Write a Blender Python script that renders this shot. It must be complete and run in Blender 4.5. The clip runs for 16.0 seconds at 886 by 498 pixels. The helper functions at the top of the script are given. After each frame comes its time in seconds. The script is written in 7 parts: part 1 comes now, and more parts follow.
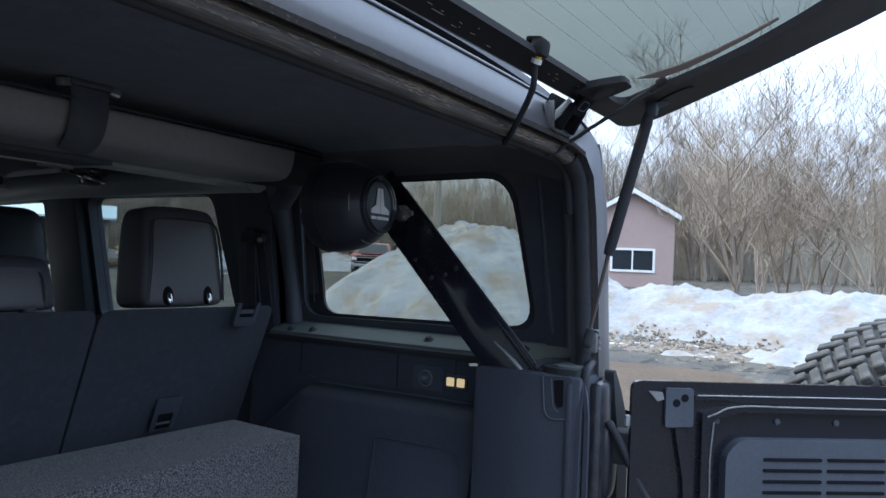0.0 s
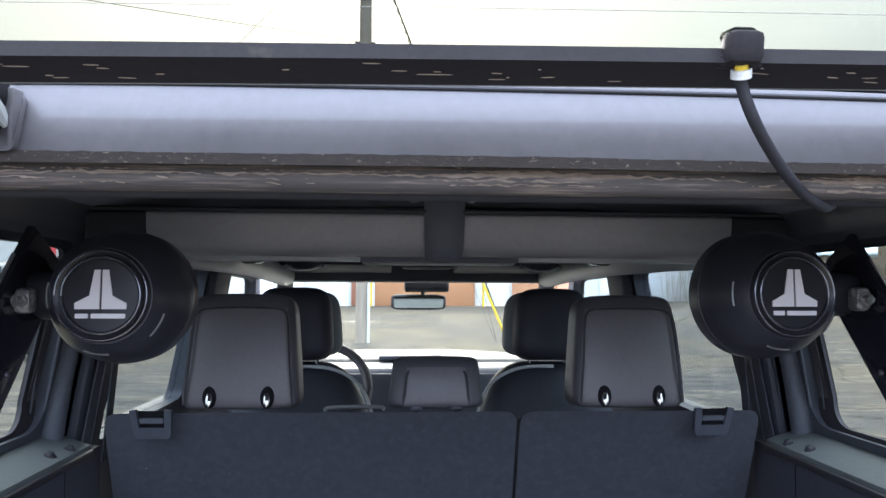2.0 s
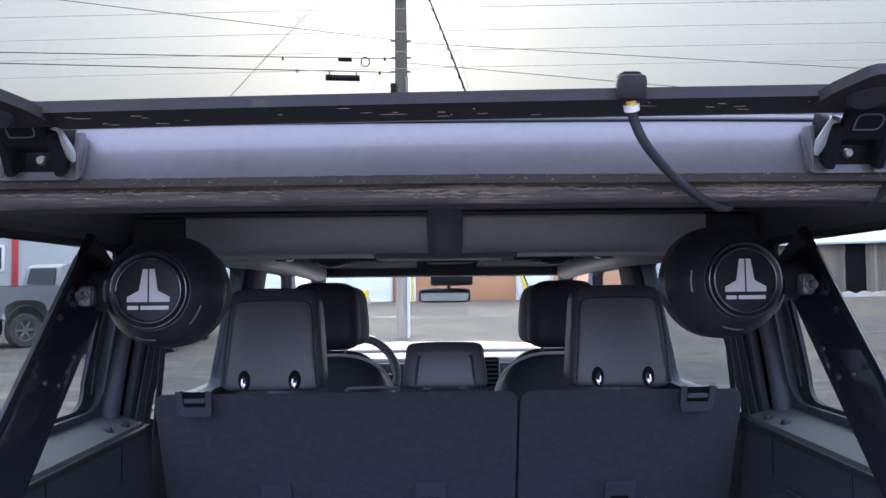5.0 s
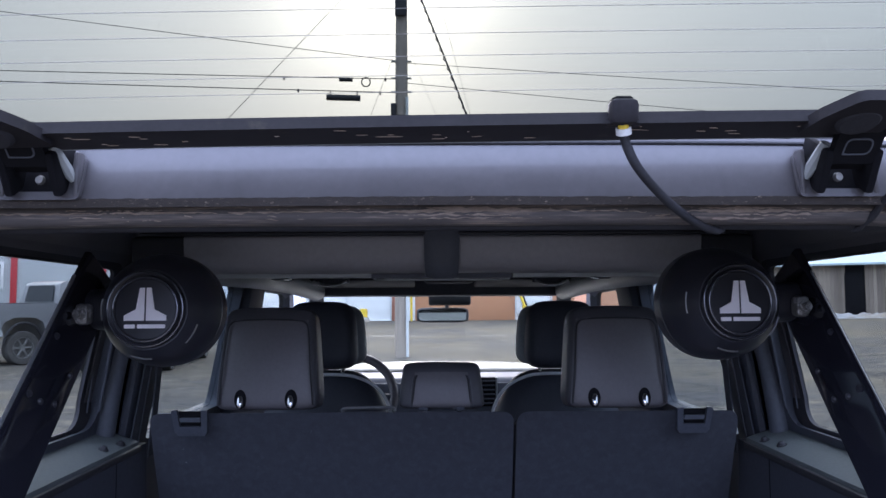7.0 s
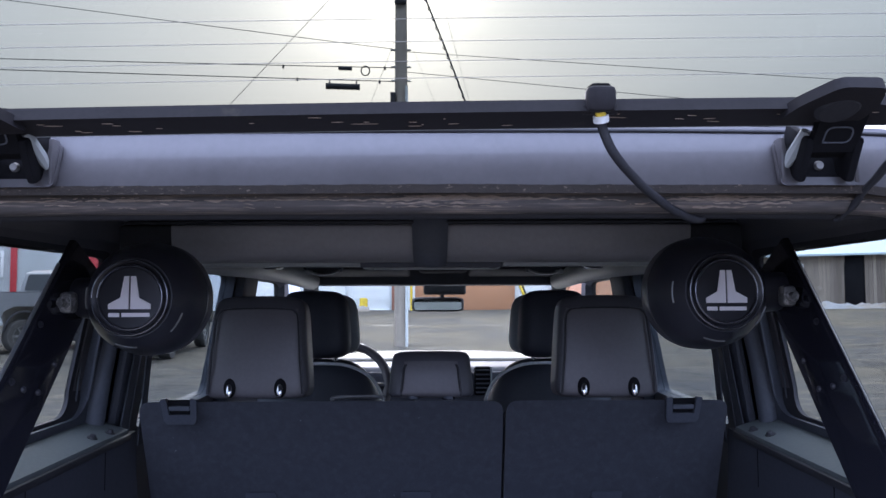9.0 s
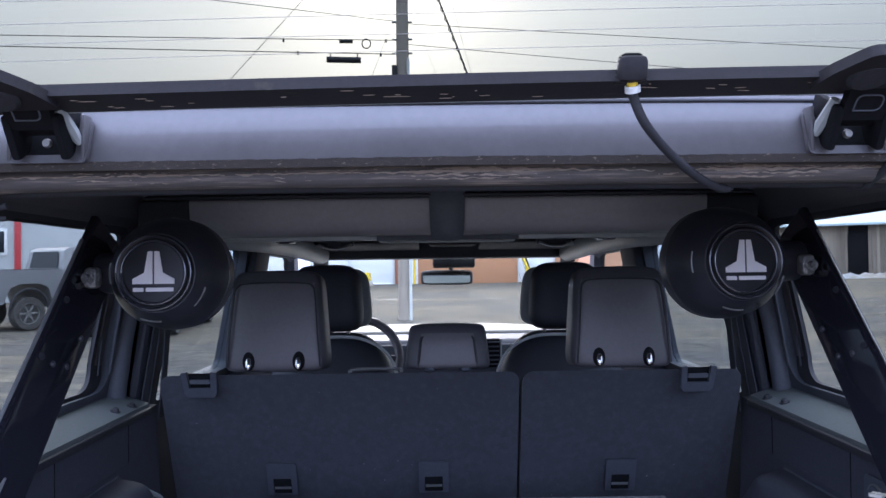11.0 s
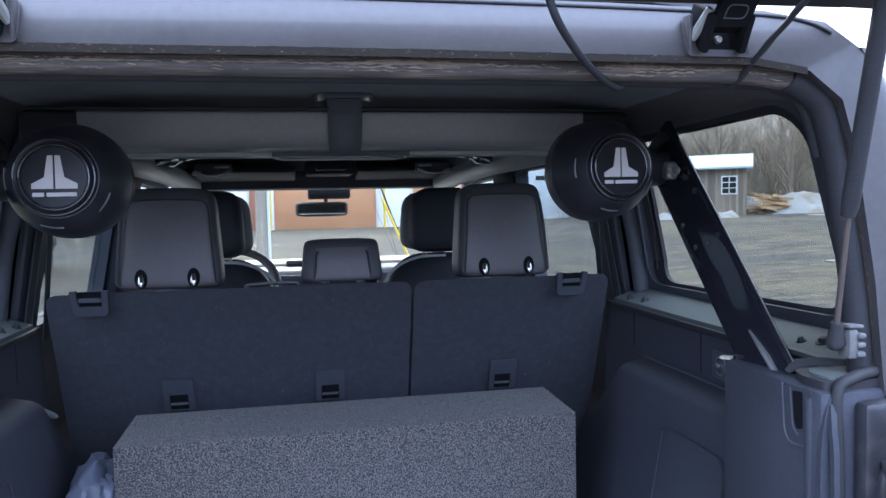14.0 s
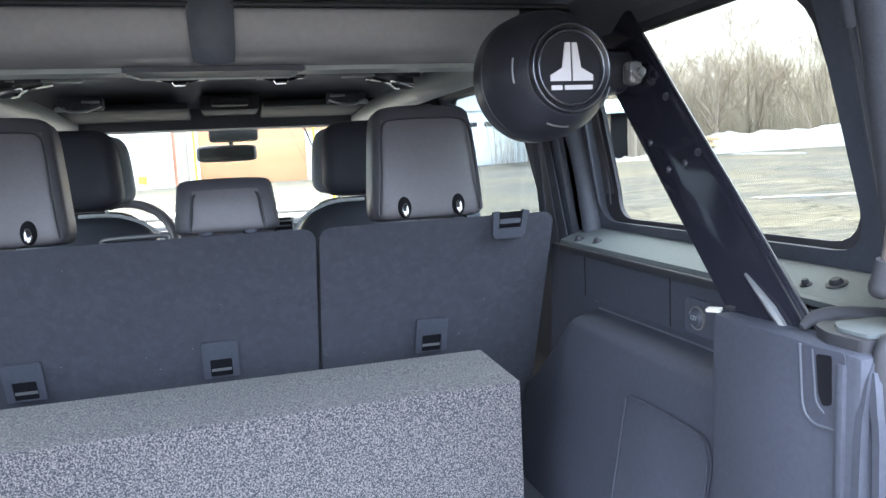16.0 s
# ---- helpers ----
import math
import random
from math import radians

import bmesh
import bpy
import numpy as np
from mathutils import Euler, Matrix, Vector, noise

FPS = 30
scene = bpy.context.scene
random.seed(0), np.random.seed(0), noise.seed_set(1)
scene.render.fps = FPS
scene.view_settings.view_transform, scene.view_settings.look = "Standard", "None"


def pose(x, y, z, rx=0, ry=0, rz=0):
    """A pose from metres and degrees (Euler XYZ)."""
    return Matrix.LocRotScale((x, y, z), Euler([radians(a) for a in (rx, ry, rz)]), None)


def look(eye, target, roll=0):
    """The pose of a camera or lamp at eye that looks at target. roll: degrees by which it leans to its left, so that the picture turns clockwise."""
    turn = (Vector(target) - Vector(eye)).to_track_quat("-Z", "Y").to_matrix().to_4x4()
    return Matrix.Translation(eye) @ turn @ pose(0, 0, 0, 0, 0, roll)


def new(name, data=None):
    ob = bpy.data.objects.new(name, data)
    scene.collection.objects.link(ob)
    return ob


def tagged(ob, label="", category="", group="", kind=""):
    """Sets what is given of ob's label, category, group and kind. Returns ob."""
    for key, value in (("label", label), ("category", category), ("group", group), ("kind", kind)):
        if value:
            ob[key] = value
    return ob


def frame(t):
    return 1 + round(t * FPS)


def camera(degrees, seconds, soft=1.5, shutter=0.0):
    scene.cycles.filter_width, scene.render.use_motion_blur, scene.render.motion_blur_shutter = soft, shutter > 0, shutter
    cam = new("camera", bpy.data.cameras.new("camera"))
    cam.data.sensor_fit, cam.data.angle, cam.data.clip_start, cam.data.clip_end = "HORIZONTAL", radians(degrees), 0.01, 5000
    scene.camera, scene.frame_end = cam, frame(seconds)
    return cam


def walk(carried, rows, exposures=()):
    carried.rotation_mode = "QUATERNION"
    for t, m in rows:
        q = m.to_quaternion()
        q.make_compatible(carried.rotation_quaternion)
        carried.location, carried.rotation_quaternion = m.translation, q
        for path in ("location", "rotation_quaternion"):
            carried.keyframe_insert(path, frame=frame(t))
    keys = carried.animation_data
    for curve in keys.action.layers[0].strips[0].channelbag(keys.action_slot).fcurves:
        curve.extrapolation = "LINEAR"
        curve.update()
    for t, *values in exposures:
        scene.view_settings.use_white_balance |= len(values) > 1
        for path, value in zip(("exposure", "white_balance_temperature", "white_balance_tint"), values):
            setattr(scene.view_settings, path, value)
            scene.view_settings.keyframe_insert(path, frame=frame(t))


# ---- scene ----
cam = camera(61.6, 16.0)
PATH = [
    (0, (-0.804, -0.463, 1.438), (0.9, 0.583, 1.487), 2.4),
    (0.5, (-0.524, -0.427, 1.464), (0.887, 0.99, 1.506), 1.3),
    (1, (-0.248, -0.486, 1.492), (0.784, 1.225, 1.567), -0.4),
    (1.5, (-0.146, -0.449, 1.548), (0.392, 1.474, 1.668), -0.6),
    (2, (-0.09, -0.565, 1.577), (0.034, 1.429, 1.674), 0.3),
    (2.5, (-0.045, -0.635, 1.579), (-0.029, 1.365, 1.6), 0.3),
    (3, (-0.048, -0.679, 1.568), (-0.047, 1.321, 1.55), -0.0),
    (3.5, (-0.038, -0.71, 1.56), (-0.039, 1.29, 1.558), -0.3),
    (4, (-0.028, -0.726, 1.564), (-0.023, 1.274, 1.597), -0.5),
    (6.5, (-0.014, -0.75, 1.577), (0.006, 1.246, 1.697), -0.5),
    (7, (-0.012, -0.75, 1.574), (0.003, 1.245, 1.709), -0.3),
    (7.5, (-0.001, -0.753, 1.576), (0.015, 1.241, 1.73), -0.2),
    (8, (0.003, -0.747, 1.576), (0.018, 1.247, 1.733), -0.1),
    (8.5, (-0.005, -0.744, 1.575), (0.02, 1.25, 1.726), -0.1),
    (9, (0.013, -0.745, 1.573), (0.027, 1.252, 1.68), -0.2),
    (11.5, (-0.048, -0.758, 1.569), (-0.035, 1.242, 1.587), -0.9),
    (12, (-0.151, -0.915, 1.557), (-0.049, 1.083, 1.546), -0.7),
    (12.5, (-0.181, -1.033, 1.566), (-0.016, 0.96, 1.543), -0.6),
    (13, (-0.129, -1.12, 1.572), (0.059, 0.87, 1.538), -0.7),
    (13.5, (-0.102, -1.047, 1.516), (0.165, 0.934, 1.457), -0.8),
    (14, (-0.112, -0.828, 1.499), (0.272, 1.131, 1.384), -1.2),
    (14.5, (-0.021, -0.676, 1.478), (0.44, 1.262, 1.301), -1.4),
    (15, (0.045, -0.578, 1.444), (0.551, 1.344, 1.221), -1.5),
    (15.5, (0.025, -0.533, 1.448), (0.566, 1.376, 1.197), -1.9),
    (16, (0.0, -0.511, 1.452), (0.544, 1.396, 1.197), -2.8),
]
EXPOSURES = [(0.0, 1.9, 5500, 8), (0.5, 2.9, 5400, 8), (1.0, 3.5, 5450, 9), (1.5, 3.9, 5600, 12), (2.0, 3.3, 6000, 14), (2.5, 2.75, 5950, 15), (3.0, 3.0, 5700, 21), (4.0, 3.1, 5600, 25), (6.5, 2.5, 5450, 24), (9.0, 2.5, 5450, 24), (11.5, 2.8, 5450, 24), (13.0, 2.85, 5350, 22), (14.0, 2.95, 5400, 16), (14.5, 3.45, 5400, 11), (15.0, 3.8, 5850, 8), (15.5, 4.05, 5800, 8), (16.0, 4.35, 6100, 11)]
walk(cam, [(t, look(eye, target, roll)) for t, eye, target, roll in PATH], EXPOSURES)

# ---- world and sun ----
SUN_AZ, SUN_EL = -4.0, 24.5
sun_way = Vector((math.sin(radians(SUN_AZ)) * math.cos(radians(SUN_EL)), math.cos(radians(SUN_AZ)) * math.cos(radians(SUN_EL)), math.sin(radians(SUN_EL))))
world = bpy.data.worlds.new("hazy_sky")
scene.world = world
world.use_nodes = True
wn, wl = world.node_tree.nodes, world.node_tree.links
wn.clear()
sky = wn.new("ShaderNodeTexSky")
sky.sky_type, sky.sun_disc = "NISHITA", False
sky.sun_elevation, sky.sun_rotation, sky.dust_density = radians(SUN_EL), radians(SUN_AZ), 6.0
w_sky = wn.new("ShaderNodeBackground")
w_sky.inputs["Strength"].default_value = 0.006
wl.new(sky.outputs[0], w_sky.inputs["Color"])
# the cloud veil: pale all over, brighter round the veiled sun
w_co = wn.new("ShaderNodeTexCoord")
w_dot = wn.new("ShaderNodeVectorMath")
w_dot.operation = "DOT_PRODUCT"
w_dot.inputs[1].default_value = sun_way
wl.new(w_co.outputs["Generated"], w_dot.inputs[0])
w_cl = wn.new("ShaderNodeMath")
w_cl.operation = "MAXIMUM"
w_cl.inputs[1].default_value = 0.0
wl.new(w_dot.outputs["Value"], w_cl.inputs[0])


def veil(power, strength, colour):
    p = wn.new("ShaderNodeMath")
    p.operation = "POWER"
    p.inputs[1].default_value = power
    wl.new(w_cl.outputs[0], p.inputs[0])
    m = wn.new("ShaderNodeMath")
    m.operation = "MULTIPLY"
    m.inputs[1].default_value = strength
    wl.new(p.outputs[0], m.inputs[0])
    b = wn.new("ShaderNodeBackground")
    b.inputs["Color"].default_value = (*colour, 1)
    wl.new(m.outputs[0], b.inputs["Strength"])
    return b


w_noise = wn.new("ShaderNodeTexNoise")
w_noise.inputs["Scale"].default_value, w_noise.inputs["Detail"].default_value = 2.5, 6
w_map = wn.new("ShaderNodeMapping")
w_map.inputs["Scale"].default_value = (1, 1, 3.5)
wl.new(w_co.outputs["Generated"], w_map.inputs["Vector"])
wl.new(w_map.outputs[0], w_noise.inputs["Vector"])
w_ramp = wn.new("ShaderNodeMapRange")
w_ramp.inputs["To Min"].default_value, w_ramp.inputs["To Max"].default_value = 0.42, 0.62
wl.new(w_noise.outputs["Fac"], w_ramp.inputs["Value"])
w_grey = wn.new("ShaderNodeBackground")
# warm and milky towards the veiled sun, bluer and clearer away from it
w_side = wn.new("ShaderNodeMapRange")
w_side.inputs["From Min"].default_value, w_side.inputs["From Max"].default_value = -0.3, 1.02
wl.new(w_dot.outputs["Value"], w_side.inputs["Value"])
w_tone = wn.new("ShaderNodeMix")
w_tone.data_type = "RGBA"
w_tone.inputs[6].default_value, w_tone.inputs[7].default_value = (0.88, 1.00, 1.21, 1), (0.90, 0.90, 0.85, 1)
wl.new(w_side.outputs[0], w_tone.inputs[0])
wl.new(w_tone.outputs[2], w_grey.inputs["Color"])
# an overcast dome: three times brighter overhead than at the horizon
w_sep = wn.new("ShaderNodeSeparateXYZ")
wl.new(w_co.outputs["Generated"], w_sep.inputs[0])
w_up = wn.new("ShaderNodeMapRange")
w_up.inputs["To Min"].default_value, w_up.inputs["To Max"].default_value = 0.33, 2.25
wl.new(w_sep.outputs["Z"], w_up.inputs["Value"])
w_mul = wn.new("ShaderNodeMath")
w_mul.operation = "MULTIPLY"
wl.new(w_ramp.outputs[0], w_mul.inputs[0])
wl.new(w_up.outputs[0], w_mul.inputs[1])
wl.new(w_mul.outputs[0], w_grey.inputs["Strength"])
w_out = wn.new("ShaderNodeOutputWorld")
last = w_sky
for b in (w_grey, veil(14, 0.05, (1.0, 0.93, 0.80)), veil(160, 0.9, (1.0, 0.87, 0.66))):
    a = wn.new("ShaderNodeAddShader")
    wl.new(last.outputs[0], a.inputs[0])
    wl.new(b.outputs[0], a.inputs[1])
    last = a
wl.new(last.outputs[0], w_out.inputs["Surface"])
sun_data = bpy.data.lights.new("sun", "SUN")
sun_data.energy, sun_data.angle, sun_data.color = 0.6, radians(12), (1.0, 0.93, 0.84)
sun = new("sun", sun_data)
sun.matrix_world = look((0, 0, 30), Vector((0, 0, 30)) - sun_way)


# ---- materials ----
def mat(name, colour, rough=0.6, metal=0.0, vary=0.15, scale=8.0, bump=0.0, bump_scale=200.0, colour2=None, mask=(0.45, 0.65), coat=0.0, stretch=(1, 1, 1), spec=0.5, islands=0.0):
    """A surface with two scales of colour change, a second colour in patches, and fine relief."""
    m = bpy.data.materials.new(name)
    m.use_nodes = True
    n, l = m.node_tree.nodes, m.node_tree.links
    p = n["Principled BSDF"]
    co = n.new("ShaderNodeTexCoord")
    mp = n.new("ShaderNodeMapping")
    mp.inputs["Scale"].default_value = stretch
    l.new(co.outputs["Object"], mp.inputs["Vector"])

    def noise_tex(sc, detail=5.0, rough_=0.6):
        t = n.new("ShaderNodeTexNoise")
        t.inputs["Scale"].default_value, t.inputs["Detail"].default_value, t.inputs["Roughness"].default_value = sc, detail, rough_
        l.new(mp.outputs[0], t.inputs["Vector"])
        return t

    big, fine = noise_tex(scale), noise_tex(scale * 14, 3.0)
    add = n.new("ShaderNodeMath")
    add.operation = "ADD"
    l.new(big.outputs["Fac"], add.inputs[0])
    l.new(fine.outputs["Fac"], add.inputs[1])
    rng = n.new("ShaderNodeMapRange")
    rng.inputs["From Min"].default_value, rng.inputs["From Max"].default_value = 0.6, 1.4
    rng.inputs["To Min"].default_value, rng.inputs["To Max"].default_value = 1 - vary, 1 + vary
    l.new(add.outputs[0], rng.inputs["Value"])
    mul = n.new("ShaderNodeVectorMath")
    mul.operation = "SCALE"
    mul.inputs[0].default_value = colour
    l.new(rng.outputs[0], mul.inputs["Scale"])
    last_c = mul.outputs[0]
    if islands:
        oi = n.new("ShaderNodeObjectInfo")
        r2 = n.new("ShaderNodeMapRange")
        r2.inputs["To Min"].default_value, r2.inputs["To Max"].default_value = 1 - islands, 1 + islands
        l.new(oi.outputs["Random"], r2.inputs["Value"])
        m2 = n.new("ShaderNodeVectorMath")
        m2.operation = "SCALE"
        l.new(last_c, m2.inputs[0])
        l.new(r2.outputs[0], m2.inputs["Scale"])
        last_c = m2.outputs[0]
    if colour2:
        pat = noise_tex(scale * 1.7, 8.0, 0.65)
        r3 = n.new("ShaderNodeMapRange")
        r3.inputs["From Min"].default_value, r3.inputs["From Max"].default_value = mask
        l.new(pat.outputs["Fac"], r3.inputs["Value"])
        mx = n.new("ShaderNodeMix")
        mx.data_type = "RGBA"
        l.new(r3.outputs[0], mx.inputs[0])
        l.new(last_c, mx.inputs[6])
        mx.inputs[7].default_value = (*colour2, 1)
        last_c = mx.outputs[2]
    l.new(last_c, p.inputs["Base Color"])
    rr = n.new("ShaderNodeMapRange")
    rr.inputs["To Min"].default_value, rr.inputs["To Max"].default_value = max(0.02, rough * 0.8), min(1.0, rough * 1.2)
    l.new(big.outputs["Fac"], rr.inputs["Value"])
    l.new(rr.outputs[0], p.inputs["Roughness"])
    p.inputs["Metallic"].default_value = metal
    p.inputs["Specular IOR Level"].default_value = spec
    p.inputs["Coat Weight"].default_value = coat
    p.inputs["Coat Roughness"].default_value = 0.08
    if bump:
        b = n.new("ShaderNodeBump")
        b.inputs["Strength"].default_value, b.inputs["Distance"].default_value = bump, 0.3 / bump_scale
        l.new(noise_tex(bump_scale, 4.0).outputs["Fac"], b.inputs["Height"])
        l.new(b.outputs[0], p.inputs["Normal"])
    return m


def glass(name, tint):
    """A thin pane: clear but for its tint, with a reflection that grows towards grazing angles."""
    m = bpy.data.materials.new(name)
    m.use_nodes = True
    n, l = m.node_tree.nodes, m.node_tree.links
    n.clear()
    tr, gl, mx, lw, pw, rg_, out = (n.new("ShaderNode" + k) for k in ("BsdfTransparent", "BsdfGlossy", "MixShader", "LayerWeight", "Math", "MapRange", "OutputMaterial"))
    tr.inputs["Color"].default_value = (*[c ** 0.5 for c in tint], 1)  # light crosses two faces
    gl.inputs["Roughness"].default_value = 0.02
    lw.inputs["Blend"].default_value = 0.5
    pw.operation, pw.inputs[1].default_value = "POWER", 4.0
    rg_.inputs["To Min"].default_value, rg_.inputs["To Max"].default_value = 0.02, 0.10
    l.new(lw.outputs["Facing"], pw.inputs[0])
    l.new(pw.outputs[0], rg_.inputs["Value"])
    l.new(rg_.outputs[0], mx.inputs[0])
    l.new(tr.outputs[0], mx.inputs[1])
    l.new(gl.outputs[0], mx.inputs[2])
    l.new(mx.outputs[0], out.inputs["Surface"])
    return m


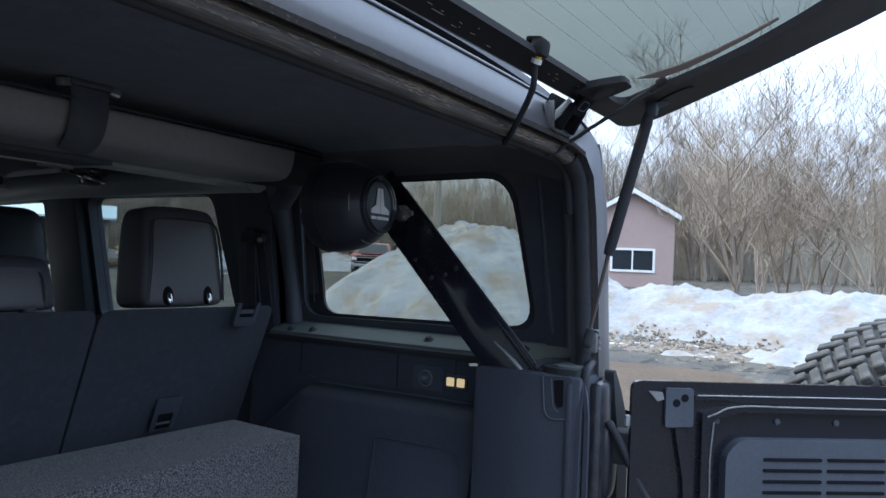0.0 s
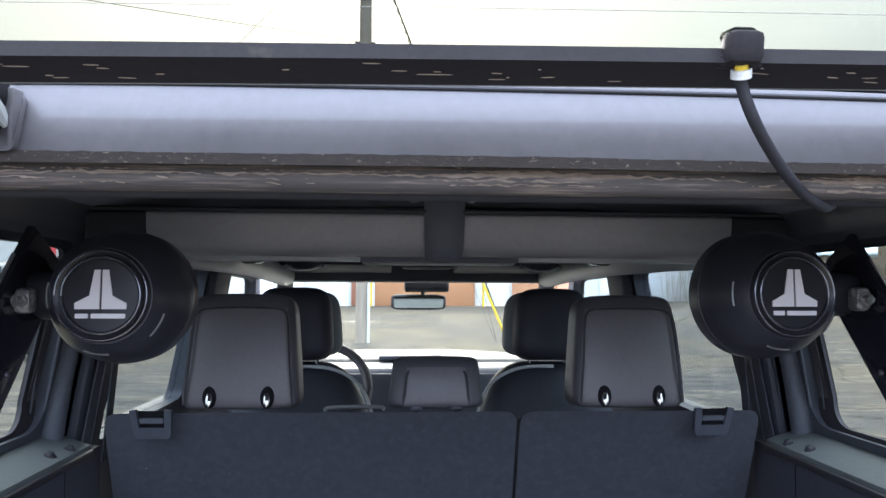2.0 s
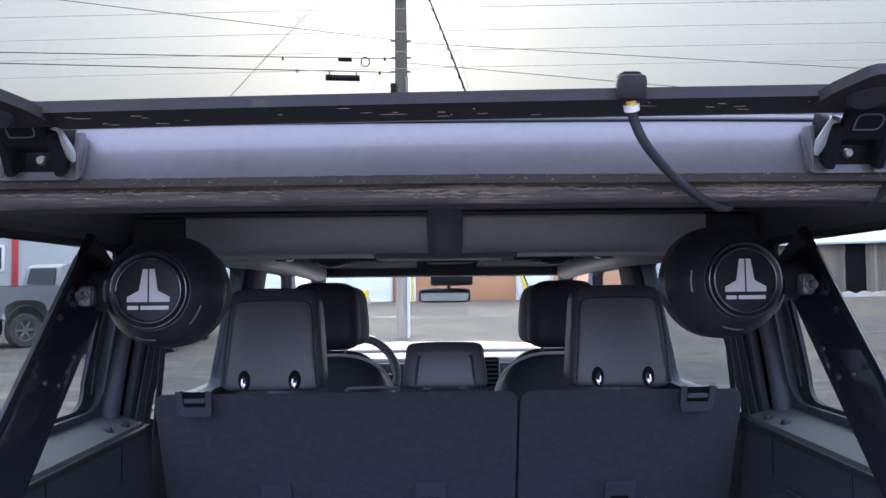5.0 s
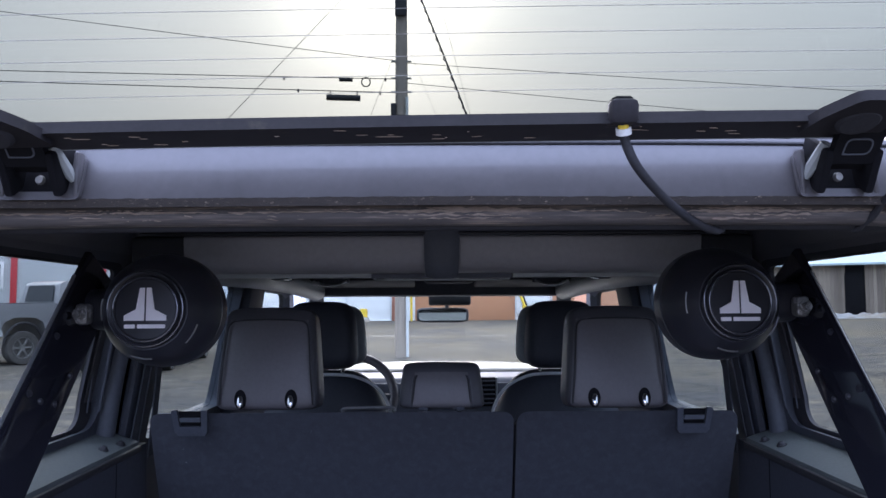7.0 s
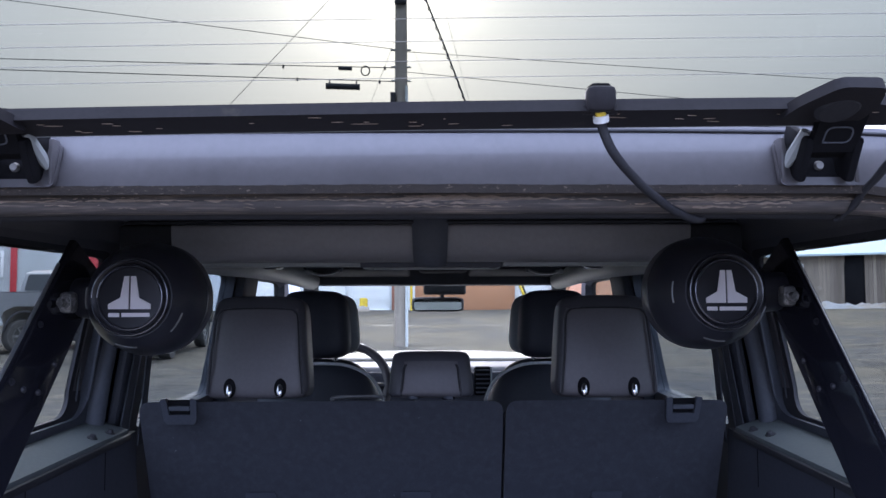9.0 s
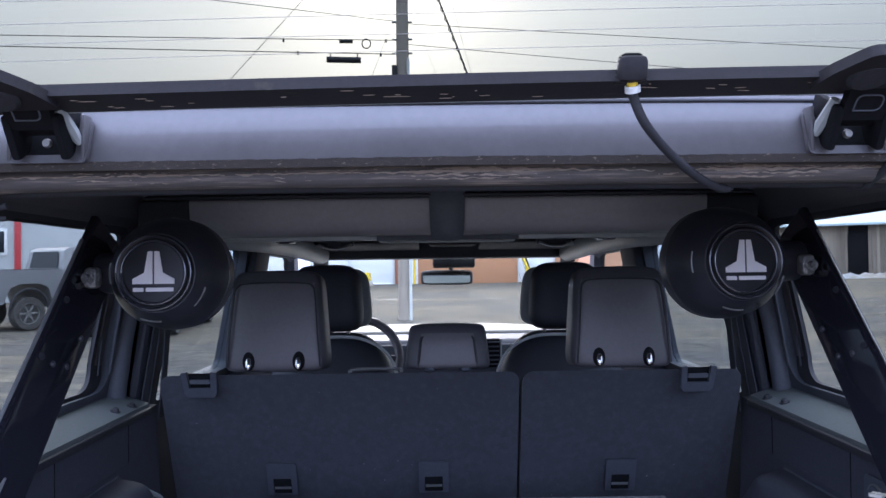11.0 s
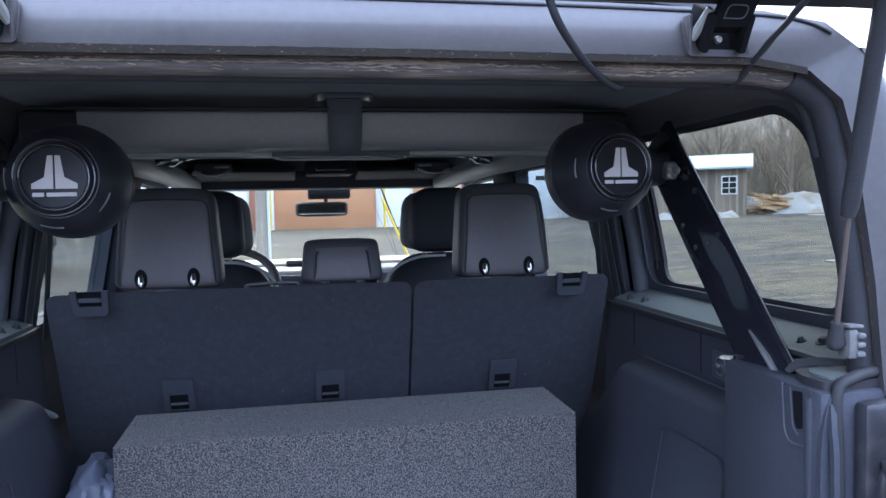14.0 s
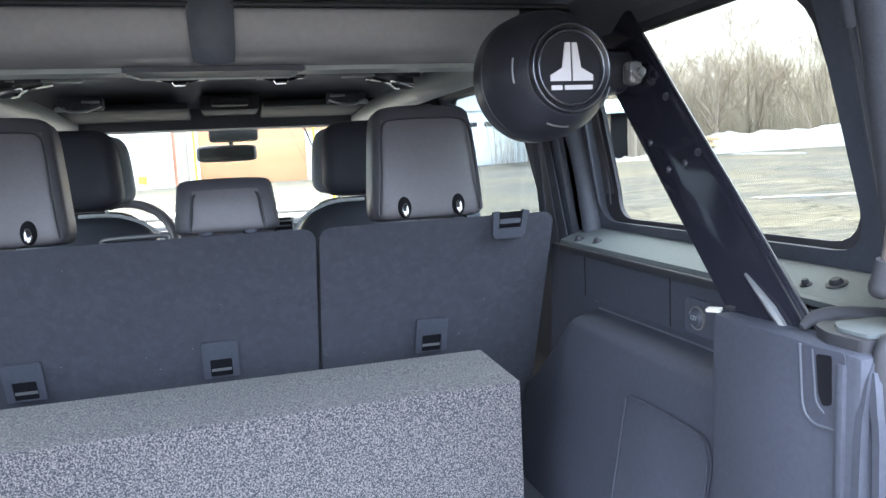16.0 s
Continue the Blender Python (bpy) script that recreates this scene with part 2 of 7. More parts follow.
M = {
    "paint": mat("grey_blue_car_paint", (0.071, 0.067, 0.072), 0.45, 0.15, 0.14, 6, coat=0.25, colour2=(0.108, 0.098, 0.099), mask=(0.55, 0.9)),
    "plastic": mat("black_grained_plastic", (0.056, 0.061, 0.076), 0.55, 0, 0.2, 10, 0.25, 900, spec=0.4),
    "trim": mat("dark_grey_trim_plastic", (0.082, 0.088, 0.105), 0.58, 0, 0.15, 8, 0.3, 900, colour2=(0.11, 0.11, 0.12), mask=(0.66, 0.8), spec=0.35),
    "vinyl": mat("grey_padded_vinyl", (0.26, 0.25, 0.258), 0.5, 0, 0.12, 6, 0.3, 700),
    "rail": mat("light_grey_rail_plastic", (0.30, 0.32, 0.32), 0.45, 0, 0.1, 6, 0.15, 700),
    "panel": mat("grey_roof_panel_lining", (0.135, 0.142, 0.162), 0.8, 0, 0.15, 12, 0.4, 800, spec=0.25),
    "bay": mat("dark_load_bay_plastic", (0.048, 0.051, 0.065), 0.72, 0, 0.18, 9, 0.35, 800, spec=0.25, colour2=(0.06, 0.062, 0.075), mask=(0.6, 0.8)),
    "liner": mat("black_roof_liner", (0.150, 0.158, 0.190), 0.9, 0, 0.25, 20, 0.5, 1200, spec=0.2),
    "carpet": mat("black_seat_back_carpet", (0.047, 0.050, 0.061), 0.95, 0, 0.20, 34, 0.8, 1500, colour2=(0.060, 0.063, 0.076), mask=(0.48, 0.75), spec=0.15),
    "leather": mat("dark_grey_leather", (0.106, 0.099, 0.106), 0.42, 0, 0.12, 9, 0.4, 500),
    "dark_leather": mat("charcoal_leather", (0.058, 0.057, 0.066), 0.42, 0, 0.12, 9, 0.4, 500),
    "stitch": mat("dark_piping", (0.02, 0.02, 0.024), 0.6, 0, 0.1, 30),
    "chrome": mat("bright_chrome", (0.75, 0.75, 0.76), 0.12, 1.0, 0.05, 20),
    "steel": mat("bare_grey_steel", (0.24, 0.245, 0.25), 0.42, 0.6, 0.15, 25, 0.2, 300, colour2=(0.3, 0.29, 0.27)),
    "dull": mat("dull_worn_steel", (0.16, 0.155, 0.15), 0.4, 0.5, 0.3, 60, colour2=(0.40, 0.39, 0.38), mask=(0.5, 0.62)),
    "sill": mat("grey_painted_sill", (0.100, 0.112, 0.112), 0.72, 0.0, 0.14, 12, 0.1, 300, spec=0.25),
    "gloss": mat("glossy_black_paint", (0.012, 0.012, 0.017), 0.08, 0, 0.1, 10, coat=0.15, spec=0.4),
    "satin": mat("satin_black_housing", (0.028, 0.028, 0.035), 0.30, 0, 0.1, 10, 0.08, 900, spec=0.5),
    "disc": mat("charcoal_badge_disc", (0.026, 0.026, 0.031), 0.30, 0.1, 0.1, 20),
    "logo": mat("silver_badge_metal", (0.80, 0.76, 0.77), 0.4, 0.0, 0.05, 40),
    "rubber": mat("black_rubber_seal", (0.034, 0.034, 0.039), 0.7, 0, 0.25, 18, 0.4, 400, spec=0.22),
    "dirty": mat("muddy_rubber_seal", (0.078, 0.069, 0.066), 0.6, 0, 0.3, 22, 0.6, 260, colour2=(0.27, 0.215, 0.175), mask=(0.51, 0.66), stretch=(0.22, 4, 6)),
    "flange": mat("rust_brown_flange", (0.040, 0.030, 0.026), 0.85, 0, 0.5, 60, 0.9, 200, colour2=(0.11, 0.08, 0.06), mask=(0.55, 0.7)),
    "grime": mat("grassy_brown_grime", (0.035, 0.028, 0.024), 0.9, 0, 0.6, 90, 1.0, 300, colour2=(0.20, 0.16, 0.125), mask=(0.60, 0.68), stretch=(1, 2, 2.5)),
    # front seat leather, darkened in colour because little rear light reaches it
    "shaded_leather": mat("shaded_leather", (0.046, 0.047, 0.059), 0.45, 0, 0.12, 9, 0.4, 500),
    "box_carpet": mat("grey_marl_carpet", (0.030, 0.034, 0.043), 0.95, 0, 0.6, 205, 1.0, 900, spec=0.1, colour2=(0.205, 0.187, 0.174), mask=(0.44, 0.61)),
    # near-black: paints the shade of uncut holes, and serves some black parts
    "black_hole": mat("recess_shade_and_black_parts", (0.010, 0.010, 0.012), 0.9, spec=0.08),
    "frit": mat("black_ceramic_border", (0.028, 0.026, 0.029), 0.6, 0, 0.2, 15, 0.2, 400, spec=0.12, colour2=(0.05, 0.045, 0.04), mask=(0.62, 0.72)),
    "busbar": mat("copper_brown_busbar", (0.23, 0.18, 0.165), 0.6, 0.0, 0.15, 20),
    "heater": mat("fine_heater_wire", (0.30, 0.285, 0.26), 0.6),
    "yellow": mat("yellow_plastic", (0.75, 0.55, 0.04), 0.5),
    "white_plastic": mat("white_plastic", (0.75, 0.75, 0.74), 0.4),
    "mud": mat("dried_mud", (0.44, 0.355, 0.29), 0.95, 0, 0.3, 60),
    "tyre": mat("dusty_tyre_rubber", (0.055, 0.053, 0.05), 0.85, 0, 0.3, 12, 0.5, 200, colour2=(0.16, 0.15, 0.14), mask=(0.5, 0.8)),
        "snow": mat("old_snow", (0.290, 0.294, 0.302), 0.8, 0, 0.20, 0.7, 0.9, 7, colour2=(0.25, 0.215, 0.175), mask=(0.47, 0.62), spec=0.15),
    "clod": mat("frozen_dirt_clods", (0.24, 0.20, 0.155), 0.95, 0, 0.35, 3, 0.5, 30),
    "bark": mat("grey_brown_bark", (0.24, 0.195, 0.155), 0.9, 0, 0.3, 3, 0.5, 30),
    "twig": mat("tan_twigs", (0.285, 0.23, 0.17), 0.9, 0, 0.3, 1, islands=0.2),
    "brick_paint": mat("orange_painted_block", (0.52, 0.27, 0.15), 0.8, 0, 0.12, 0.6, 0.3, 6),
    "white_wall": mat("white_painted_metal", (0.82, 0.84, 0.84), 0.6, 0, 0.08, 0.7, 0.1, 10),
    "grey_wall": mat("pale_grey_siding", (0.62, 0.66, 0.67), 0.7, 0, 0.1, 0.6, 0.2, 8),
    "red_paint": mat("red_trim_paint", (0.42, 0.03, 0.035), 0.5, 0, 0.12, 1),
    "rose": mat("faded_rose_siding", (0.37, 0.28, 0.252), 0.8, 0, 0.08, 0.7, 0.2, 10),
    "planks": mat("weathered_plank_wood", (0.25, 0.21, 0.17), 0.85, 0, 0.35, 2.5, 0.5, 30, stretch=(4, 4, 0.4), islands=0.3),
    "pole_wood": mat("utility_pole_wood", (0.33, 0.29, 0.25), 0.9, 0, 0.3, 3, 0.6, 20, stretch=(4, 4, 0.3)),
    "roof_metal": mat("pale_blue_roof_metal", (0.50, 0.60, 0.64), 0.4, 0.3, 0.08, 1),
    "teal": mat("teal_roof_metal", (0.13, 0.29, 0.27), 0.8, 0.0, 0.1, 1, spec=0.2),
    "lumber": mat("fresh_sawn_lumber", (0.52, 0.36, 0.2), 0.8, 0, 0.2, 3, 0.3, 30, islands=0.25),
    "wire": mat("black_wire", (0.030, 0.030, 0.034), 0.65, spec=0.3),
    "silver_paint": mat("silver_truck_paint", (0.225, 0.231, 0.241), 0.4, 0.3, 0.08, 2, coat=0.4),
    "black_paint": mat("black_truck_paint", (0.010, 0.010, 0.012), 0.35, 0.0, 0.1, 2, coat=0.1, spec=0.25),
    "maroon": mat("maroon_truck_paint", (0.16, 0.03, 0.03), 0.35, 0.1, 0.1, 2, coat=0.3),
    "dark_glass": mat("dark_vehicle_glass", (0.02, 0.025, 0.03), 0.08, 0, 0.1, 2, spec=0.25),
    "bright": mat("worn_bright_metal", (0.34, 0.35, 0.36), 0.3, 0.7, 0.12, 6),
    "lens": mat("clear_lamp_lens", (0.75, 0.77, 0.78), 0.15, 0.1, 0.1, 5),
    "mirror": mat("mirror_silver", (0.60, 0.61, 0.62), 0.02, 1.0, 0.01, 5),
}
for key, sheen in (("box_carpet", 0.14), ("carpet", 0.08), ("liner", 0.05)):
    fibre = M[key].node_tree.nodes["Principled BSDF"]
    fibre.inputs["Sheen Weight"].default_value, fibre.inputs["Sheen Roughness"].default_value = sheen, 0.5
M["brush"] = mat("grey_tan_winter_brush", (0.40, 0.355, 0.285), 0.9, 0, 0.3, 1)
# dusty car paint in the jamb, its shadow put into the darker colour
M["jamb"] = mat("dusty_shaded_jamb_paint", (0.026, 0.026, 0.032), 0.30, 0.0, 0.3, 18, 0.1, 300, colour2=(0.055, 0.053, 0.052), mask=(0.50, 0.72))
M["cast_grey"] = mat("pale_grey_moulding", (0.34, 0.35, 0.36), 0.5, 0, 0.1, 20)
M["hatch_glass"] = glass("green_tinted_glass", (0.178, 0.190, 0.163))
M["side_glass"] = glass("light_tinted_glass", (0.40, 0.42, 0.375))
M["door_glass"] = glass("dark_tinted_glass", (0.29, 0.322, 0.312))
M["front_glass"] = glass("clear_windscreen_glass", (0.54, 0.555, 0.49))


def lot_surface():
    """Old asphalt with sandy gravel patches, wet stretches and a net of cracks."""
    m = bpy.data.materials.new("worn_wet_asphalt")
    m.use_nodes = True
    n, l = m.node_tree.nodes, m.node_tree.links
    p = n["Principled BSDF"]
    co = n.new("ShaderNodeTexCoord")

    def tex(sc, detail, stretch=(1, 1, 1)):
        mp = n.new("ShaderNodeMapping")
        mp.inputs["Scale"].default_value = stretch
        l.new(co.outputs["Object"], mp.inputs["Vector"])
        t = n.new("ShaderNodeTexNoise")
        t.inputs["Scale"].default_value, t.inputs["Detail"].default_value, t.inputs["Roughness"].default_value = sc, detail, 0.65
        l.new(mp.outputs[0], t.inputs["Vector"])
        return t.outputs["Fac"]

    def ramp(src, lo, hi, a=0.0, b=1.0):
        r = n.new("ShaderNodeMapRange")
        r.inputs["From Min"].default_value, r.inputs["From Max"].default_value = lo, hi
        r.inputs["To Min"].default_value, r.inputs["To Max"].default_value = a, b
        l.new(src, r.inputs["Value"])
        return r.outputs[0]

    def mix(fac, a, b):
        x = n.new("ShaderNodeMix")
        x.data_type = "RGBA"
        l.new(fac, x.inputs[0])
        for i, c in ((6, a), (7, b)):
            if isinstance(c, tuple):
                x.inputs[i].default_value = (*c, 1)
            else:
                l.new(c, x.inputs[i])
        return x.outputs[2]

    grit = tex(26, 5)
    c = mix(ramp(grit, 0.3, 0.7), (0.058, 0.057, 0.057), (0.100, 0.097, 0.092))
    c = mix(ramp(tex(0.22, 7, (1, 0.7, 1)), 0.42, 0.58), c, mix(ramp(grit, 0.35, 0.65), (0.085, 0.075, 0.057), (0.150, 0.133, 0.102)))
    c = mix(ramp(tex(1.3, 9, (0.45, 1.5, 1)), 0.50, 0.60, 0.0, 0.75), c, mix(ramp(tex(7, 6), 0.4, 0.6), (0.105, 0.095, 0.075), (0.190, 0.170, 0.135)))
    c = mix(ramp(tex(2.1, 9, (0.5, 1.7, 1)), 0.55, 0.62, 0.0, 0.8), c, (0.040, 0.040, 0.039))
    wet = ramp(tex(0.31, 6, (0.55, 1.6, 1)), 0.58, 0.66)
    c = mix(wet, c, (0.055, 0.055, 0.055))
    vor = n.new("ShaderNodeTexVoronoi")
    vor.feature = "DISTANCE_TO_EDGE"
    vor.inputs["Scale"].default_value = 0.42
    wob = n.new("ShaderNodeVectorMath")
    wob.operation = "ADD"
    jit = n.new("ShaderNodeTexNoise")
    jit.inputs["Scale"].default_value, jit.inputs["Detail"].default_value = 1.1, 5
    l.new(co.outputs["Object"], jit.inputs["Vector"])
    l.new(co.outputs["Object"], wob.inputs[0])
    l.new(jit.outputs["Color"], wob.inputs[1])
    l.new(wob.outputs[0], vor.inputs["Vector"])
    c = mix(ramp(vor.outputs["Distance"], 0.0, 0.018, 0.85, 0.0), c, (0.035, 0.035, 0.034))
    l.new(c, p.inputs["Base Color"])
    l.new(ramp(wet, 0, 1, 0.95, 0.55), p.inputs["Roughness"])
    p.inputs["Specular IOR Level"].default_value = 0.06
    b = n.new("ShaderNodeBump")
    b.inputs["Strength"].default_value, b.inputs["Distance"].default_value = 0.6, 0.02
    l.new(grit, b.inputs["Height"])
    l.new(b.outputs[0], p.inputs["Normal"])
    return m


M["asphalt"] = lot_surface()
glow = bpy.data.materials.new("warm_lamp_glow")
glow.use_nodes = True
glow.node_tree.nodes["Principled BSDF"].inputs["Emission Color"].default_value = (1.0, 0.72, 0.36, 1)
glow.node_tree.nodes["Principled BSDF"].inputs["Emission Strength"].default_value = 0.16
glow.node_tree.nodes["Principled BSDF"].inputs["Base Color"].default_value = (0.30, 0.20, 0.08, 1)
M["glow"] = glow


# ---- mesh builders ----
def thing(name, at, label, category, group="", kind=""):
    ob = new(name)
    ob.empty_display_size = 0.1
    ob.location = at
    bpy.context.view_layer.update()
    return tagged(ob, label, category, group, kind)


def part(name, bm, material, parent=None, label="", smooth=True, sharp=40):
    """Links a bmesh, in world coordinates, as one mesh object under a thing or a part."""
    bmesh.ops.recalc_face_normals(bm, faces=bm.faces)
    if smooth:
        for f in bm.faces:
            f.smooth = True
        for e in bm.edges:
            if len(e.link_faces) == 2 and e.calc_face_angle(0) > radians(sharp):
                e.smooth = False
    me = bpy.data.meshes.new(name)
    origin = Vector((0, 0, 0))
    if parent is None and bm.verts:
        lo = [min(v.co[i] for v in bm.verts) for i in range(3)]
        hi = [max(v.co[i] for v in bm.verts) for i in range(3)]
        origin = Vector(((lo[0] + hi[0]) / 2, (lo[1] + hi[1]) / 2, lo[2]))
        bmesh.ops.translate(bm, verts=bm.verts, vec=-origin)
    bm.to_mesh(me)
    bm.free()
    me.materials.append(M[material] if isinstance(material, str) else material)
    ob = new(name, me)
    ob.location = origin
    if parent is not None:
        ob.parent = parent
        ob.matrix_parent_inverse = world_of(parent).inverted()
    return tagged(ob, label)


def world_of(ob):
    m = ob.matrix_basis.copy()
    if ob.parent:
        m = world_of(ob.parent) @ ob.matrix_parent_inverse @ m
    return m


def join(*bms):
    out = bms[0]
    for b in bms[1:]:
        me = bpy.data.meshes.new("tmp")
        b.to_mesh(me)
        b.free()
        out.from_mesh(me)
        bpy.data.meshes.remove(me)
    return out


def block(c, s, bevel=0.004, rot=(0, 0, 0), seg=2):
    """A box of size s about c with rounded edges."""
    bm = bmesh.new()
    bmesh.ops.create_cube(bm, size=1.0)
    bmesh.ops.scale(bm, vec=s, verts=bm.verts)
    if bevel:
        bmesh.ops.bevel(bm, geom=bm.edges[:], offset=min(bevel, min(s) * 0.49), segments=seg, affect="EDGES", profile=0.5)
    bmesh.ops.transform(bm, matrix=pose(*c, *rot), verts=bm.verts)
    return bm


def cushion(c, s, e=(0.45, 0.45), rot=(0, 0, 0), nu=28, nv=16, shape=None):
    """A padded, rounded block: a superellipsoid of size s about c. shape(u, v, p) may push points about."""
    bm = bmesh.new()
    rows = []
    pw = lambda a, k: math.copysign(abs(a) ** k, a)
    for j in range(nv + 1):
        v = -math.pi / 2 + math.pi * j / nv
        row = []
        for i in range(nu):
            u = 2 * math.pi * i / nu
            p = Vector((pw(math.cos(v), e[0]) * pw(math.cos(u), e[1]), pw(math.cos(v), e[0]) * pw(math.sin(u), e[1]), pw(math.sin(v), e[0])))
            if shape:
                p = shape(p)
            row.append(bm.verts.new((p.x * s[0] / 2, p.y * s[1] / 2, p.z * s[2] / 2)))
        rows.append(row)
    for j in range(nv):
        for i in range(nu):
            k = (i + 1) % nu
            bm.faces.new((rows[j][i], rows[j][k], rows[j + 1][k], rows[j + 1][i]))
    bmesh.ops.remove_doubles(bm, verts=bm.verts, dist=1e-6)
    bmesh.ops.transform(bm, matrix=pose(*c, *rot), verts=bm.verts)
    return bm


def plate(outline, place, thick, holes=()):
    """A plate of that thickness with holes; place(u, v, w) lays its points into the world."""
    bm = bmesh.new()
    loops = []
    edges = []
    for loop in (outline, *holes):
        vs = [bm.verts.new((u, v, 0)) for u, v in loop]
        loops.append(vs)
        edges += [bm.edges.new((vs[i], vs[(i + 1) % len(vs)])) for i in range(len(vs))]
    bmesh.ops.triangle_fill(bm, edges=edges, use_beauty=True, use_dissolve=False)
    faces = [[v.index for v in f.verts] for f in (bm.verts.index_update(), bm.faces)[1]]
    flat = [(v.co.x, v.co.y) for v in bm.verts]
    ids = [[v.index for v in lp] for lp in loops]
    bm.free()
    out = bmesh.new()
    low = [out.verts.new(place(u, v, 0)) for u, v in flat]
    top = [out.verts.new(place(u, v, thick)) for u, v in flat]
    for f in faces:
        out.faces.new([low[i] for i in f])
        out.faces.new([top[i] for i in reversed(f)])
    for lp in ids:
        for i in range(len(lp)):
            a, b = lp[i], lp[(i + 1) % len(lp)]
            out.faces.new((low[a], low[b], top[b], top[a]))
    return out


def rounded(loop, r, n=5):
    """A loop with its corners rounded off."""
    out = []
    for i, p in enumerate(loop):
        p = Vector(p).to_2d()
        a, b = Vector(loop[i - 1]).to_2d() - p, Vector(loop[(i + 1) % len(loop)]).to_2d() - p
        d = min(r, a.length * 0.45, b.length * 0.45)
        q0, q1 = p + a.normalized() * d, p + b.normalized() * d
        for k in range(n + 1):
            t = k / n
            q = q0 * (1 - t) ** 2 + p * 2 * t * (1 - t) + q1 * t * t
            out.append((q.x, q.y))
    return out


def rect(u0, v0, u1, v1, r=0.0, n=5):
    loop = [(u0, v0), (u1, v0), (u1, v1), (u0, v1)]
    return rounded(loop, r, n) if r else loop


def fine(loop, step=0.05):
    out = []
    for i, p in enumerate(loop):
        q = loop[(i + 1) % len(loop)]
        k = max(1, int(math.hypot(q[0] - p[0], q[1] - p[1]) / step))
        out += [(p[0] + (q[0] - p[0]) * j / k, p[1] + (q[1] - p[1]) * j / k) for j in range(k)]
    return out


def spline(points, n=6):
    """Points along a smooth curve through the given ones."""
    ps = [Vector(p) for p in points]
    if len(ps) < 3:
        return ps
    out = []
    for i in range(len(ps) - 1):
        p0, p1, p2, p3 = ps[max(i - 1, 0)], ps[i], ps[i + 1], ps[min(i + 2, len(ps) - 1)]
        for k in range(n):
            t = k / n
            out.append(0.5 * (2 * p1 + (p2 - p0) * t + (2 * p0 - 5 * p1 + 4 * p2 - p3) * t * t + (3 * p1 - p0 - 3 * p2 + p3) * t ** 3))
    return out + [ps[-1]]


def tube(points, r, seg=10, smooth_n=6, flat=1.0):
    """A round bar along a curve; r a number or one for each given point; flat squeezes it along its second axis."""
    pts = spline(points, smooth_n) if smooth_n else [Vector(p) for p in points]
    rs = [r] * len(pts) if not hasattr(r, "__len__") else [float(np.interp(i / (len(pts) - 1), np.linspace(0, 1, len(r)), r)) for i in range(len(pts))]
    bm = bmesh.new()
    t0 = (pts[1] - pts[0]).normalized()
    side = t0.orthogonal().normalized()
    rings = []
    for i, p in enumerate(pts):
        t = (pts[min(i + 1, len(pts) - 1)] - pts[max(i - 1, 0)]).normalized()
        side = (side - t * side.dot(t)).normalized()
        up = t.cross(side)
        rings.append([bm.verts.new(p + rs[i] * (math.cos(2 * math.pi * k / seg) * side + math.sin(2 * math.pi * k / seg) * up * flat)) for k in range(seg)])
    for a, b in zip(rings, rings[1:]):
        for k in range(seg):
            bm.faces.new((a[k], a[(k + 1) % seg], b[(k + 1) % seg], b[k]))
    bm.faces.new(rings[0][::-1])
    bm.faces.new(rings[-1])
    return bm


def lathe(profile, m, seg=36):
    """A body turned about the z axis of m from (radius, height) pairs."""
    bm = bmesh.new()
    rings = []
    for r, h in profile:
        rings.append([bm.verts.new(m @ Vector((r * math.cos(2 * math.pi * k / seg), r * math.sin(2 * math.pi * k / seg), h))) for k in range(seg)] if r > 1e-5 else [bm.verts.new(m @ Vector((0, 0, h)))])
    for a, b in zip(rings, rings[1:]):
        for k in range(seg):
            q = [a[k % len(a)], a[(k + 1) % len(a)], b[(k + 1) % len(b)], b[k % len(b)]]
            q = list(dict.fromkeys(q))
            if len(q) > 2:
                bm.faces.new(q)
    return bm


def grid(fn, nu, nv, thick=0.0):
    """A surface fn(a, b), a and b from 0 to 1, made solid by thick."""
    bm = bmesh.new()
    vs = [[bm.verts.new(fn(i / nu, j / nv)) for j in range(nv + 1)] for i in range(nu + 1)]
    for i in range(nu):
        for j in range(nv):
            bm.faces.new((vs[i][j], vs[i + 1][j], vs[i + 1][j + 1], vs[i][j + 1]))
    if thick:
        bm.normal_update()
        bmesh.ops.solidify(bm, geom=bm.faces[:], thickness=thick)
    return bm


def axis_pose(at, way):
    """A pose at a place whose z axis points along way."""
    return Matrix.Translation(at) @ Vector(way).to_track_quat("Z", "Y").to_matrix().to_4x4()


# ---- ground ----
def ground_z(x, y):
    return 0.025 * max(0.0, x - 5.0) * min(1.0, max(0.0, (x - 5.0) / 10)) if x < 90 else 2.1


def ground_point(a, b):
    # finer near the vehicle, coarse towards the horizon
    x = math.copysign(abs(2 * a - 1) ** 3, 2 * a - 1) * 700
    y = math.copysign(abs(2 * b - 1) ** 3, 2 * b - 1) * 700
    return Vector((x, y, ground_z(x, y) + 0.03 * noise.noise(Vector((x * 0.3, y * 0.3, 0)))))


tagged(part("ground", grid(ground_point, 120, 120), "asphalt"), "worn grey asphalt lot with wet and sandy patches", "ground", kind="structure")

# ---- the vehicle ----
CX = -0.008  # centreline of the rear end
suv = thing("off_road_suv", (0, 1.8, 0), "dark grey off-road wagon with its rear glass and tailgate open", "car")


def wall_x(z):
    return 0.795 - (z - 1.25) * 0.19


def shell_x(z):
    """The outer skin of the hard top, rounded in towards the roof."""
    return wall_x(z) + 0.03 - 2.9 * max(0.0, z - 1.55) ** 2


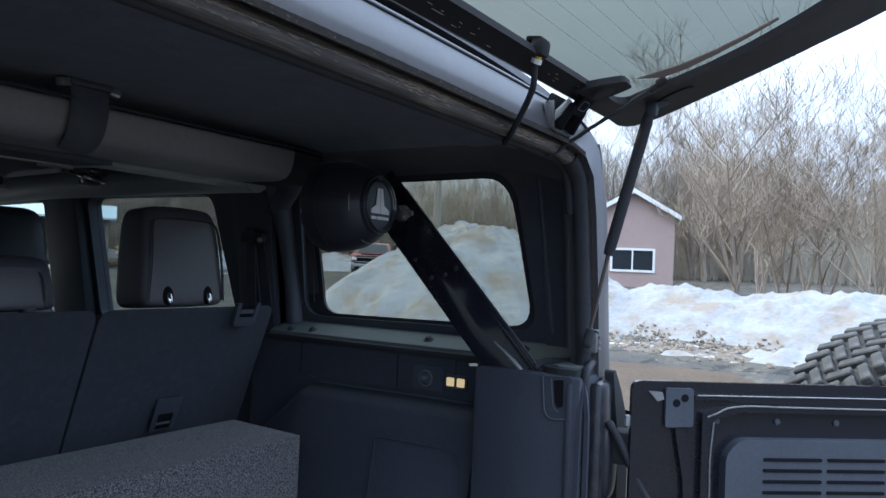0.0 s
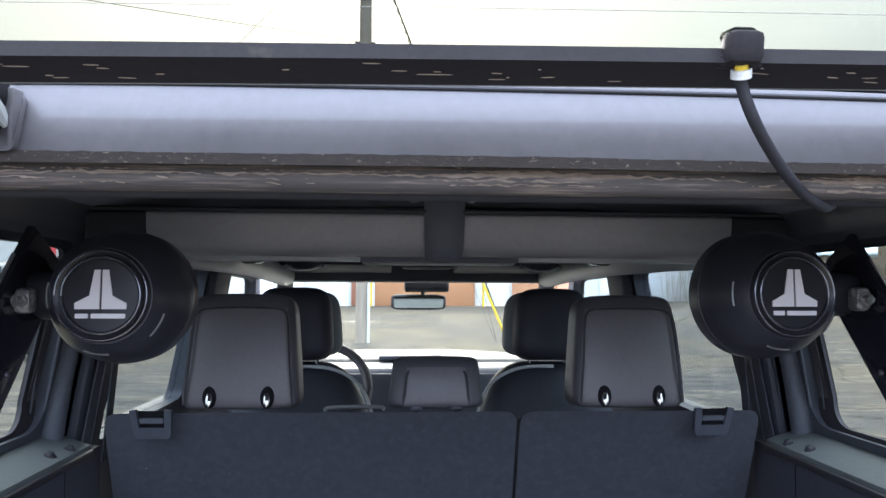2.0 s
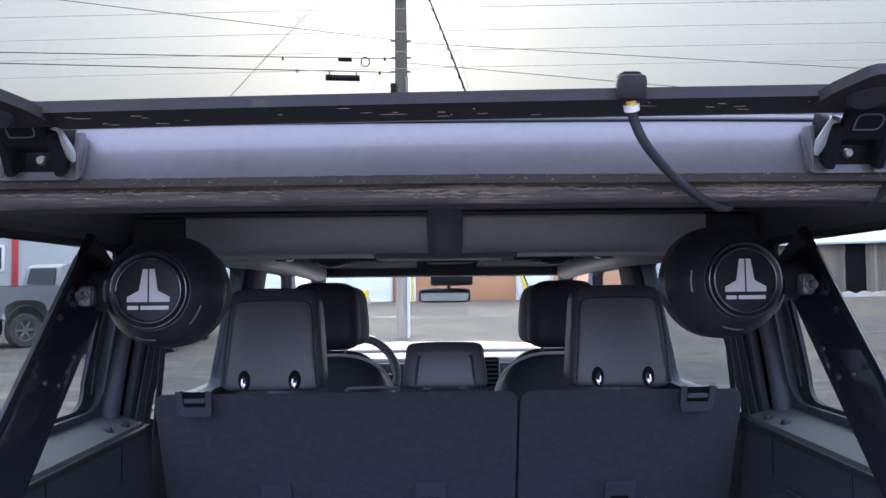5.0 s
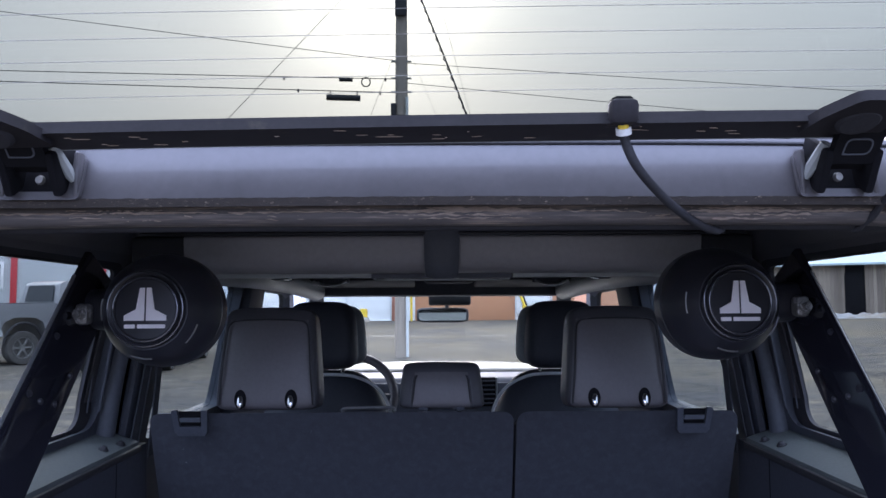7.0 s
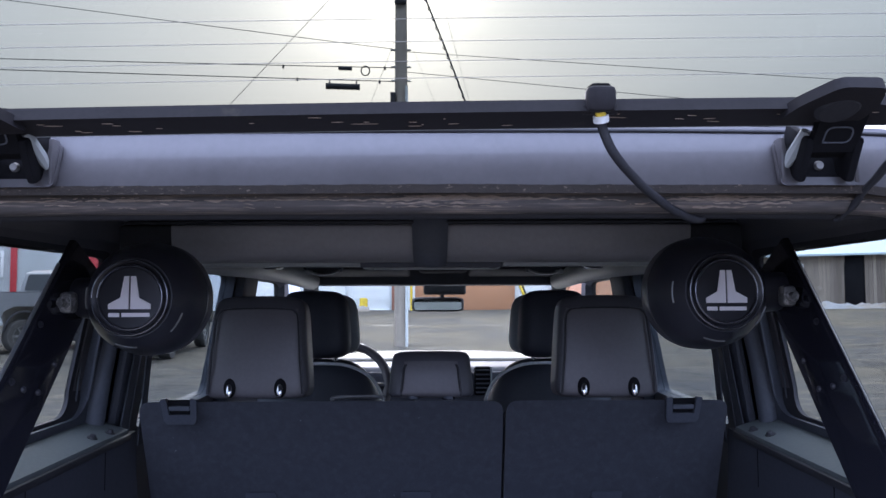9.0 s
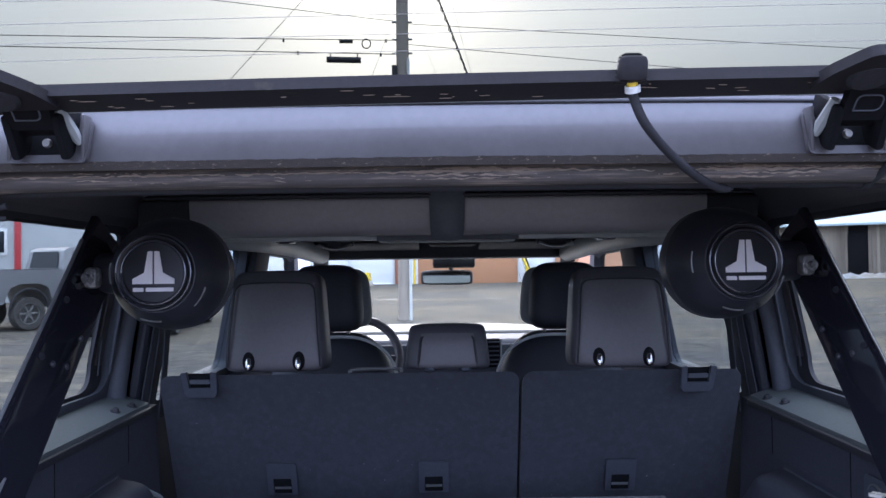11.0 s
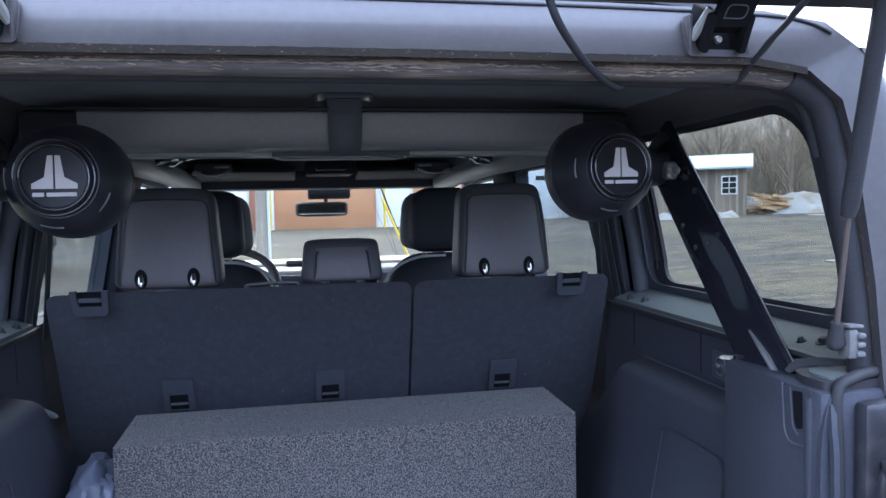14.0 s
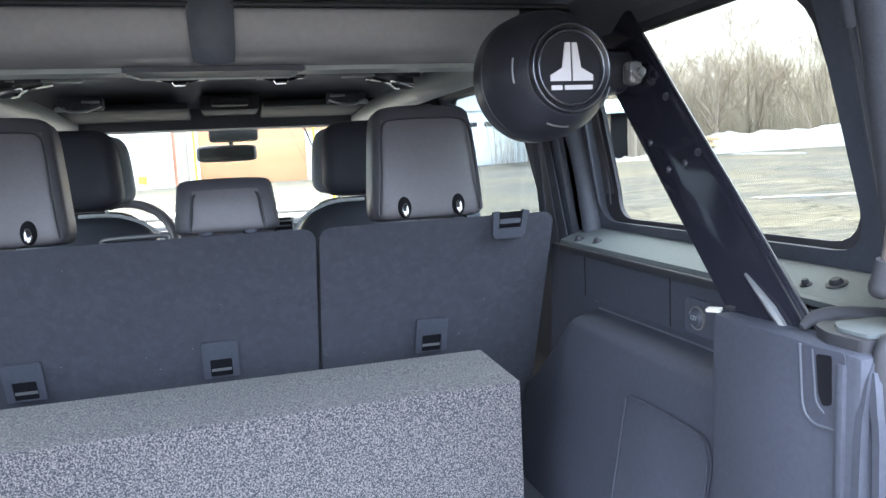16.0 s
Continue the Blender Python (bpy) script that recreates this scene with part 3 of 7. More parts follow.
# roof shell and dark ceiling
def roof_point(a, b):
    y = 0.085 + 2.62 * b
    grow = min(1.0, (y - 0.085) / 0.2)
    x = (2 * a - 1) * (0.64 + 0.05 * grow)
    q = abs(2 * a - 1)
    z = 1.780 - 0.032 * q ** 2 - (0.13 - 0.065 * grow) * q ** 10 - 0.05 * max(0, b - 0.75) ** 2 / 0.0625
    return Vector((x, y, z))


part("roof", grid(roof_point, 40, 20, 0.012), "paint", suv)


def ceiling_point(a, b):
    y = 0.115 + 2.56 * b
    q = abs(2 * a - 1)
    x = (2 * a - 1) * 0.715
    rise = min(1.0, (y - 0.115) / 0.22)
    z = 1.667 + 0.085 * rise ** 0.6 - 0.067 * rise * q ** 8 - 0.010 * q ** 2 - 0.09 * max(0, (b - 0.8) / 0.2) ** 1.5
    return Vector((x, y, z))


part("ceiling", grid(ceiling_point, 40, 30, 0.006), "liner", suv, "black felt roof lining")

# the painted rear frame of the hard top
OUT = [(0.0, 1.757), (0.30, 1.756), (0.52, 1.752), (0.61, 1.738), (0.662, 1.695), (0.684, 1.61), (0.700, 1.50), (0.713, 1.39), (0.728, 1.22), (0.735, 0.98), (0.735, 0.60)]
INN = [(0.0, 1.685), (0.30, 1.685), (0.50, 1.683), (0.575, 1.669), (0.625, 1.632), (0.648, 1.56), (0.662, 1.48), (0.680, 1.38), (0.697, 1.22), (0.700, 0.98), (0.700, 0.60)]
mir = lambda pts: [(CX - x, z) for x, z in reversed(pts[1:])] + [(CX + x, z) for x, z in pts]
frame_loop = mir(OUT) + mir(INN)[::-1]
part("rear_frame", plate(frame_loop, lambda u, v, w: Vector((u, 0.062 + w + 0.02 * max(0, (v - 1.69)) / 0.06, v)), 0.035), "paint", suv, "painted frame round the rear opening")


def opening(off_out, y, z_low=0.62):
    """The edge of the rear opening, off_out inside the painted frame's inner edge."""
    pts = []
    for x, z in mir(INN):
        c = Vector((CX, 1.1))
        d = Vector((x, z)) - c
        k = Vector((math.copysign(min(1, abs(d.x) / 0.55) ** 4, d.x), 1 if abs(d.x) < 0.5 else max(0, 1 - (abs(d.x) - 0.5) / 0.16)))
        pts.append((x - k.x * off_out, y, max(z_low, z - k.y * off_out)))
    return pts


part("door_seal", tube([p for p in opening(0.012, 0.094) if abs(p[0]) < 0.6], 0.0155, 14, 5), "dirty", suv, "rubber door seal crusted with dried mud")
for s_ in (-1, 1):
    part("door_seal", tube([p for p in opening(0.012, 0.092) if p[0] * s_ > 0.52], 0.0175, 14, 4), "rubber", suv)
part("roof_groove", tube([(CX + x, 0.0815 + 0.02 * min(0, z - 1.7505) / 0.06, z) for x, z in [(-0.615, 1.722), (-0.585, 1.736), (-0.52, 1.745), (-0.30, 1.7495), (0, 1.7505), (0.30, 1.7495), (0.52, 1.745), (0.585, 1.736), (0.615, 1.722)]], 0.0022, 8, 6), "wire", suv, "black joint line below the roof edge")
part("seal_lip", tube([p for p in opening(0.023, 0.110) if abs(p[0]) < 0.63], 0.009, 10, 3), "rubber", suv)
part("seal_flange", tube(opening(-0.003, 0.076), 0.0055, 8, 3), "flange", suv)
def ribbons(place, specs, n=1100):
    """Thin wavy streaks of dried mud along a strip, each swelling and breaking off with the noise."""
    bm = bmesh.new()
    for seed, v0, wander, base, swing in specs:
        last_row = None
        for i in range(n + 1):
            x = -0.57 + 1.14 * i / n
            hot = 1.6 * math.exp(-((x - 0.03) / 0.07) ** 2) + 1.3 * math.exp(-((x - 0.36) / 0.07) ** 2) + 0.5 * math.exp(-((x + 0.33) / 0.12) ** 2)
            w = base + swing * (noise.noise(Vector((x * 14, seed, 2))) + 0.6 * noise.noise(Vector((x * 55, seed, 5))) + 0.35 * noise.noise(Vector((x * 190, seed, 8)))) + 0.030 * hot
            v = v0 + wander * noise.noise(Vector((x * 6, seed, 4))) + 0.025 * noise.noise(Vector((x * 60, seed, 9)))
            if w < 0.006:
                last_row = None
                continue
            row_v = [bm.verts.new(place(x, v + w * q)) for q in (-1.0, -0.3, 0.5, 1.0 + 0.5 * noise.noise(Vector((x * 130, seed, 3))))]
            if last_row:
                for k in range(3):
                    bm.faces.new((last_row[k], row_v[k], row_v[k + 1], last_row[k + 1]))
            last_row = row_v
    bmesh.ops.solidify(bm, geom=bm.faces[:], thickness=0.0006)
    return bm


def on_seal(x, v):
    a = 2.2 + 2.0 * v + 0.12 * noise.noise(Vector((x * 90, v * 4, 0)))
    z0 = float(np.interp(abs(x), [0, 0.49, 0.57], [1.673, 1.671, 1.659]))
    return Vector((x + CX, 0.094 + 0.0160 * math.cos(a), z0 - 0.0160 * math.sin(a)))


mud = ribbons(on_seal, [(1.0, 0.47, 0.05, 0.018, 0.035), (2.0, 0.57, 0.06, -0.010, 0.060), (3.0, 0.33, 0.05, -0.016, 0.055), (4.0, 0.72, 0.06, -0.030, 0.055), (5.0, 0.20, 0.05, -0.022, 0.050)])
for s_ in (0, 1):
    part("grime_strip", plate([(x, float(np.interp(abs(x), [0, 0.49, 0.57], [1.6775, 1.6755, 1.664])) + (0.0095 + 0.0012 * noise.noise(Vector((x * 150, 0, s_)))) * up_) for x, up_ in [(-0.57 + 0.57 * s_ + 0.57 * k / 60, 0) for k in range(61)] + [(0.57 * s_ - 0.57 * k / 60, 1) for k in range(61)]], lambda u, v, w: Vector((u + CX, 0.0598 + 0.02 * max(0, v - 1.69) / 0.06 + w, v)), 0.002), "grime", suv, "rust-brown grime along the painted edge")
tagged(part("dried_mud", mud, "mud", suv, "dried tan mud crumbs"), kind="stuff")

# windscreen, its frame, dash and bonnet
part("windscreen", plate(rect(-0.62, 0, 0.62, 0.74, 0.05), lambda u, v, w: Vector((u, 3.24 - v * 0.83, 1.20 + v * 0.557 + w)), 0.005), "front_glass", suv).visible_shadow = False
part("windscreen_header", block((0, 2.66, 1.642), (1.30, 0.10, 0.110), 0.02), "plastic", suv)
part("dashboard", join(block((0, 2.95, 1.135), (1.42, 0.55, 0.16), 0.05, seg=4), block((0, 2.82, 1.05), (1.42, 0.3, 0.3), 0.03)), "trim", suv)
# sunlight on the dash top is put into this paler beige colour
part("dash_shelf", block((0.0, 3.12, 1.222), (1.36, 0.30, 0.02), 0.008), M.setdefault("dash", mat("dash_top_sunlight_beige", (0.50, 0.46, 0.38), 0.7, 0, 0.08, 5, 0.2, 500)), suv)
part("centre_speaker", block((-0.02, 2.98, 1.234), (0.30, 0.10, 0.026), 0.010), "plastic", suv)
av = part("air_vent", block((0.215, 2.66, 1.155), (0.075, 0.03, 0.13), 0.01), "black_hole", suv)
for k in range(6):
    part("vent_slat", block((0.215, 2.643, 1.105 + 0.02 * k), (0.062, 0.01, 0.006), 0.002), "trim", av)
part("vent_frame", tube([(0.253, 2.645, 1.09), (0.253, 2.645, 1.22)], 0.004, 6, 0), "rail", av)


def bonnet_point(a, b):
    x = (2 * a - 1) * 0.74
    return Vector((x, 3.28 + 1.25 * b, 1.205 - 0.05 * (x / 0.74) ** 4 - 0.07 * b ** 2))


part("bonnet", grid(bonnet_point, 16, 12, 0.02), "paint", suv)

for sx in (-1, 1):
    side = lambda u, v, w, sx=sx: Vector((sx * (wall_x(v) + w), u, v))
    # quarter wall round the rear side window, and its pane
    part("quarter_wall", plate([(0.10, 1.235), (1.03, 1.235), (1.03, 1.70), (0.25, 1.70), (0.16, 1.60), (0.10, 1.48)], side, 0.026, [rounded([(0.246, 1.296), (0.962, 1.288), (0.945, 1.652), (0.289, 1.660)], 0.06)]), "plastic", suv)
    part("top_side", plate([(0.112, 1.20), (1.03, 1.20), (1.03, 1.60), (1.03, 1.65), (1.03, 1.69), (1.03, 1.702), (0.112, 1.702), (0.112, 1.69), (0.112, 1.65), (0.112, 1.60)], lambda u, v, w, sx=sx: Vector((sx * (shell_x(v) - 0.008 + w), u, v)), 0.008, [rounded([(0.252, 1.291), (0.922, 1.282), (0.932, 1.656), (0.296, 1.664)], 0.06)]), "paint", suv, "painted side of the hard top")

    def corner_skin(a, b, sx=sx):
        z = 0.75 + 0.952 * b
        xo = float(np.interp(z, [p[1] for p in OUT[::-1]], [p[0] for p in OUT[::-1]]))
        k = math.sin(a * math.pi / 2)
        return Vector((sx * (xo + (max(shell_x(z), xo) - xo) * k) + CX * (1 - a), 0.0625 + 0.05 * a * a, z))

    part("rear_corner", grid(corner_skin, 8, 48, 0.004), "paint", suv)
    fr = rounded([(0.244, 1.283), (0.966, 1.274), (0.966, 1.664), (0.288, 1.672)], 0.07)
    fi = rounded([(0.268, 1.306), (0.905, 1.297), (0.915, 1.642), (0.312, 1.650)], 0.055)
    pane_x = lambda z: min(0.808, shell_x(z) + 0.003)
    part("window_seal", plate(fine(fr), lambda u, v, w, sx=sx: Vector((sx * (pane_x(v) - 0.010 + w), u, v)), 0.009, [fine(fi)]), "rubber", suv)
    part("window_bead", tube([(sx * (wall_x(z) - 0.001), 0.957 - (z - 1.32) * 0.05, z) for z in (1.325, 1.42, 1.52, 1.61)], 0.0035, 8, 4), "trim", suv, "pale bead along the window reveal")
    part("seal_line", tube([(sx * (pane_x(z) - 0.0105), 0.938 - (z - 1.32) * 0.02, z) for z in (1.325, 1.42, 1.52, 1.61)], 0.0022, 8, 4), "trim", suv)
    part("window_pane", plate(fine(fr), lambda u, v, w, sx=sx: Vector((sx * (pane_x(v) + w), u, v)), 0.003), "side_glass", suv).visible_shadow = False
    # pillar trim between the rear opening and the side wall

    def pillar_trim(a, b, sx=sx):
        z = 1.23 + 0.44 * b
        # inner edge follows the seal round the opening
        xi = float(np.interp(z, [1.22, 1.38, 1.48, 1.56, 1.632, 1.674], [0.690, 0.672, 0.652, 0.636, 0.612, 0.56]))
        xo = wall_x(z) - 0.004
        k = min(1, a / 0.55)
        x = xi + (xo - xi) * (k * k * (3 - 2 * k))
        return Vector((sx * x + CX * (1 - a), 0.108 + 0.115 * a, z))

    part("pillar_trim", grid(pillar_trim, 14, 16, 0.004), "plastic", suv)
    part("warning_label", block((sx * 0.712, 0.1235, 1.443), (0.015, 0.003, 0.060), 0.001, (0, sx * -6, sx * 21)), "trim", suv)
    part("pillar_rib", tube([(sx * (wall_x(z) - 0.005), 0.205 + (z - 1.30) * 0.06, z) for z in (1.30, 1.40, 1.50, 1.60, 1.65)], 0.006, 8, 3), "plastic", suv)
    # door side with its windows, and panes
    door_side = lambda u, v, w, sx=sx: Vector((sx * (wall_x(v) - 0.03 + w), u, v))
    rear_hole = rounded([(1.195, 1.215), (1.87, 1.215), (1.87, 1.622), (1.262, 1.622)], 0.04)
    front_hole = rounded([(2.12, 1.215), (3.02, 1.215), (2.72, 1.600), (2.12, 1.615)], 0.05)
    part("door_side", plate([(1.03, 0.62), (3.30, 0.62), (3.30, 1.19), (2.72, 1.665), (1.03, 1.665)], door_side, 0.05, [rear_hole, front_hole]), "plastic", suv)
    part("door_pane", plate(rear_hole, lambda u, v, w, sx=sx: Vector((sx * (wall_x(v) + w), u, v)), 0.004), "door_glass", suv)
    part("door_pane", plate(front_hole, lambda u, v, w, sx=sx: Vector((sx * (wall_x(v) + w), u, v)), 0.004), "front_glass", suv).visible_shadow = False
    # roof rail, roll bar post and windscreen pillar
    part("roof_panel", grid(lambda a, b, sx=sx: ceiling_point(0.5 + sx * (0.008 + 0.415 * a), 0.36 + 0.56 * b) - Vector((0, 0, 0.010)), 16, 14, 0.006), "panel", suv, "grey lining of the removable roof panel")
    part("roof_rail", tube([(sx * 0.60, 0.98, 1.655), (sx * 0.60, 1.30, 1.655), (sx * 0.585, 2.0, 1.645), (sx * 0.56, 2.62, 1.612)], 0.042, 12, 4, 1.0), "rail", suv, "pale grey roof rail")
    part("bar_post", tube([(sx * 0.790, 0.996, 1.22), (sx * 0.778, 0.994, 1.32), (sx * 0.757, 1.000, 1.45), (sx * 0.712, 0.996, 1.58), (sx * 0.645, 0.965, 1.66)], [0.026, 0.026, 0.025, 0.028, 0.032], 18, 6), "trim", suv, "smooth grey roll bar post")
    part("screen_pillar", tube([(sx * 0.66, 3.26, 1.18), (sx * 0.56, 2.62, 1.625)], 0.035, 10, 0), "trim", suv)
    part("belt_pillar", block((sx * 0.756, 1.105, 1.42), (0.07, 0.15, 0.50), 0.02, (0, sx * -9, 0)), "plastic", suv)
    part("belt_pillar", block((sx * 0.725, 1.99, 1.42), (0.06, 0.20, 0.50), 0.02, (0, sx * -9, 0)), "plastic", suv)
    # sill ledge and side trim of the load bay
    part("window_sill", plate([(0.712, 1.238), (0.714, 1.246), (0.722, 1.249), (0.797, 1.274), (0.797, 1.260), (0.722, 1.234)], lambda u, v, w, sx=sx: Vector((sx * u, 0.10 + w, v)), 0.92), "sill", suv, "bare grey metal ledge under the side window")
    part("sill_edge", block((sx * 0.710, 0.62, 1.230), (0.012, 0.80, 0.016), 0.005), "wire", suv)
    prof = [(0.718, 1.232, 0), (0.716, 1.130, 0), (0.708, 1.123, 1), (0.690, 1.120, 1), (0.664, 1.114, 1), (0.652, 1.107, 1), (0.644, 1.094, 1), (0.621, 0.98, 0.8), (0.600, 0.86, 0.5), (0.588, 0.70, 0), (0.80, 0.70, 0), (0.80, 1.232, 0)]
    bm = bmesh.new()
    rings = []
    for y, drop in ((0.32, 0), (0.55, 0), (0.80, 0), (0.836, 0.002), (0.850, 0.008), (0.862, 0.018), (0.89, 0.045), (0.93, 0.08), (1.0, 0.14), (1.08, 0.20)):
        rings.append([bm.verts.new((sx * u, y, v - drop * k)) for u, v, k in prof])
    for ra, rb in zip(rings, rings[1:]):
        for k in range(len(prof)):
            bm.faces.new((ra[k], ra[(k + 1) % len(prof)], rb[(k + 1) % len(prof)], rb[k]))
    bm.faces.new(rings[0])
    bm.faces.new(rings[-1][::-1])
    part("side_trim", bm, "bay", suv, "dark moulded plastic side trim", sharp=50)
    # paler thin tubes draw the highlights along the panel outline and bulge crest
    part("panel_line", tube([(sx * 0.7165, y, z) for y, z in ((0.886, 1.226), (0.890, 1.19), (0.890, 1.150), (0.880, 1.136), (0.85, 1.1325))], 0.0012, 6, 4), "trim", suv)
    part("panel_line", tube([(sx * 0.7165, y, z) for y, z in ((0.553, 1.226), (0.554, 1.18), (0.556, 1.134))], 0.0012, 6, 3), "trim", suv)
    part("crest_line", tube([(sx * x, y, z) for x, y, z in ((0.709, 0.34, 1.1255), (0.709, 0.60, 1.1255), (0.709, 0.835, 1.1235))], 0.0022, 6, 3), "trim", suv, "paler line for the highlight on the moulded bulge's crest")
    part("corner_trim", join(block((sx * 0.655, 0.182, 0.9615), (0.135, 0.240, 0.540), 0.010), block((sx * 0.588, 0.085, 1.10), (0.012, 0.012, 0.24), 0.004)), "bay", suv, "upright dark corner trim panel")
    # outer lower body
    part("body_side", plate([(0.14, 0.62), (0.45, 0.62), (0.52, 0.85), (0.75, 0.98), (1.2, 0.98), (1.42, 0.85), (1.5, 0.55), (3.35, 0.55), (3.45, 0.85), (3.65, 0.98), (4.1, 0.98), (4.35, 0.85), (4.42, 0.62), (4.55, 0.62), (4.55, 1.12), (3.30, 1.19), (0.14, 1.23)], lambda u, v, w, sx=sx: Vector((sx * (0.83 + 0.03 * (1.2 - v) + w), u, v)), 0.03), "paint", suv)
    for wy in (0.97, 3.88):
        w = part("wheel", lathe([(0.0, -0.13), (0.22, -0.13), (0.24, -0.12), (0.40, -0.13), (0.425, -0.09), (0.425, 0.09), (0.40, 0.13), (0.24, 0.12), (0.22, 0.10), (0.0, 0.08)], axis_pose((sx * 0.80, wy, 0.425), (sx, 0, 0))), "tyre", suv)
        part("rim", lathe([(0.0, 0.10), (0.06, 0.115), (0.20, 0.11), (0.215, 0.125), (0.215, 0.09)], axis_pose((sx * 0.80, wy, 0.425), (sx, 0, 0))), "steel", w)
part("load_floor", block((0, 0.62, 0.70), (1.56, 1.12, 0.04), 0.005), "carpet", suv)
part("cabin_floor", block((0, 2.2, 0.66), (1.50, 2.1, 0.04), 0.005), "carpet", suv)
part("chassis", block((0, 2.2, 0.55), (1.3, 4.4, 0.18), 0.02), "plastic", suv)
part("rear_bumper", block((0, 0.0, 0.55), (1.66, 0.16, 0.20), 0.04), "plastic", suv)
part("gate_sill", block((0, 0.08, 0.70), (1.40, 0.06, 0.06), 0.01), "plastic", suv)
part("front_grille", block((0, 4.52, 0.92), (1.6, 0.10, 0.36), 0.03), "plastic", suv)

# padded roll bar across the cabin
bar = thing("roll_bar", (0, 0.85, 1.63), "grey padded roll bar under the black ceiling", "roll bar")
bar_prof = rounded([(0.797, 1.708), (0.798, 1.690), (0.804, 1.662), (0.818, 1.642), (0.845, 1.633), (0.99, 1.634), (0.97, 1.708)], 0.014, 4)
part("padding", plate(bar_prof, lambda u, v, w: Vector((-0.541 + w, u, v)), 1.082), "vinyl", bar)
strap_line = spline([(-0.003, 0.800, 1.735), (-0.003, 0.7955, 1.708), (-0.003, 0.796, 1.690), (-0.003, 0.802, 1.662), (-0.003, 0.816, 1.640), (-0.003, 0.834, 1.630)], 5)


def strap_point(a, b):
    k = b * (len(strap_line) - 1)
    i = min(int(k), len(strap_line) - 2)
    q = 2 * a - 1
    return strap_line[i].lerp(strap_line[i + 1], k - i) + Vector((q * (0.0345 - 0.005 * b), -0.009 * (1 - abs(q) ** 2.5), -0.005 * (1 - abs(q) ** 2.5)))


part("centre_strap", grid(strap_point, 14, 16, 0.008), "trim", bar, "dark strap round the bar")
part("under_panel", plate([(-0.164, 0.955), (0.160, 0.955), (0.136, 1.066), (-0.140, 1.066)], lambda u, v, w: Vector((u, v, 1.633 - w)), 0.010), "plastic", bar)
for s_ in (-1, 1):
    part("lower_lip", plate([(s_ * 0.166, 0.985), (s_ * 0.62, 0.985), (s_ * 0.62, 1.060), (s_ * 0.146, 1.060)], lambda u, v, w: Vector((u, v, 1.640 - w)), 0.014), "rail", bar, "pale moulded lip under the bar")
    # outer bar ends get a darker colour for the shade behind the pods
    part("end_sleeve", plate(bar_prof, lambda u, v, w, s_=s_: Vector((s_ * 0.595 - 0.053 + w, u, v)), 0.106), "rubber", bar, "end of the bar, its shade put into a darker cover")
    part("end_bend", tube([(s_ * 0.56, 0.886, 1.671), (s_ * 0.625, 0.892, 1.668), (s_ * 0.668, 0.93, 1.645), (s_ * 0.690, 0.985, 1.60)], [0.034, 0.036, 0.036, 0.034], 14, 5), "plastic", bar, "padded bend down to the side post")
    part("end_cap", block((s_ * 0.652, 0.905, 1.668), (0.012, 0.17, 0.066), 0.008), "trim", bar)
part("panel_edge", tube([(-0.158, 0.985, 1.6225), (-0.142, 1.062, 1.6225), (0.138, 1.062, 1.6225), (0.154, 0.985, 1.6225)], 0.0035, 8, 0), "rail", bar)
part("roof_seam", tube([(-0.64, 0.790, 1.7115), (0.64, 0.790, 1.7115)], 0.0038, 8, 0), "wire", bar, "black seam bead along the roof joint")
part("latch_base", block((-0.005, 0.795, 1.740), (0.085, 0.03, 0.014), 0.004), "plastic", bar)
for s_ in (-1, 1):
    part("latch", block((-0.005 + 0.05 * s_, 0.79, 1.736), (0.020, 0.02, 0.016), 0.003, (0, 14 * s_, -24 * s_)), "bright", bar, "bare metal roof latch")


# ---- seats ----
def put_in(m, bm):
    bmesh.ops.transform(bm, matrix=m, verts=bm.verts)
    return bm


def seat_back(x0, x1, label):
    seat = thing("rear_bench", ((x0 + x1) / 2, 1.1, 0.72), label, "seat", "rear bench")

    def lay(u, v, w):
        v -= 0.42 * max(0.0, w - 0.02) * min(1.0, max(0.0, (v - 1.2) / 0.1))
        return Vector((u, 1.20 - (v - 0.72) * 0.37 + w - 0.012 * math.sin(math.pi * min(1, max(0, (u - x0) / (x1 - x0)))), v))

    bm = plate(rounded([(x0, 0.74), (x1, 0.74), (x1, 1.316), (x0, 1.316)], 0.03, 5), lay, 0.11)
    bmesh.ops.bevel(bm, geom=[e for e in bm.edges if len(e.link_faces) == 2 and e.calc_face_angle(0) > 1.2], offset=0.012, segments=2, affect="EDGES")
    part("backrest", bm, "carpet", seat, "black carpeted seat back")
    part("seat_cushion", block(((x0 + x1) / 2, 1.5, 0.90), (x1 - x0 - 0.01, 0.5, 0.16), 0.05, seg=3), "leather", seat)
    return seat, lay


SEATS = {}
for key, x0, x1 in (("wide", -0.676, 0.163), ("narrow", 0.170, 0.682)):
    SEATS[key] = seat_back(x0, x1, "wide black carpeted rear seat back, folded up" if key == "wide" else "narrow black carpeted rear seat back beside the wide one")


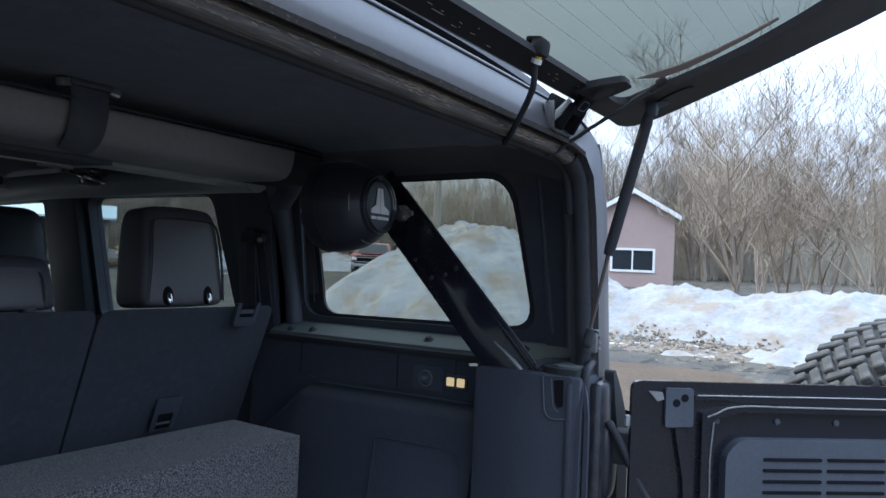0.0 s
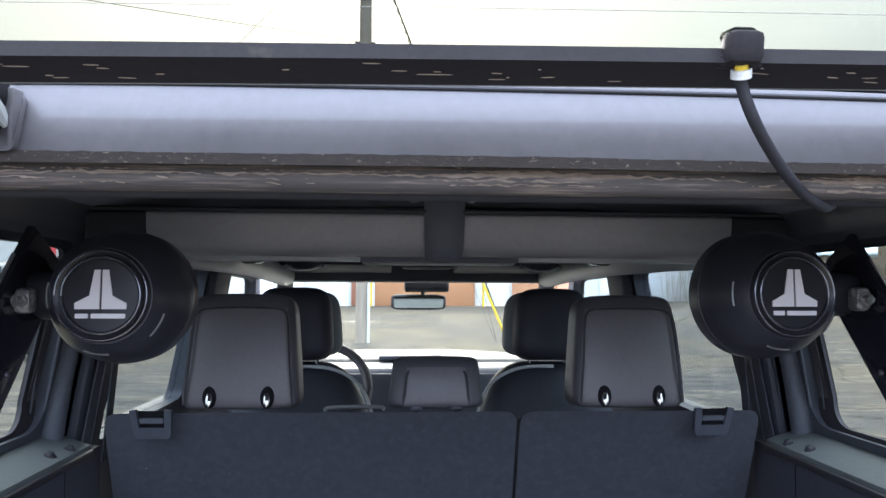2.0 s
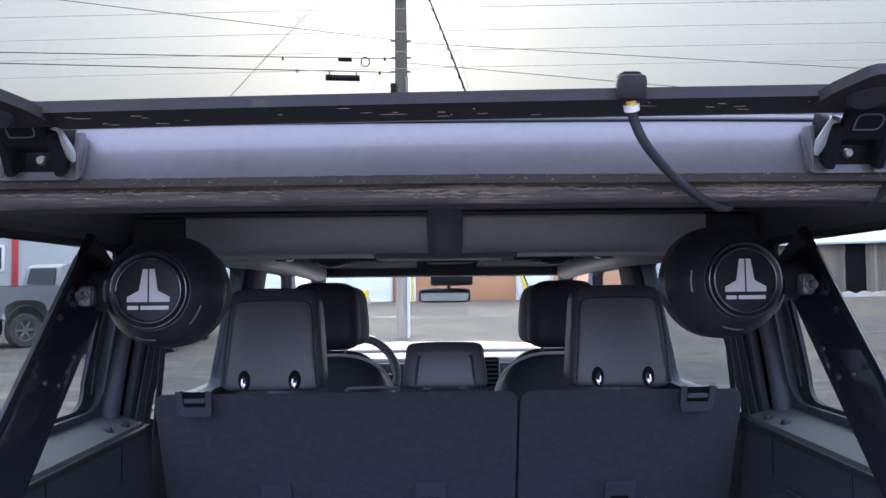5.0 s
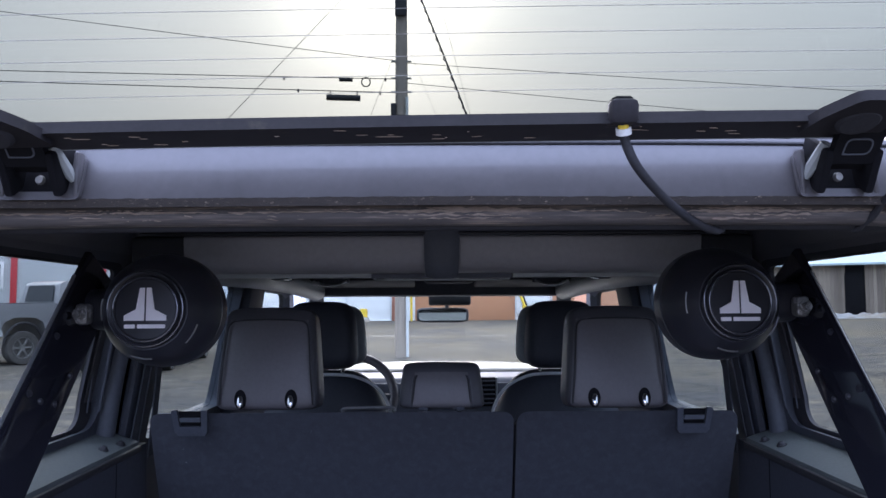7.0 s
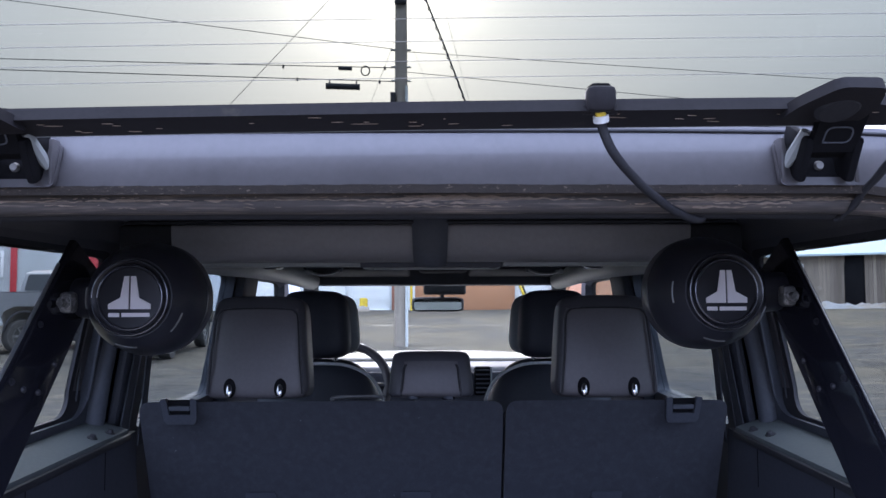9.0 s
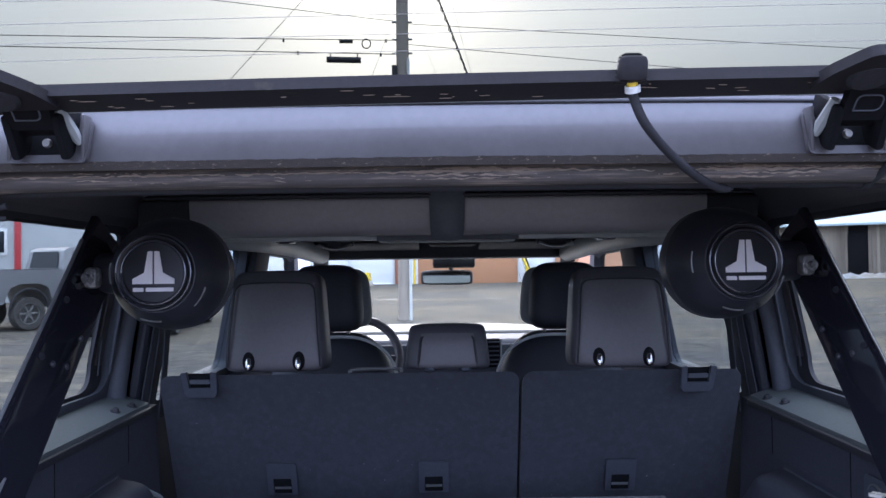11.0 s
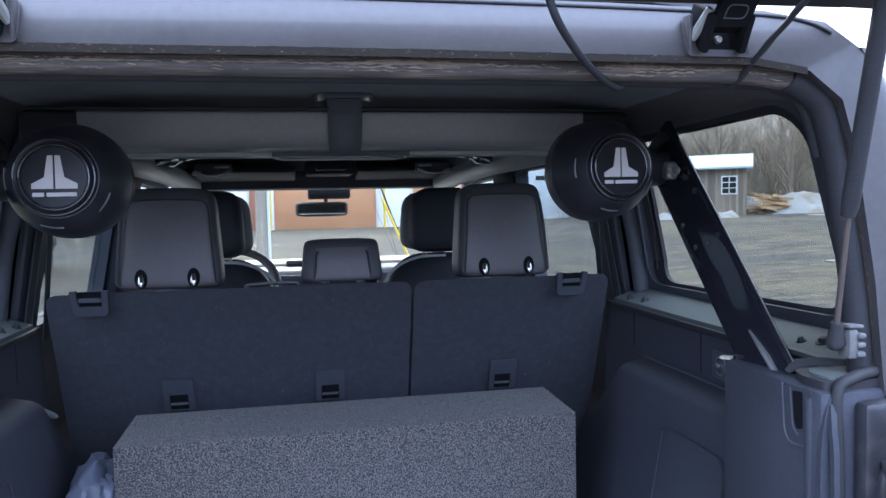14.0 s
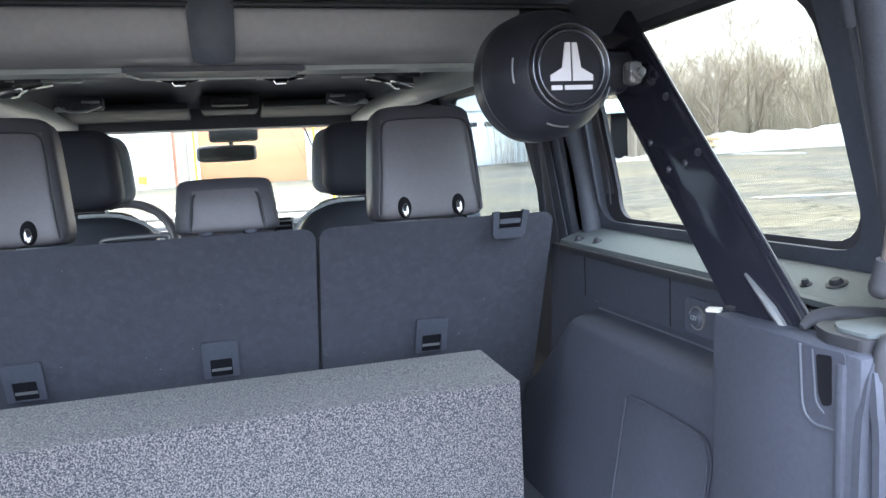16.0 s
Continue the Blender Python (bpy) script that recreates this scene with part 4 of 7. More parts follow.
def headrest(c, s, owner, tall):
    """A boxy leather headrest with piped edges, on two chrome posts in plastic guides."""
    tilt = pose(c[0], c[1], c[2], -6)
    w, dp, h = s
    shell = cushion((0, 0, h / 2), s, (0.20, 0.30), (0, 0, 0), 96, 60, lambda p: Vector((p.x * ((1 - 0.075 * (p.z + 1)) if tall else (1 - 0.06 * (p.z + 1))), p.y * (1 - 0.30 * max(0, p.z) ** 2) + 0.10 * (1 - p.x * p.x) * (-1 if p.y < 0 else 0), p.z + 0.04 * (1 - p.x * p.x) * (p.z > 0.5))))
    # the sewn-in grey back panel
    for f in shell.faces:
        q = f.calc_center_median()
        if q.y < -0.2 * dp and q.z < h * (0.88 if tall else 0.76) and abs(q.x) < w / 2 * (1 - (0.15 if tall else 0.12) * q.z / h) - (0.015 if tall else 0.034):
            f.material_index = 1
    hr = part("headrest", put_in(tilt, shell), "dark_leather", owner, "dark leather headrest with a grey back panel")
    hr.data.materials.append(M["leather"])
    face = -dp / 2
    for d in (-1, 1):
        wid = lambda q: w / 2 * (1 - (0.15 if tall else 0.12) * q) - (0.015 if tall else 0.034)
        tq = 0.88 if tall else 0.76
        line = [(d * wid(q), face - 0.003 + dy, h * q) for q, dy in ((0.05, 0.004), (0.4, -0.003), (tq - 0.12, 0.001))] + [(d * (wid(tq) - 0.006), face + 0.003, h * (tq - 0.03)), (d * (wid(tq) - 0.024), face + 0.003, h * tq), (0, face + 0.001, h * (tq + 0.008))]
        part("seam", put_in(tilt, tube(line, 0.0020, 6, 5)), "stitch", hr)
        part("piping", put_in(tilt, tube([(x + d * 0.004, y, z) for x, y, z in line], 0.0018, 6, 5)), "dark_leather", hr)
        if tall:
            px = d * 0.0585
            part("guide", put_in(tilt, cushion((px, face - 0.002, 0.026), (0.030, 0.016, 0.046), (1, 1), (0, 0, 0), 18, 10)), "black_hole", hr, "black plastic post guide")
            part("post", put_in(tilt, cushion((px, face - 0.009, 0.020), (0.015, 0.012, 0.032), (0.9, 0.9), (-12, 0, 0), 16, 10)), "chrome", hr, "chrome headrest post")
        else:
            part("post", put_in(tilt, tube([(d * 0.042, face + 0.02, -0.03), (d * 0.042, face + 0.02, 0.02)], 0.006, 10, 0)), "chrome", hr, "chrome headrest post")
            part("collar", put_in(tilt, cushion((d * 0.042, face + 0.012, 0.0), (0.030, 0.03, 0.012), (0.6, 0.8), (0, 0, 0), 16, 8)), "plastic", hr)
    return hr


headrest((0.411, 1.060, 1.312), (0.250, 0.12, 0.238), SEATS["narrow"][0], True)
headrest((-0.413, 1.060, 1.312), (0.250, 0.12, 0.238), SEATS["wide"][0], True)
headrest((-0.004, 1.075, 1.311), (0.208, 0.12, 0.108), SEATS["wide"][0], False)
for x, key in ((-0.578, "wide"), (0.574, "narrow")):
    st, lay = SEATS[key]
    o = lay(x, 1.30, 0)
    face = lambda u, v, w, o=o, x=x, lay=lay: lay(x + 0.80 * u, 1.298 + 0.92 * v, w)
    h = part("release_handle", plate([(-0.052, 0.028), (-0.035, 0.030), (-0.031, -0.012), (0.031, -0.012), (0.035, 0.030), (0.052, 0.028), (0.047, -0.028), (0.038, -0.037), (-0.038, -0.037), (-0.047, -0.028)], face, -0.012), "plastic", st, "grey plastic seat release handle")
    # no hollow here: a near-black plate paints the recess shade
    part("recess", plate(rect(-0.034, -0.013, 0.034, 0.026), face, -0.003), "black_hole", h)
    part("pull", plate(rect(-0.030, -0.001, 0.030, 0.010, 0.004), face, -0.011), "trim", h)
for x, key in ((-0.409, "wide"), (-0.041, "wide"), (0.413, "narrow")):
    st, lay = SEATS[key]
    face = lambda u, v, w, x=x, lay=lay: lay(x + u, 1.063 + v, w)
    a = part("anchor_plate", plate(rect(-0.036, -0.055, 0.036, 0.028, 0.004), face, -0.005, [rect(-0.022, -0.052, 0.022, -0.012, 0.003)]), "plastic", st, "black plastic tether anchor cover")
    # slot shade painted as a thin near-black plate
    part("anchor_slot", plate(rect(-0.024, -0.053, 0.024, -0.010), face, -0.0015), "black_hole", a)
    part("tether_bar", plate(rect(-0.020, -0.040, 0.020, -0.034), face, -0.004), "steel", a)
# chrome armrest latch tray in the wide back
part("armrest_edge", tube([(-0.235, 1.02, 1.312), (-0.225, 1.02, 1.319), (-0.125, 1.02, 1.320), (-0.115, 1.02, 1.313)], 0.007, 8, 4, 0.6), "steel", SEATS["wide"][0])

for sx in (-1, 1):
    fs = thing("front_seat", (sx * 0.40, 1.9, 0.72), "leather front seat, colour darkened for shade, with pale piped shoulders", "seat", "front seats")
    # backrest and headrest carry their shade in the darker leather colour
    part("backrest", cushion((sx * 0.40, 1.86, 0.998), (0.49, 0.20, 0.66), (0.4, 0.5), (-10, 0, 0), 32, 20, lambda p: Vector((p.x * (1 - 0.34 * max(0, p.z) ** 2), p.y, p.z))), "shaded_leather", fs)
    part("piping", tube([(sx * (0.40 + 0.245 * a), 1.77 - 0.03 * b, 0.998 + 0.322 * b) for a, b in ((-1.0, 0.2), (-0.97, 0.55), (-0.80, 0.85), (-0.45, 1.0), (0.0, 1.02))], 0.0055, 8, 5), "white_plastic", fs, "pale piping round the backrest")
    hr = part("headrest", cushion((sx * 0.415, 1.86, 1.449), (0.262, 0.13, 0.232), (0.42, 0.5), (-8, 0, 0), 32, 18, lambda p: Vector((p.x * (1 - 0.07 * (p.z + 1)), p.y, p.z))), "shaded_leather", fs)
    # pale pad added to show windscreen daylight on the headrest's sides
    part("front_pad", cushion((sx * 0.410, 1.940, 1.446), (0.300, 0.10, 0.216), (0.42, 0.5), (-8, 0, 0), 28, 16, lambda p: Vector((p.x * (1 - 0.07 * (p.z + 1)), p.y, p.z))), "rail", hr, "added pale pad for daylight on the headrest sides")
    for d in (-1, 1):
        part("post", tube([(sx * 0.403 + d * 0.06, 1.855, 1.32), (sx * 0.403 + d * 0.06, 1.855, 1.42)], 0.007, 10, 0), "chrome", hr)
    part("seat_cushion", block((sx * 0.40, 2.18, 0.84), (0.48, 0.5, 0.16), 0.05, seg=3), "leather", fs)

# ---- steering wheel and mirror ----
sw = thing("steering_wheel", (-0.385, 2.46, 1.16), "black leather steering wheel", "steering wheel")
wm = axis_pose((-0.385, 2.46, 1.16), (0, -0.88, 0.47))
ring = [wm @ Vector((0.185 * math.cos(a), 0.185 * math.sin(a), 0)) for a in np.linspace(0, 2 * math.pi, 41)]
part("rim", tube(ring, 0.019, 12, 0), "leather", sw)
part("hub", join(lathe([(0, 0.02), (0.06, 0.015), (0.07, -0.02), (0, -0.03)], wm), tube([wm @ Vector((-0.18, 0, 0)), wm @ Vector((0.18, 0, 0))], 0.015, 8, 0), tube([wm @ Vector((0, 0, 0)), wm @ Vector((0, -0.18, 0))], 0.015, 8, 0), tube([wm @ Vector((0, 0, 0)), wm @ Vector((0, 0, -0.35))], 0.03, 10, 0)), "plastic", sw)
rm = thing("rear_view_mirror", (0.01, 2.86, 1.50), "black rear-view mirror hung from the windscreen", "mirror")
part("housing", cushion((0.012, 2.90, 1.497), (0.255, 0.035, 0.072), (0.35, 0.35), (-4, 0, -4)), "plastic", rm)
part("glass", plate(rect(-0.115, -0.026, 0.115, 0.026, 0.014), lambda u, v, w: pose(0.012, 2.8795, 1.497, 0, 0, -2) @ Vector((u, -w + v * 0.035, v)), 0.002), "mirror", rm)
part("stalk", tube([(0.03, 2.91, 1.50), (0.035, 2.88, 1.57), (0.035, 2.80, 1.60)], 0.010, 8, 3), "plastic", rm)
part("sensor_box", block((0.045, 2.82, 1.575), (0.20, 0.14, 0.06), 0.012), "plastic", rm)
tagged(part("overhead_console", join(block((0.035, 2.48, 1.672), (0.21, 0.30, 0.06), 0.015), block((0.035, 2.30, 1.672), (0.13, 0.06, 0.03), 0.008)), "rubber"), "black overhead console on the roof lining", "console")


# ---- speaker pods and their arms ----
def speaker(sx):
    pod = thing("speaker_pod", (sx * 0.62, 0.25, 1.22), "black speaker pod on a glossy slanted arm, with a silver badge", "loudspeaker", "speaker pods")
    u = Vector((0, 0.682, 0.731))
    nrm = Vector((0, 0.731, -0.682))
    foot = Vector((sx * 0.629, 0.1196, 1.179))
    # the arm: a long folded plate that runs up past the pod to the roof
    prof = [(-0.003, 0.002), (0.000, 0.0), (0.009, 0.0), (0.009, 0.005), (0.002, 0.012), (-0.002, 0.045), (-0.012, 0.0945), (-0.019, 0.0945), (-0.010, 0.042), (-0.005, 0.012)]
    rows = []
    bm = bmesh.new()
    for t in (0.0, 0.30, 0.55, 0.64, 0.66):
        k = 1.0 if t < 0.65 else 0.92
        rows.append([bm.verts.new(foot + u * t + Vector((sx * a, 0, 0)) + nrm * (b * k)) for a, b in rounded(prof, 0.003, 2)])
    n = len(rows[0])
    for a, b in zip(rows, rows[1:]):
        for k in range(n):
            bm.faces.new((a[k], a[(k + 1) % n], b[(k + 1) % n], b[k]))
    bm.faces.new(rows[0])
    bm.faces.new(rows[-1])
    part("arm", bm, "gloss", pod, "glossy black slanted steel arm", sharp=25)
    part("arm_edge", tube([foot + u * t + Vector((sx * 0.0045, 0, 0)) - nrm * 0.0005 for t in (0.06, 0.2, 0.4, 0.6)], 0.0042, 8, 0, 0.35), "steel", pod, "bright strip along the edge of the arm")
    part("arm_strap", tube([foot + u * t + Vector((-sx * 0.012, 0, 0)) + nrm * o for t, o in ((0.075, 0.026), (0.12, 0.030), (0.18, 0.040))], [0.004, 0.006, 0.002], 6, 3), "steel", pod)
    for t in (0.476, 0.364):
        c = foot + u * t + nrm * 0.0125 + Vector((-sx * 0.0055, 0, 0))
        part("bolt", lathe([(0, 0.004), (0.0035, 0.004), (0.004, 0.002), (0.0055, 0.002), (0.0062, -0.004)], axis_pose(c, (-sx, -0.25, 0.1)), 14), "satin", pod)
    for t, o in ((0.446, 0.077), (0.386, 0.071), (0.370, 0.041)):
        c = foot + u * t + nrm * o + Vector((-sx * (0.010 + 0.16 * max(0, o - 0.042)), 0, 0))
        part("bolt", lathe([(0, 0.003), (0.003, 0.003), (0.005, 0.001), (0.006, -0.004)], axis_pose(c, (-sx, 0, 0)), 12), "satin", pod)
    # the bowl, its badge disc and the neck to the arm
    ax = Vector((-0.06 if sx > 0 else -0.02, 1.0, -0.03)).normalized()
    at = Vector((sx * 0.497 - (0.004 if sx < 0 else 0), 0.498, 1.567 - (0.007 if sx < 0 else 0)))
    m = axis_pose(at, ax)
    part("bowl", lathe([(0.0, 0.012), (0.060, 0.010), (0.068, 0.010), (0.080, 0.024), (0.094, 0.055), (0.1005, 0.090), (0.1015, 0.100), (0.0985, 0.1015), (0.1015, 0.103), (0.1015, 0.135), (0.097, 0.145), (0.085, 0.145), (0.03, 0.115), (0, 0.115)], m, 56), "satin", pod, "satin black speaker bowl")
    d = part("badge_disc", lathe([(0, 0.004), (0.050, 0.004), (0.052, 0.001), (0.055, 0.001), (0.057, 0.005), (0.060, 0.003), (0.063, 0.001), (0.065, 0.004), (0.066, 0.012)], m, 56), "disc", pod, "charcoal badge disc in a raised ring")
    up = Vector((0, 0, 1))
    rt = ax.cross(up).normalized()
    upv = rt.cross(ax).normalized()
    lay = lambda a, b, w: at + rt * a + upv * b + ax * (0.0035 - w)
    for s2 in (-1, 1):
        part("badge_mark", plate([(s2 * 0.0015, 0.036), (s2 * 0.0095, 0.036), (s2 * 0.0155, 0.000), (s2 * 0.0350, -0.0105), (s2 * 0.0350, -0.0190), (s2 * 0.0015, -0.0190)], lay, 0.0022), "logo", d, "plain silver badge shape", smooth=False)
    for b0_, b1_ in ((-0.0340, -0.0165), (-0.0125, 0.0335)):
        part("badge_bar", plate(rect(b0_, -0.0318, b1_, -0.0252, 0.0015), lay, 0.0022), "logo", d, smooth=False)
    for r_ in (0.0535, 0.0625):
        part("disc_ring", tube([m @ Vector((r_ * math.cos(a), r_ * math.sin(a), 0.001)) for a in np.linspace(0, 2 * math.pi, 57)], 0.0012, 6, 0), M.setdefault("ring", mat("polished_dark_ring", (0.22, 0.22, 0.24), 0.22, 0.8, 0.1, 30)), d)
    for a0 in (3.14, 4.55, 5.75):
        part("slot_mark", tube([at + ax * 0.0275 + 0.0835 * (math.cos(a) * rt + math.sin(a) * upv) for a in np.linspace(a0 - 0.22, a0 + 0.22, 9)], 0.0016, 6, 0), "steel", pod)
    part("neck", tube([at + ax * 0.075 + Vector((sx * 0.07, 0, 0)), at + ax * 0.06 + Vector((sx * 0.13, 0.01, 0.002))], [0.038, 0.034], 18, 0), "satin", pod)
    part("clamp", join(block(at + Vector((sx * 0.110, 0.020, -0.008)), (0.024, 0.028, 0.036), 0.008), lathe([(0, 0.010), (0.006, 0.010), (0.007, 0), (0.011, 0), (0.011, -0.006)], axis_pose(at + Vector((sx * 0.112, 0.004, -0.008)), (0, -1, 0)), 16)), "dull", pod, "worn clamp bolt")
    return pod


speaker(1)
speaker(-1)

# ---- carpeted speaker box ----
wf = thing("subwoofer_box", (0, 0.78, 0.72), "grey carpeted subwoofer box standing behind the rear seats", "speaker box")
def board(name, prof, x0, wide, label=""):
    bm = plate(prof, lambda u, v, w: Vector((x0 + w, u, v)), wide)
    bmesh.ops.bevel(bm, geom=[e for e in bm.edges if len(e.link_faces) == 2 and e.calc_face_angle(0) > 0.6], offset=0.0035, segments=2, affect="EDGES")
    part(name, bm, "box_carpet", wf, label)


board("front_board", [(0.672, 0.72), (0.672, 1.048), (0.690, 1.030), (0.690, 0.72)], -0.472, 0.938, "front face in grey marl carpet")
board("top_board", [(0.672, 1.048), (0.885, 1.0535), (0.872, 1.0355), (0.690, 1.030)], -0.472, 0.938)
board("back_board", [(0.885, 1.0535), (0.99, 0.72), (0.972, 0.72), (0.872, 1.0355)], -0.472, 0.938)
for x0 in (-0.470, 0.446):
    board("side_board", [(0.691, 0.72), (0.691, 1.029), (0.871, 1.0345), (0.971, 0.72)], x0, 0.018)
# crumpled bag beside the box
def bag_shape(p):
    q = noise.noise(p * 2.3) * 0.16 + noise.noise(p * 6.0) * 0.06
    return p * (1 + q)


tagged(part("plastic_bag", cushion((-0.535, 0.76, 0.86), (0.11, 0.24, 0.27), (0.7, 0.7), (0, 8, 6), 40, 30, bag_shape), M.setdefault("bag", mat("blue_grey_bag_film", (0.09, 0.10, 0.14), 0.35, 0, 0.15, 20, 0.3, 80))), "crumpled blue-grey bag stuffed beside the carpeted box", "bag")

# ---- rear glass hatch ----
SL = 0.40
HL = math.hypot(1, SL)
hatch = thing("rear_glass_hatch", (0, 0.03, 1.745), "raised rear window of tinted glass with a black border", "car window")


def on_hatch(u, v, w=0.0):
    """A point of the open hatch: u across, v back from the hinge, w up from its underside."""
    n = Vector((0, SL, 1)) / HL
    return Vector((CX + u, 0.030 - 0.94 * v, 1.742 + 0.10 * v + 0.55 * v * v + 0.013 * u)) + n * (w - 0.004 * (u / 0.68) ** 2)


half_out = [(0.60, -0.006), (0.695, -0.012), (0.722, 0.004), (0.718, 0.040), (0.690, 0.100), (0.664, 0.165), (0.652, 0.250), (0.672, 0.380), (0.735, 0.50), (0.745, 0.52)]
half_in = [(0.30, 0.046), (0.435, 0.046), (0.455, 0.058), (0.478, 0.046), (0.530, 0.048), (0.548, 0.064), (0.535, 0.092), (0.522, 0.140), (0.516, 0.300), (0.520, 0.45)]
both = lambda half, k: rounded(half + [(-k * x, v) for x, v in reversed(half)], 0.02, 4)
h_out, h_in = both(half_out, 1.0), both(half_in, 1.06)


part("hatch_frame", plate(fine(h_out), lambda u, v, w: on_hatch(u, v, w), 0.014, [fine(h_in)]), "frit", hatch, "black border of the glass")
part("hatch_pane", plate(fine(rounded([(-0.61, 0.030), (0.59, 0.030), (0.59, 0.48), (-0.61, 0.48)], 0.03)), lambda u, v, w: on_hatch(u, v, w + 0.015), 0.003), "hatch_glass", hatch).visible_shadow = False
# pale tube stands in for bright sky showing between hatch and roof
part("edge_trim", tube([on_hatch(0.60 - 1.20 * k / 12, -0.007, 0.003) for k in range(13)], 0.003, 8, 0), "rail", hatch)
for k in range(11):
    v = 0.10 + 0.031 * k
    part("heater_line", tube([on_hatch(-0.53 + 1.02 * j / 8, v, 0.0135) for j in range(9)], 0.00028, 4, 0), "heater", hatch)
for sx in (-1, 1):
    bx = 0.482 if sx > 0 else -0.532
    part("busbar", plate(fine([(bx - sx * 0.026, 0.112), (bx + sx * 0.014, 0.150), (bx + sx * 0.016, 0.19), (bx + sx * 0.004, 0.345), (bx - sx * 0.006, 0.345), (bx - sx * 0.014, 0.19)]), lambda u, v, w: on_hatch(u, v, 0.012 + w), 0.002), "busbar", hatch, "brown heater strip along the glass")
    c = 0.437 * sx
    pc = 0.402 if sx > 0 else -0.430
    hp = part("hinge_plate", plate(rounded([(pc + sx * a, b) for a, b in ((-0.034, 0.02), (0.052, 0.02), (0.050, 0.062), (0.036, 0.104), (-0.008, 0.106), (-0.028, 0.066))], 0.010), lambda u, v, w: on_hatch(u, v, 0.006 - w), 0.012), "frit", hatch, "black hinge plate")
    part("hinge_disc", lathe([(0, 0.005), (0.018, 0.004), (0.022, 0)], axis_pose(on_hatch(pc + sx * 0.012, 0.058, -0.006), (0, -0.37, -0.93)), 20), "rubber", hp)
    hl = lambda u, v, w, c=c: Vector((CX + c + u, 0.058 - 0.66 * v - 0.75 * w, 1.698 + 0.75 * v - 0.66 * w))
    part("hinge_link", plate(rect(-0.024, 0.032, 0.024, 0.080, 0.006), hl, 0.010), "black_hole", hatch)
    # slot and recess shade of the hinge are painted near-black
    part("link_slot", plate(rounded([(-0.014, 0.044), (0.014, 0.044), (0.014, 0.062), (-0.014, 0.062)], 0.008), lambda u, v, w, hl=hl: hl(u, v, 0.0095 + w), 0.001), "black_hole", hatch)
    part("slot_rim", tube([hl(u, v, 0.0105) for u, v in rounded([(-0.014, 0.044), (0.014, 0.044), (0.014, 0.062), (-0.014, 0.062), (-0.014, 0.044)], 0.008)], 0.0010, 6, 0), "trim", hatch)
    part("hinge_arm", join(block((CX + c - 0.026, 0.055, 1.720), (0.010, 0.055, 0.050), 0.004, (30, 0, 0)), block((CX + c + 0.026, 0.055, 1.720), (0.010, 0.055, 0.050), 0.004, (30, 0, 0)), tube([(CX + c - 0.03, 0.05, 1.722), (CX + c + 0.03, 0.05, 1.722)], 0.009, 10, 0)), "black_hole", hatch)
    part("hinge_bracket", join(plate(rect(c - 0.044, 1.684, c + 0.044, 1.735, 0.008), lambda u, v, w: Vector((CX + u, 0.060 - w + 0.02 * max(0, v - 1.69) / 0.06, v)), 0.006, [rect(c - 0.031, 1.693, c + 0.031, 1.732, 0.005)]), block((CX + c - 0.040, 0.062, 1.712), (0.005, 0.018, 0.050), 0.002), block((CX + c + 0.040, 0.062, 1.712), (0.005, 0.018, 0.050), 0.002)), "paint", hatch)
    part("hinge_recess", plate(rect(c - 0.033, 1.691, c + 0.033, 1.734, 0.004), lambda u, v, w: Vector((CX + u, 0.0610 + 0.02 * max(0, v - 1.69) / 0.06 - w, v)), 0.002), "black_hole", hatch)
    part("hinge_arm_edge", tube([(CX + c - sx * 0.026, 0.030, 1.738), (CX + c - sx * 0.032, 0.050, 1.716), (CX + c - sx * 0.037, 0.056, 1.704)], [0.006, 0.007, 0.003], 8, 3), "rail", hatch)
    part("hinge_screw", lathe([(0, 0.004), (0.004, 0.004), (0.0055, 0)], axis_pose((CX + c, 0.058, 1.706), (0, -1, 0)), 12), "steel", hatch)
    part("strut_pad", plate([(sx * (0.596 + 0.024 * math.cos(a) - 0.030 * math.sin(a)), 0.132 + 0.045 * math.sin(a) + 0.012 * math.cos(a)) for a in np.linspace(0, 2 * math.pi, 25)[:-1]], lambda u, v, w: on_hatch(u, v, -w), 0.003), "frit", hatch)
    # gas strut
    st = thing("gas_strut", (sx * 0.618, 0.059, 1.28), "black gas strut holding up the rear glass", "gas strut", "gas struts")
    b0, b1, tp = Vector((sx * 0.614 + CX, 0.059, 1.302)), Vector((sx * 0.598 + CX, 0.017, 1.475)), (Vector((0.576, -0.058, 1.744)) if sx > 0 else Vector((-0.606, -0.050, 1.742)))
    part("rod", tube([b0, b1], 0.0040, 10, 0), M.setdefault("rod", mat("tarnished_brown_rod", (0.115, 0.095, 0.088), 0.35, 0.4, 0.15, 40)), st, "thin dull steel piston rod")
    part("cylinder", tube([b1, b1.lerp(tp, 0.06), b1.lerp(tp, 0.93), tp], [0.009, 0.0112, 0.0112, 0.009], 16, 0), "rubber", st)
    part("ball_joint", join(cushion(b0, (0.021, 0.021, 0.024), (0.8, 0.8), (0, 0, 0), 18, 12), tube([b0, b0.lerp(b1, 0.16)], [0.011, 0.008], 14, 0), tube([b0, b0 + Vector((sx * 0.024, 0, 0))], 0.008, 10, 0)), "wire", st)
    part("top_joint", join(block(tp + Vector((0, -0.004, 0.006)), (0.020, 0.024, 0.030), 0.008), tube([tp + Vector((0, -0.004, 0.012)), tp + Vector((sx * 0.012, -0.028, 0.024))], 0.009, 10, 0)), "plastic", st)
